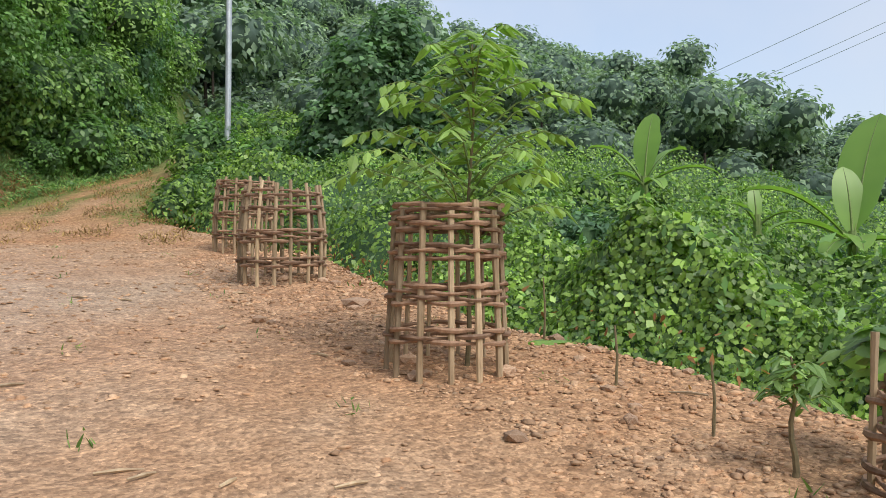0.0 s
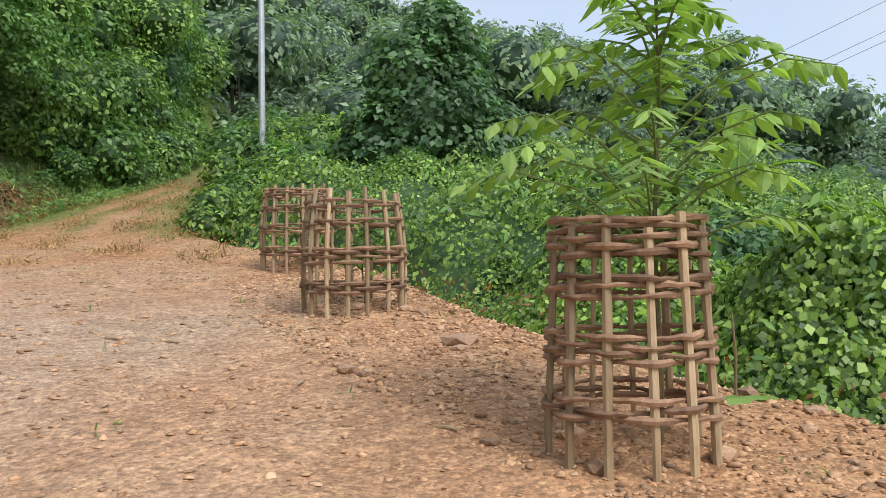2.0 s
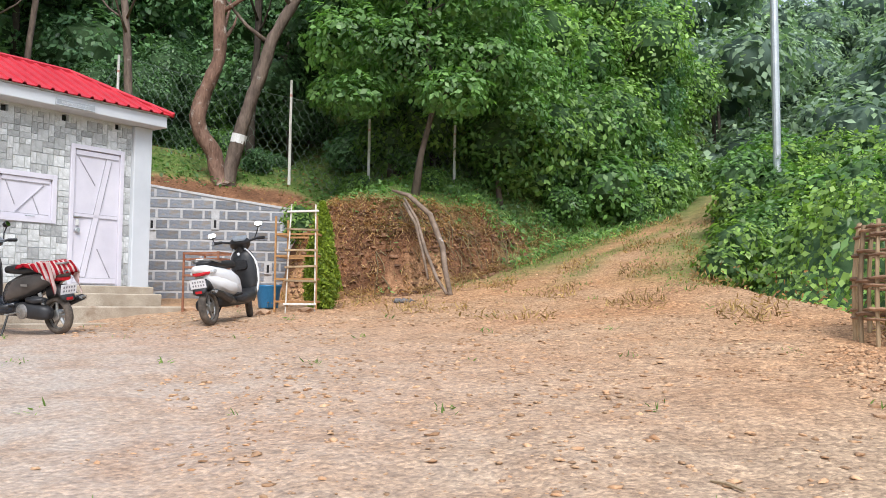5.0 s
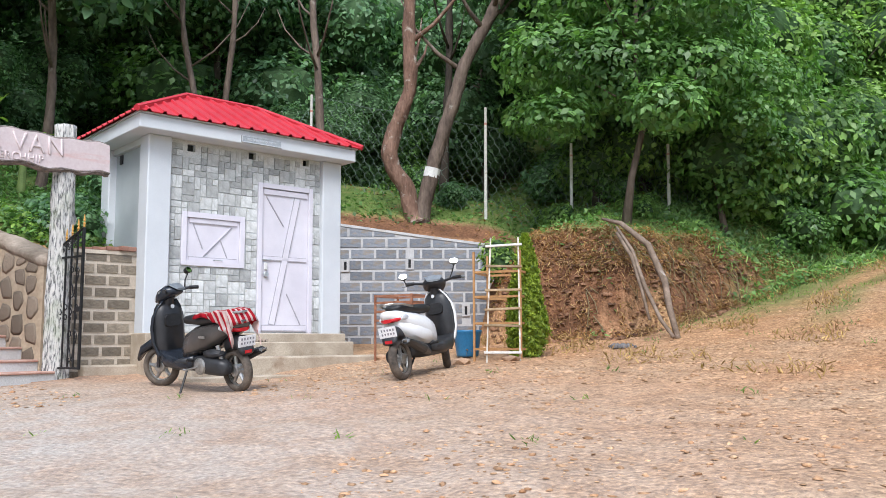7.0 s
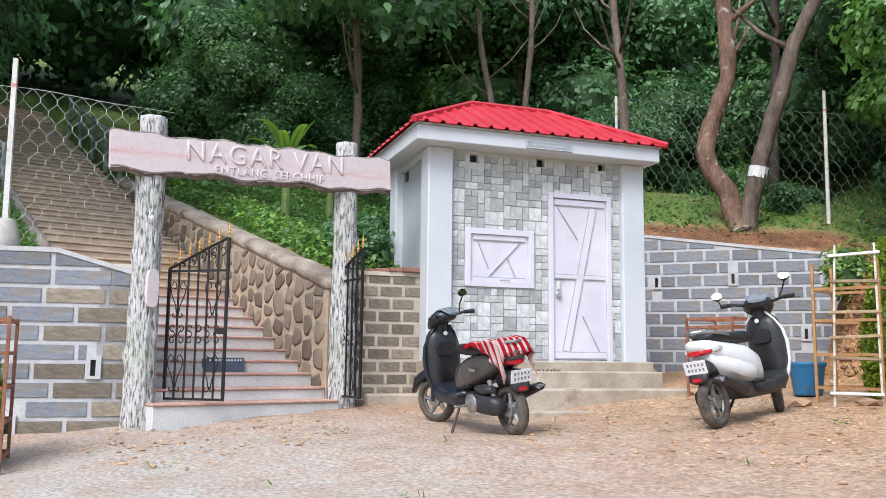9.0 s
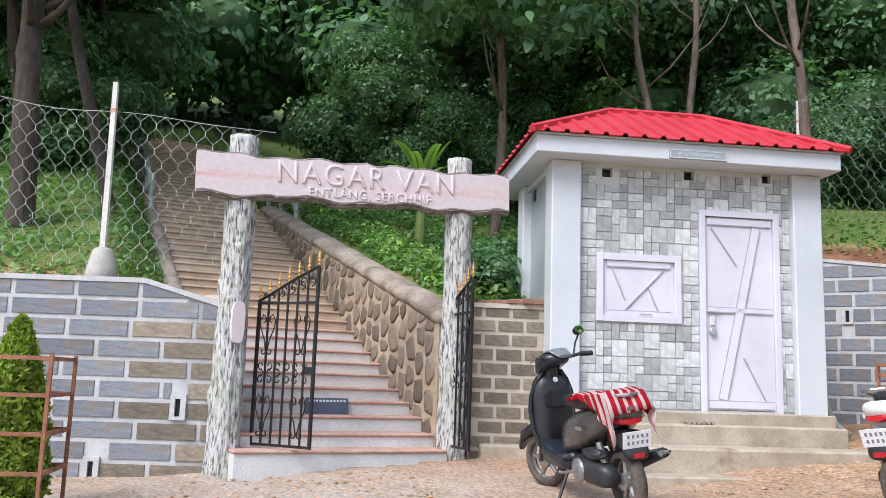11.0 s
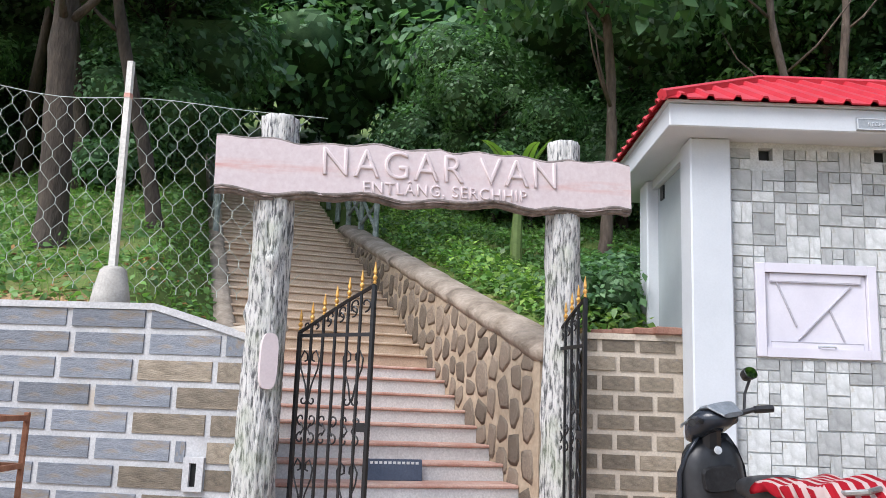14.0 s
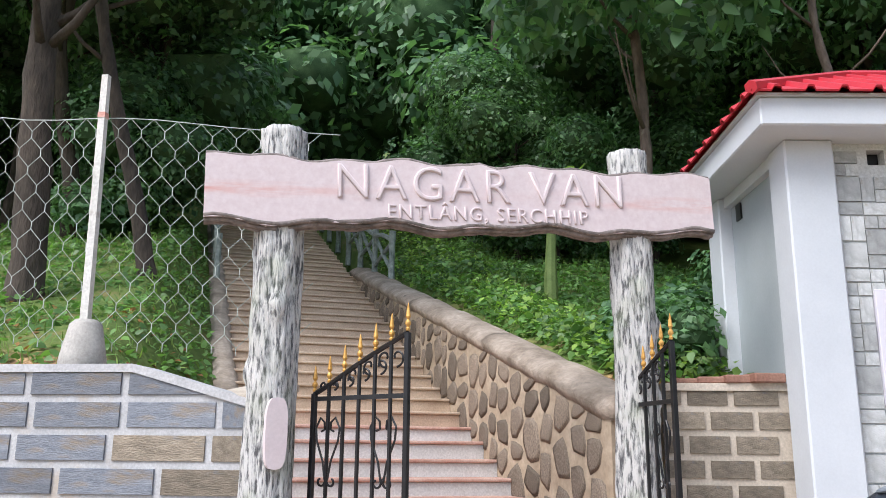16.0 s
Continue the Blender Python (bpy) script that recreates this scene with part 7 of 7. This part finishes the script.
def scooter(m, body, apron, inner, label, towel=False):
    s = thing("scooter", m, label, "scooter", "parked scooters")
    wheel(-0.66, 0, s, "rear_wheel")
    wheel(0.60, 0, s, "front_wheel")
    # tail body with its two flanks
    part("tail_body", loft([(-0.93, 0.735, 0.03, 0.02, 0.8), (-0.90, 0.725, 0.08, 0.045, 0.8), (-0.76, 0.695, 0.125, 0.075, 0.7), (-0.57, 0.645, 0.155, 0.105, 0.7), (-0.37, 0.59, 0.17, 0.135, 0.7), (-0.17, 0.525, 0.17, 0.155, 0.7), (0.0, 0.455, 0.15, 0.145, 0.7), (0.09, 0.40, 0.11, 0.10, 0.75)]), body, s, smooth=True)
    if not towel:
        part("flank_panel", loft([(-0.80, 0.63, 0.09, 0.05, 0.7), (-0.62, 0.56, 0.150, 0.11, 0.7), (-0.40, 0.50, 0.172, 0.14, 0.7), (-0.18, 0.45, 0.172, 0.13, 0.7), (0.0, 0.40, 0.14, 0.09, 0.7)]), body, s, smooth=True)
    part("floorboard", loft([(-0.05, 0.30, 0.16, 0.045, 0.5), (0.15, 0.285, 0.165, 0.04, 0.5), (0.38, 0.29, 0.16, 0.045, 0.5), (0.46, 0.32, 0.15, 0.05, 0.5)]), M_PLASTIC, s, smooth=True)
    part("side_skirt", loft([(-0.12, 0.30, 0.15, 0.07, 0.5), (0.1, 0.27, 0.165, 0.06, 0.5), (0.36, 0.29, 0.165, 0.075, 0.5), (0.47, 0.36, 0.15, 0.08, 0.5)]), apron if towel else M_PLASTIC, s, smooth=True)
    part("underbelly", loft([(-0.45, 0.30, 0.10, 0.09, 0.6), (-0.1, 0.26, 0.12, 0.07, 0.6), (0.3, 0.24, 0.11, 0.05, 0.6)]), M_PLASTIC, s, smooth=True)
    # front apron: swept shield
    bm = bmesh.new()
    rows = []
    for z, x, w, bow in ((0.27, 0.44, 0.13, 0.03), (0.36, 0.49, 0.165, 0.05), (0.48, 0.515, 0.19, 0.07), (0.62, 0.515, 0.198, 0.085), (0.74, 0.495, 0.185, 0.09), (0.84, 0.465, 0.14, 0.08), (0.92, 0.44, 0.08, 0.05)):
        rows.append([(x + bow * (1 - (k / 5) ** 2), w * k / 5, z) for k in range(-5, 6)])
    fr = [[bm.verts.new(p) for p in r] for r in rows]
    bk = [[bm.verts.new((p[0] - 0.035, p[1] * 0.96, p[2])) for p in r] for r in rows]
    for g in (fr, bk):
        for a, b in zip(g, g[1:]):
            for k in range(10):
                bm.faces.new((a[k], a[k + 1], b[k + 1], b[k]))
    for a, b in zip(range(6), range(1, 7)):
        for k in (0, 10):
            bm.faces.new((fr[a][k], fr[b][k], bk[b][k], bk[a][k]))
    for r in (0, 6):
        for k in range(10):
            bm.faces.new((fr[r][k], fr[r][k + 1], bk[r][k + 1], bk[r][k]))
    bmesh.ops.recalc_face_normals(bm, faces=bm.faces)
    part("front_apron", bm, apron, s, smooth=True)
    part("inner_shield", loft([(0.40, 0.59, 0.115, 0.25, 0.6), (0.44, 0.61, 0.16, 0.29, 0.6), (0.485, 0.61, 0.175, 0.29, 0.6)]), inner, s, "black inner leg shield", smooth=True)
    part("glove_pocket", loft([(0.375, 0.70, 0.09, 0.06, 0.5), (0.41, 0.70, 0.10, 0.07, 0.5)]), M_SEAT, s)
    fb = loft([(0.45, 0.40, 0.05, 0.03, 0.7), (0.52, 0.47, 0.075, 0.05, 0.7), (0.66, 0.475, 0.08, 0.05, 0.7), (0.80, 0.40, 0.07, 0.05, 0.7), (0.86, 0.31, 0.04, 0.03, 0.8)])
    part("front_fender", fb, apron, s, smooth=True)
    for y in (-0.075, 0.075):
        part("fork", tubes([(0.59, y, 0.215), (0.555, y, 0.42)], 0.018, 7), M_PLASTIC, s)
    # headset
    part("headset", loft([(0.30, 1.00, 0.05, 0.03, 0.8), (0.36, 1.005, 0.12, 0.055, 0.8), (0.44, 0.985, 0.135, 0.08, 0.8), (0.52, 0.95, 0.11, 0.075, 0.8), (0.57, 0.92, 0.06, 0.04, 0.8)]), apron if towel else M_PLASTIC, s, smooth=True)
    part("steering_neck", tubes([(0.46, 0, 0.86), (0.43, 0, 0.96)], [0.06, 0.055], 10), M_PLASTIC, s)
    part("instrument", loft([(0.285, 1.02, 0.075, 0.012, 0.8), (0.36, 1.068, 0.105, 0.016, 0.8), (0.43, 1.06, 0.085, 0.012, 0.8)]), M_DASH, s, "grey instrument glass")
    part("headlight", loft([(0.53, 0.945, 0.085, 0.055, 0.8), (0.58, 0.925, 0.06, 0.04, 0.8), (0.59, 0.92, 0.03, 0.02, 0.8)]), M_CLEAR, s, "clear headlamp lens")
    for y in (-1, 1):
        part("handlebar", tubes([(0.40, y * 0.11, 1.0), (0.34, y * 0.22, 1.02), (0.285, y * 0.315, 1.015)], [0.016, 0.014, 0.014], 7), M_PLASTIC, s)
        part("grip", tubes([(0.335, y * 0.23, 1.02), (0.285, y * 0.315, 1.016)], 0.020, 8), M_SEAT, s)
        part("brake_lever", tubes([(0.39, y * 0.22, 1.015), (0.36, y * 0.30, 1.005), (0.315, y * 0.36, 1.0)], 0.007, 5), M_ALLOY, s)
        part("indicator", loft([(-0.80, 0.70, 0.01, 0.015, 0.8), (-0.74, 0.705, 0.02, 0.03, 0.8), (-0.62, 0.70, 0.012, 0.022, 0.8)]), M_CLEAR, s, "clear indicator lens").location = (0, y * 0.128, -0.015)
        part("pillion_rail", tubes([(-0.45, y * 0.13, 0.79), (-0.70, y * 0.125, 0.82), (-0.86, y * 0.07, 0.835), (-0.90, 0, 0.835)], 0.012, 7), M_ALLOY, s)
        part("foot_peg", tubes([(-0.18, y * 0.14, 0.32), (-0.18, y * 0.24, 0.33)], 0.016, 6), M_SEAT, s)
        if towel and y > 0:
            continue
        mx, mz = (0.265, 1.205) if y < 0 else (0.34, 1.115)
        mr = part("mirror_stalk", tubes([(0.37, y * 0.19, 1.02), (0.385, y * (mx - 0.03), mz - 0.10), (0.365, y * mx, mz - 0.03)], 0.0075, 6), M_SEAT, s)
        tilt = pose(0.365, y * mx, mz, 0, 24, 0)
        for nm, mt, rings in (("mirror_shell", M_SEAT, ((0.03, 0.035, 0.028), (0.012, 0.046, 0.032), (-0.015, 0.050, 0.035))), ("mirror_glass", M_MIRROR, ((-0.0155, 0.045, 0.031), (-0.019, 0.045, 0.031)))):
            bm = loft([(q, 0, w, hh, 0.85) for q, w, hh in rings])
            bmesh.ops.transform(bm, matrix=tilt, verts=bm.verts)
            part(nm, bm, mt, mr)
    part("seat", loft([(0.10, 0.70, 0.05, 0.025, 0.7), (0.04, 0.715, 0.10, 0.045, 0.7), (-0.12, 0.735, 0.135, 0.055, 0.7), (-0.30, 0.745, 0.14, 0.055, 0.7), (-0.50, 0.775, 0.13, 0.05, 0.7), (-0.66, 0.79, 0.115, 0.045, 0.7), (-0.74, 0.785, 0.06, 0.025, 0.8)]), M_SEAT, s, smooth=True)
    part("tail_lamp", loft([(-0.905, 0.665, 0.05, 0.018, 0.8), (-0.875, 0.672, 0.085, 0.03, 0.8), (-0.80, 0.675, 0.115, 0.032, 0.8)]), M_TAIL, s, "red tail lamp")
    part("rear_fender", loft([(-0.95, 0.40, 0.05, 0.02, 0.8), (-0.93, 0.47, 0.085, 0.05, 0.7), (-0.84, 0.55, 0.09, 0.06, 0.7), (-0.62, 0.52, 0.08, 0.08, 0.7)]), M_PLASTIC, s, smooth=True)
    plate = part("number_plate", box(bmesh.new(), -0.006, 0.0, -0.10, 0.10, -0.055, 0.055, pose(-0.945, 0, 0.555, 0, -14, 0), 0.002), M_PLATE, s, "white number plate")
    bars = bmesh.new()
    for r in (0, 1):
        for k in range(5):
            box(bars, -0.0085, -0.0065, -0.078 + k * 0.033, -0.062 + k * 0.033, 0.012 - r * 0.042, 0.034 - r * 0.042, pose(-0.945, 0, 0.555, 0, -14, 0))
    part("plate_characters", bars, M_INK, plate)
    part("reflector", box(bmesh.new(), -0.006, 0.0, -0.04, 0.04, -0.015, 0.015, pose(-0.955, 0, 0.455, 0, -14, 0)), M_TAIL, s, "red reflector")
    # engine, exhaust, stand
    part("engine", loft([(-0.72, 0.25, 0.05, 0.06, 0.7), (-0.6, 0.26, 0.075, 0.085, 0.7), (-0.40, 0.27, 0.085, 0.09, 0.7), (-0.22, 0.28, 0.07, 0.08, 0.7), (-0.12, 0.29, 0.04, 0.05, 0.7)]), M_PLASTIC, s, smooth=True).location = (0, 0.11, 0)
    part("crank_cover", lathe(bmesh.new(), [(0.085, 0), (0.08, 0.02), (0.05, 0.03), (0.01, 0.032)], 16, pose(-0.33, 0.19, 0.27, -90, 0, 0)), M_ALLOY, s)
    part("air_box", loft([(-0.66, 0.42, 0.03, 0.05, 0.6), (-0.5, 0.42, 0.045, 0.07, 0.6), (-0.36, 0.41, 0.03, 0.05, 0.6)]), M_PLASTIC, s, smooth=True).location = (0, 0.14, 0)
    part("kick_start", tubes([(-0.33, 0.22, 0.27), (-0.15, 0.235, 0.235), (-0.12, 0.25, 0.24)], 0.010, 6), M_ALLOY, s)
    part("shock_absorber", tubes([(-0.62, 0.10, 0.26), (-0.56, 0.12, 0.52)], 0.024, 8), M_ALLOY, s)
    ex = part("exhaust", tubes([(-0.25, -0.14, 0.24), (-0.45, -0.17, 0.29), (-0.92, -0.185, 0.42)], [0.03, 0.06, 0.06], 12), M_PLASTIC, s)
    part("exhaust_tip", tubes([(-0.92, -0.185, 0.42), (-0.96, -0.185, 0.43)], [0.045, 0.03], 12), M_ALLOY, ex)
    part("side_stand", tubes([(-0.02, 0.13, 0.24), (-0.06, 0.27, 0.0)], [0.012, 0.012], 6), M_SEAT, s)
    part("badge", box(bmesh.new(), -0.05, 0.05, 0.0, 0.004, -0.012, 0.012, pose(-0.38, 0.186, 0.60, 0, 4, 1)), M_ALLOY, s, "small plain badge")
    part("front_badge", lathe(bmesh.new(), [(0.022, 0), (0.02, 0.006), (0.005, 0.008)], 12, pose(0.375, 0.0, 0.845, 0, -80, 0)), M_CLEAR, s, "small round badge")
    if towel:
        cl = thing("towel", m, "red towel with pale stripes draped over the scooter seat", "towel")
        M_TOWEL, nt, b = shader("striped_towel", 0.95, 0, 0.1)
        wv = tex(nt, "Wave", 5.5)
        wv.bands_direction = "Y"
        wv.inputs["Distortion"].default_value = 0.6
        nt.links.new(ramp(nt, wv.outputs[0], [(0.60, (0.50, 0.02, 0.035)), (0.70, (0.75, 0.60, 0.58))]), b.inputs["Base Color"])
        nz = tex(nt, "Noise", 120)
        bump(nt, b, nz.outputs[0], 0.5, 0.004)
        bm = bmesh.new()
        rows = []
        nu, nv = 22, 26
        for i in range(nu + 1):
            u = i / nu
            x = -0.28 - 0.66 * u
            row = []
            for j in range(nv + 1):
                w = (j / nv - 0.5) * 2
                half = 0.155 - 0.03 * u
                span = w * (0.20 + 0.13 * u - 0.04 * math.sin(u * 5))
                zt = float(np.interp(-x, [0.14, 0.30, 0.50, 0.66, 0.82, 0.90, 0.94], [0.806, 0.816, 0.842, 0.862, 0.862, 0.80, 0.73]))
                y = span if abs(span) < half else math.copysign(half + 0.012 * math.sin(x * 40 + j), span)
                over = max(0.0, abs(span) - half)
                z = zt - over + 0.008 * math.sin(x * 23 + w * 5)
                row.append(bm.verts.new((x + 0.03 * w, y + 0.018 * math.copysign(1, span) * (over > 0), z)))
            rows.append(row)
        for a, c in zip(rows, rows[1:]):
            for j in range(nv):
                bm.faces.new((a[j], a[j + 1], c[j + 1], c[j]))
        bmesh.ops.solidify(bm, geom=bm.faces[:], thickness=0.006)
        tuck(part("cloth", bm, M_TOWEL, cl, smooth=True))
    # bars, lamp and front wheel turned to the left on the steering head
    turned = Matrix.Translation((0.47, 0, 0)) @ pose(0, 0, 0, 0, 0, 24) @ Matrix.Translation((-0.47, 0, 0))
    for ob in s.children_recursive:
        if ob.name.startswith(("headset", "instrument", "headlight", "handlebar", "grip", "brake_lever", "mirror", "front_fender", "fork")) or ob.name.startswith("front_wheel") or (ob.parent and ob.parent.name.startswith("front_wheel")):
            ob.data.transform(turned)
    for ob in s.children_recursive:
        if not ob.name.startswith(("rear_wheel", "tyre", "rim", "spokes", "front_wheel")):
            tuck(ob)
    return s


def park(rear, front, lean, body, apron, inner, label, towel=False):
    r, f = Vector(rear), Vector(front)
    d = (f - r).normalized()
    mid = r + d * 0.62
    zr, zf = land1(*(r)), land1(*(r + d * 1.24))
    yaw = math.degrees(math.atan2(d.y, d.x))
    pitch = -math.degrees(math.atan2(zf - zr, 1.24))
    return scooter(pose(mid.x, mid.y, (zr + zf) / 2 - 0.005, 0, 0, yaw) @ pose(0, 0, 0, lean, pitch, 0), body, apron, inner, label, towel)


park((-10.75, 8.05), (-12.02, 7.72), -8, M_GREYPAINT, M_BLUEBLACK, M_PLASTIC, "dark grey and black scooter parked on its side stand", True)
park((-10.22, 9.66), (-10.92, 10.85), -8, M_WHITEPAINT, M_WHITEPAINT, M_PLASTIC, "white scooter with black seat parked on its side stand")


# ---- loose stones on the yard ----
def gravel():
    ico = np.array([(0, 0, 1), (0.89, 0, 0.45), (0.28, 0.85, 0.45), (-0.72, 0.53, 0.45), (-0.72, -0.53, 0.45), (0.28, -0.85, 0.45), (0.9, 0.3, -0.3), (-0.1, 0.95, -0.3), (-0.95, 0.1, -0.3), (-0.1, -0.95, -0.3)])
    tri = np.array([(0, 1, 2), (0, 2, 3), (0, 3, 4), (0, 4, 5), (0, 5, 1), (1, 6, 2), (2, 7, 3), (3, 8, 4), (4, 9, 5), (5, 9, 1), (2, 6, 7), (3, 7, 8), (4, 8, 9), (1, 9, 6)])
    for name, n, lo, hi, box_, keep, label in (
        ("gravel", 36000, 0.005, 0.026, (-13, 3.5, 1.5, 17), lambda e, h, x, y: (e < 0.3) & (h < 0) & (np.sin(x * 0.9 + y * 0.5) * np.sin(y * 1.1 - x * 0.4) > np.where((x < -5.5) & (y > 3.5) & (y < 9.0), 0.25, -0.75)), "loose orange-brown gravel and grit strewn over the yard"),
        ("bank_clods", 14000, 0.012, 0.06, (-13.6, -10.9, 13.2, 18.5), lambda e, h, x, y: (h > -0.22) & (h < 0.5), "crumbling clods of red-brown soil on the cut bank"),
        ("rubble_berm", 26000, 0.006, 0.027, (-3.5, 4, 2.5, 12), lambda e, h, x, y: (e > -1.6) & (e < 0.25), "broken reddish stones and clods along the yard's edge")):
        px, py = scatter(n, *box_, lambda a, b: keep(signed(a, b, EDGE), -signed(a, b, FOOT), a, b))
        k = len(px)
        size = lo + (hi - lo) * RNG.random(k) ** (4.0 if name == "gravel" else 3.0)
        jit = ico[None] * (1 + 0.85 * (RNG.random((k, 10, 1)) - 0.5))
        sc = size[:, None, None] * np.stack([1 + 0.6 * RNG.random(k), 0.7 + 0.5 * RNG.random(k), (0.25 if name == "gravel" else 0.45) + 0.4 * RNG.random(k)], 1)[:, None, :]
        a = RNG.random(k) * 6.283
        c, s = np.cos(a)[:, None], np.sin(a)[:, None]
        v = jit * sc
        v = np.stack([v[..., 0] * c - v[..., 1] * s, v[..., 0] * s + v[..., 1] * c, v[..., 2]], -1)
        v += np.stack([px, py, land(px, py) + size * 0.12], 1)[:, None, :]
        f = (tri[None] + (np.arange(k) * 10)[:, None, None]).reshape(-1, 3)
        tagged(new(name, fast_mesh(name, v.reshape(-1, 3), f, M_CLOD if name == "bank_clods" else M_STONE)), label, "gravel", kind="stuff")
    kinds = []
    for q in range(6):
        bm = bmesh.new()
        bmesh.ops.create_icosphere(bm, subdivisions=1, radius=1.0)
        for vert in bm.verts:
            vert.co *= 1 + 0.35 * noise.noise(vert.co * 1.3 + Vector((q * 7, 0, 0)))
        me = bpy.data.meshes.new("stone")
        bm.to_mesh(me)
        bm.free()
        me.materials.append(M_ROCK)
        kinds.append(me)
    rng = random.Random(9)
    n = 0
    while n < 75:
        x, y = rng.uniform(-3, 3.4), rng.uniform(3.0, 11)
        e = float(signed(np.array([x]), np.array([y]), EDGE)[0])
        if not (-1.7 < e < 0.1):
            continue
        r = 0.025 + 0.05 * rng.random() ** 3
        st_ = thing("stone", pose(x, y, land1(x, y) + r * 0.2, 0, 0, rng.uniform(0, 360)), "broken reddish-brown stone lying on the loose soil", "stone", "stones on the berm")
        piece("rock", rng.choice(kinds), st_, Matrix.Diagonal((r * rng.uniform(1, 1.5), r, r * rng.uniform(0.45, 0.75), 1)))
        n += 1
    for x, y, r, lab in ((-9.2, 11.0, 0.06, "brick-red stone lying alone on the yard"), (-10.55, 11.35, 0.12, "pale flat stone at the foot of the cage"), (-11.25, 11.15, 0.13, "pale flat stone at the foot of the cage"), (-12.9, 11.0, 0.12, "pale flat stone at the foot of the cage"), (-0.55, 7.6, 0.13, "flat grey-brown rock on the yard's edge"), (-10.95, 3.95, 0.13, "pale stone beside the rusty cage")):
        st_ = thing("stone", pose(x, y, land1(x, y) + r * 0.15, 0, 0, x * 50), lab, "stone")
        piece("rock", kinds[int(abs(x * 10)) % 6], st_, Matrix.Diagonal((r * 1.3, r, r * 0.42, 1)))


gravel()
# sticks and chips
rng_ = random.Random(14)
for i in range(26):
    x, y = rng_.uniform(-3, 2), rng_.uniform(3.2, 9)
    if float(signed(np.array([x]), np.array([y]), EDGE)[0]) > 0:
        continue
    L, a = rng_.uniform(0.05, 0.22), rng_.uniform(0, 6.28)
    tw = thing("twig", pose(x, y, land1(x, y) + 0.008), "short dry bamboo chip lying on the dirt", "twig", "twigs on the yard")
    part("chip", tubes([(-L / 2 * math.cos(a), -L / 2 * math.sin(a), 0), (0.01, 0, 0.006), (L / 2 * math.cos(a), L / 2 * math.sin(a), 0)], [0.006, 0.009, 0.005], 5), M_BAMBOO, tw)


def yard_weeds():
    """Dry tufts on the road and sparse green sprigs on the yard."""
    for name, mat, n, area, keep, sz, up, label in (
        ("dry_grass", L_STRAW, 30000, (-13, -3, 11.5, 24), lambda e, h, x, y: (e < 0.2) & (h < 0.2) & (np.sin(x * 2.2 + y) * np.sin(y * 1.7 - x) + 0.35 * np.sin(x * 5 + y * 3) > 0.42 - 0.35 * smooth(-0.9, 0.0, np.maximum(e, h))), 0.075, 0.10, "dry reddish grass tufts along the road's verges"),
        ("green_sprigs", L_GRASS, 55000, (-12, 3, 3, 22), lambda e, h, x, y: (e < 0.2) & (h < 0.1) & (np.sin(x * 3.2 + 1) * np.sin(y * 2.9 + x) > 0.94 - 2.0 * smooth(13.5, 16.5, y) * np.maximum(smooth(-1.6, -0.3, np.maximum(e, h)), 0.75 * np.exp(-((h - e) / 0.6) ** 2))), 0.05, 0.03, "sparse green sprigs growing through the dirt")):
        px, py = scatter(n, *area, lambda a, b: keep(signed(a, b, EDGE), -signed(a, b, FOOT), a, b))
        z = land(px, py)
        v, f = leaf_cloud(np.stack([px, py, z + up * RNG.random(len(z)) ** 2], 1), RNG.normal(size=(len(z), 3)) + np.array([0, 0, 0.3]), sz * (0.5 + RNG.random(len(z))), droop=-0.5, aspect=0.2)
        tagged(new(name, fast_mesh(name, v, f, mat)), label, "weeds", kind="stuff")
    for x, y, s in ((-1.35, 3.9, 0.10), (0.95, 6.45, 0.32), (1.05, 6.55, 0.30)):
        lf = thing("fallen_leaf", pose(x, y, land1(x, y) + 0.012), "green leaf lying on the dirt", "leaf", "fallen leaves")
        v, f = leaf_blades([(Vector((0, 0, 0.005)), Vector((0.8, 0.5, 0.12)).normalized(), s)], random.Random(int(s * 100)), 0.4)
        mesh_object("blade", v, f, L_BANANA, lf)



def road_grass():
    """Long grass and creepers hanging over the bank where the road climbs."""
    for name, mat, n, sz, aspect, up, label in (
        ("hanging_grass", L_LIME, 60000, 0.16, 0.10, 0.25, "long light green grass hanging over the road bank"),
        ("creepers", L_BRIGHT, 50000, 0.09, 0.7, 0.22, "leafy creepers covering the road bank"),
        ("dead_grass", L_STRAW, 16000, 0.14, 0.08, 0.10, "dry straw-coloured grass along the road bank")):
        px, py = scatter(n, -19, -9.5, 17.2, 31, lambda a, b: (-signed(a, b, FOOT) > -0.35) & (-signed(a, b, FOOT) < 2.6))
        z = land(px, py)
        nrm = RNG.normal(size=(len(z), 3)) * 0.8 + np.array([0.7, -0.4, 0.5])
        v, f = leaf_cloud(np.stack([px, py, z + up * RNG.random(len(z)) ** 1.5], 1), nrm, sz * (0.5 + RNG.random(len(z))), droop=0.3, aspect=aspect, flat=True)
        tagged(new(name, fast_mesh(name, v, f, mat)), label, "grass", kind="stuff")


yard_weeds()
road_grass()
ash = thing("ash_pile", pose(-10.6, 13.3, land1(-10.6, 13.3)), "small heap of grey ash and burnt scraps below the bank", "ash")
ab = bmesh.new()
rr = random.Random(2)
for i in range(40):
    r = rr.uniform(0.012, 0.05)
    q = bmesh.ops.create_icosphere(ab, subdivisions=1, radius=r)
    bmesh.ops.translate(ab, verts=q["verts"], vec=(rr.gauss(0, 0.06), rr.gauss(0, 0.09), r * 0.3))
tagged(ash, kind="stuff")
part("ash", ab, surface("ash", (0.07, 0.065, 0.065), (0.22, 0.21, 0.21), 14, 0.9, 0.4, 0.005), ash)
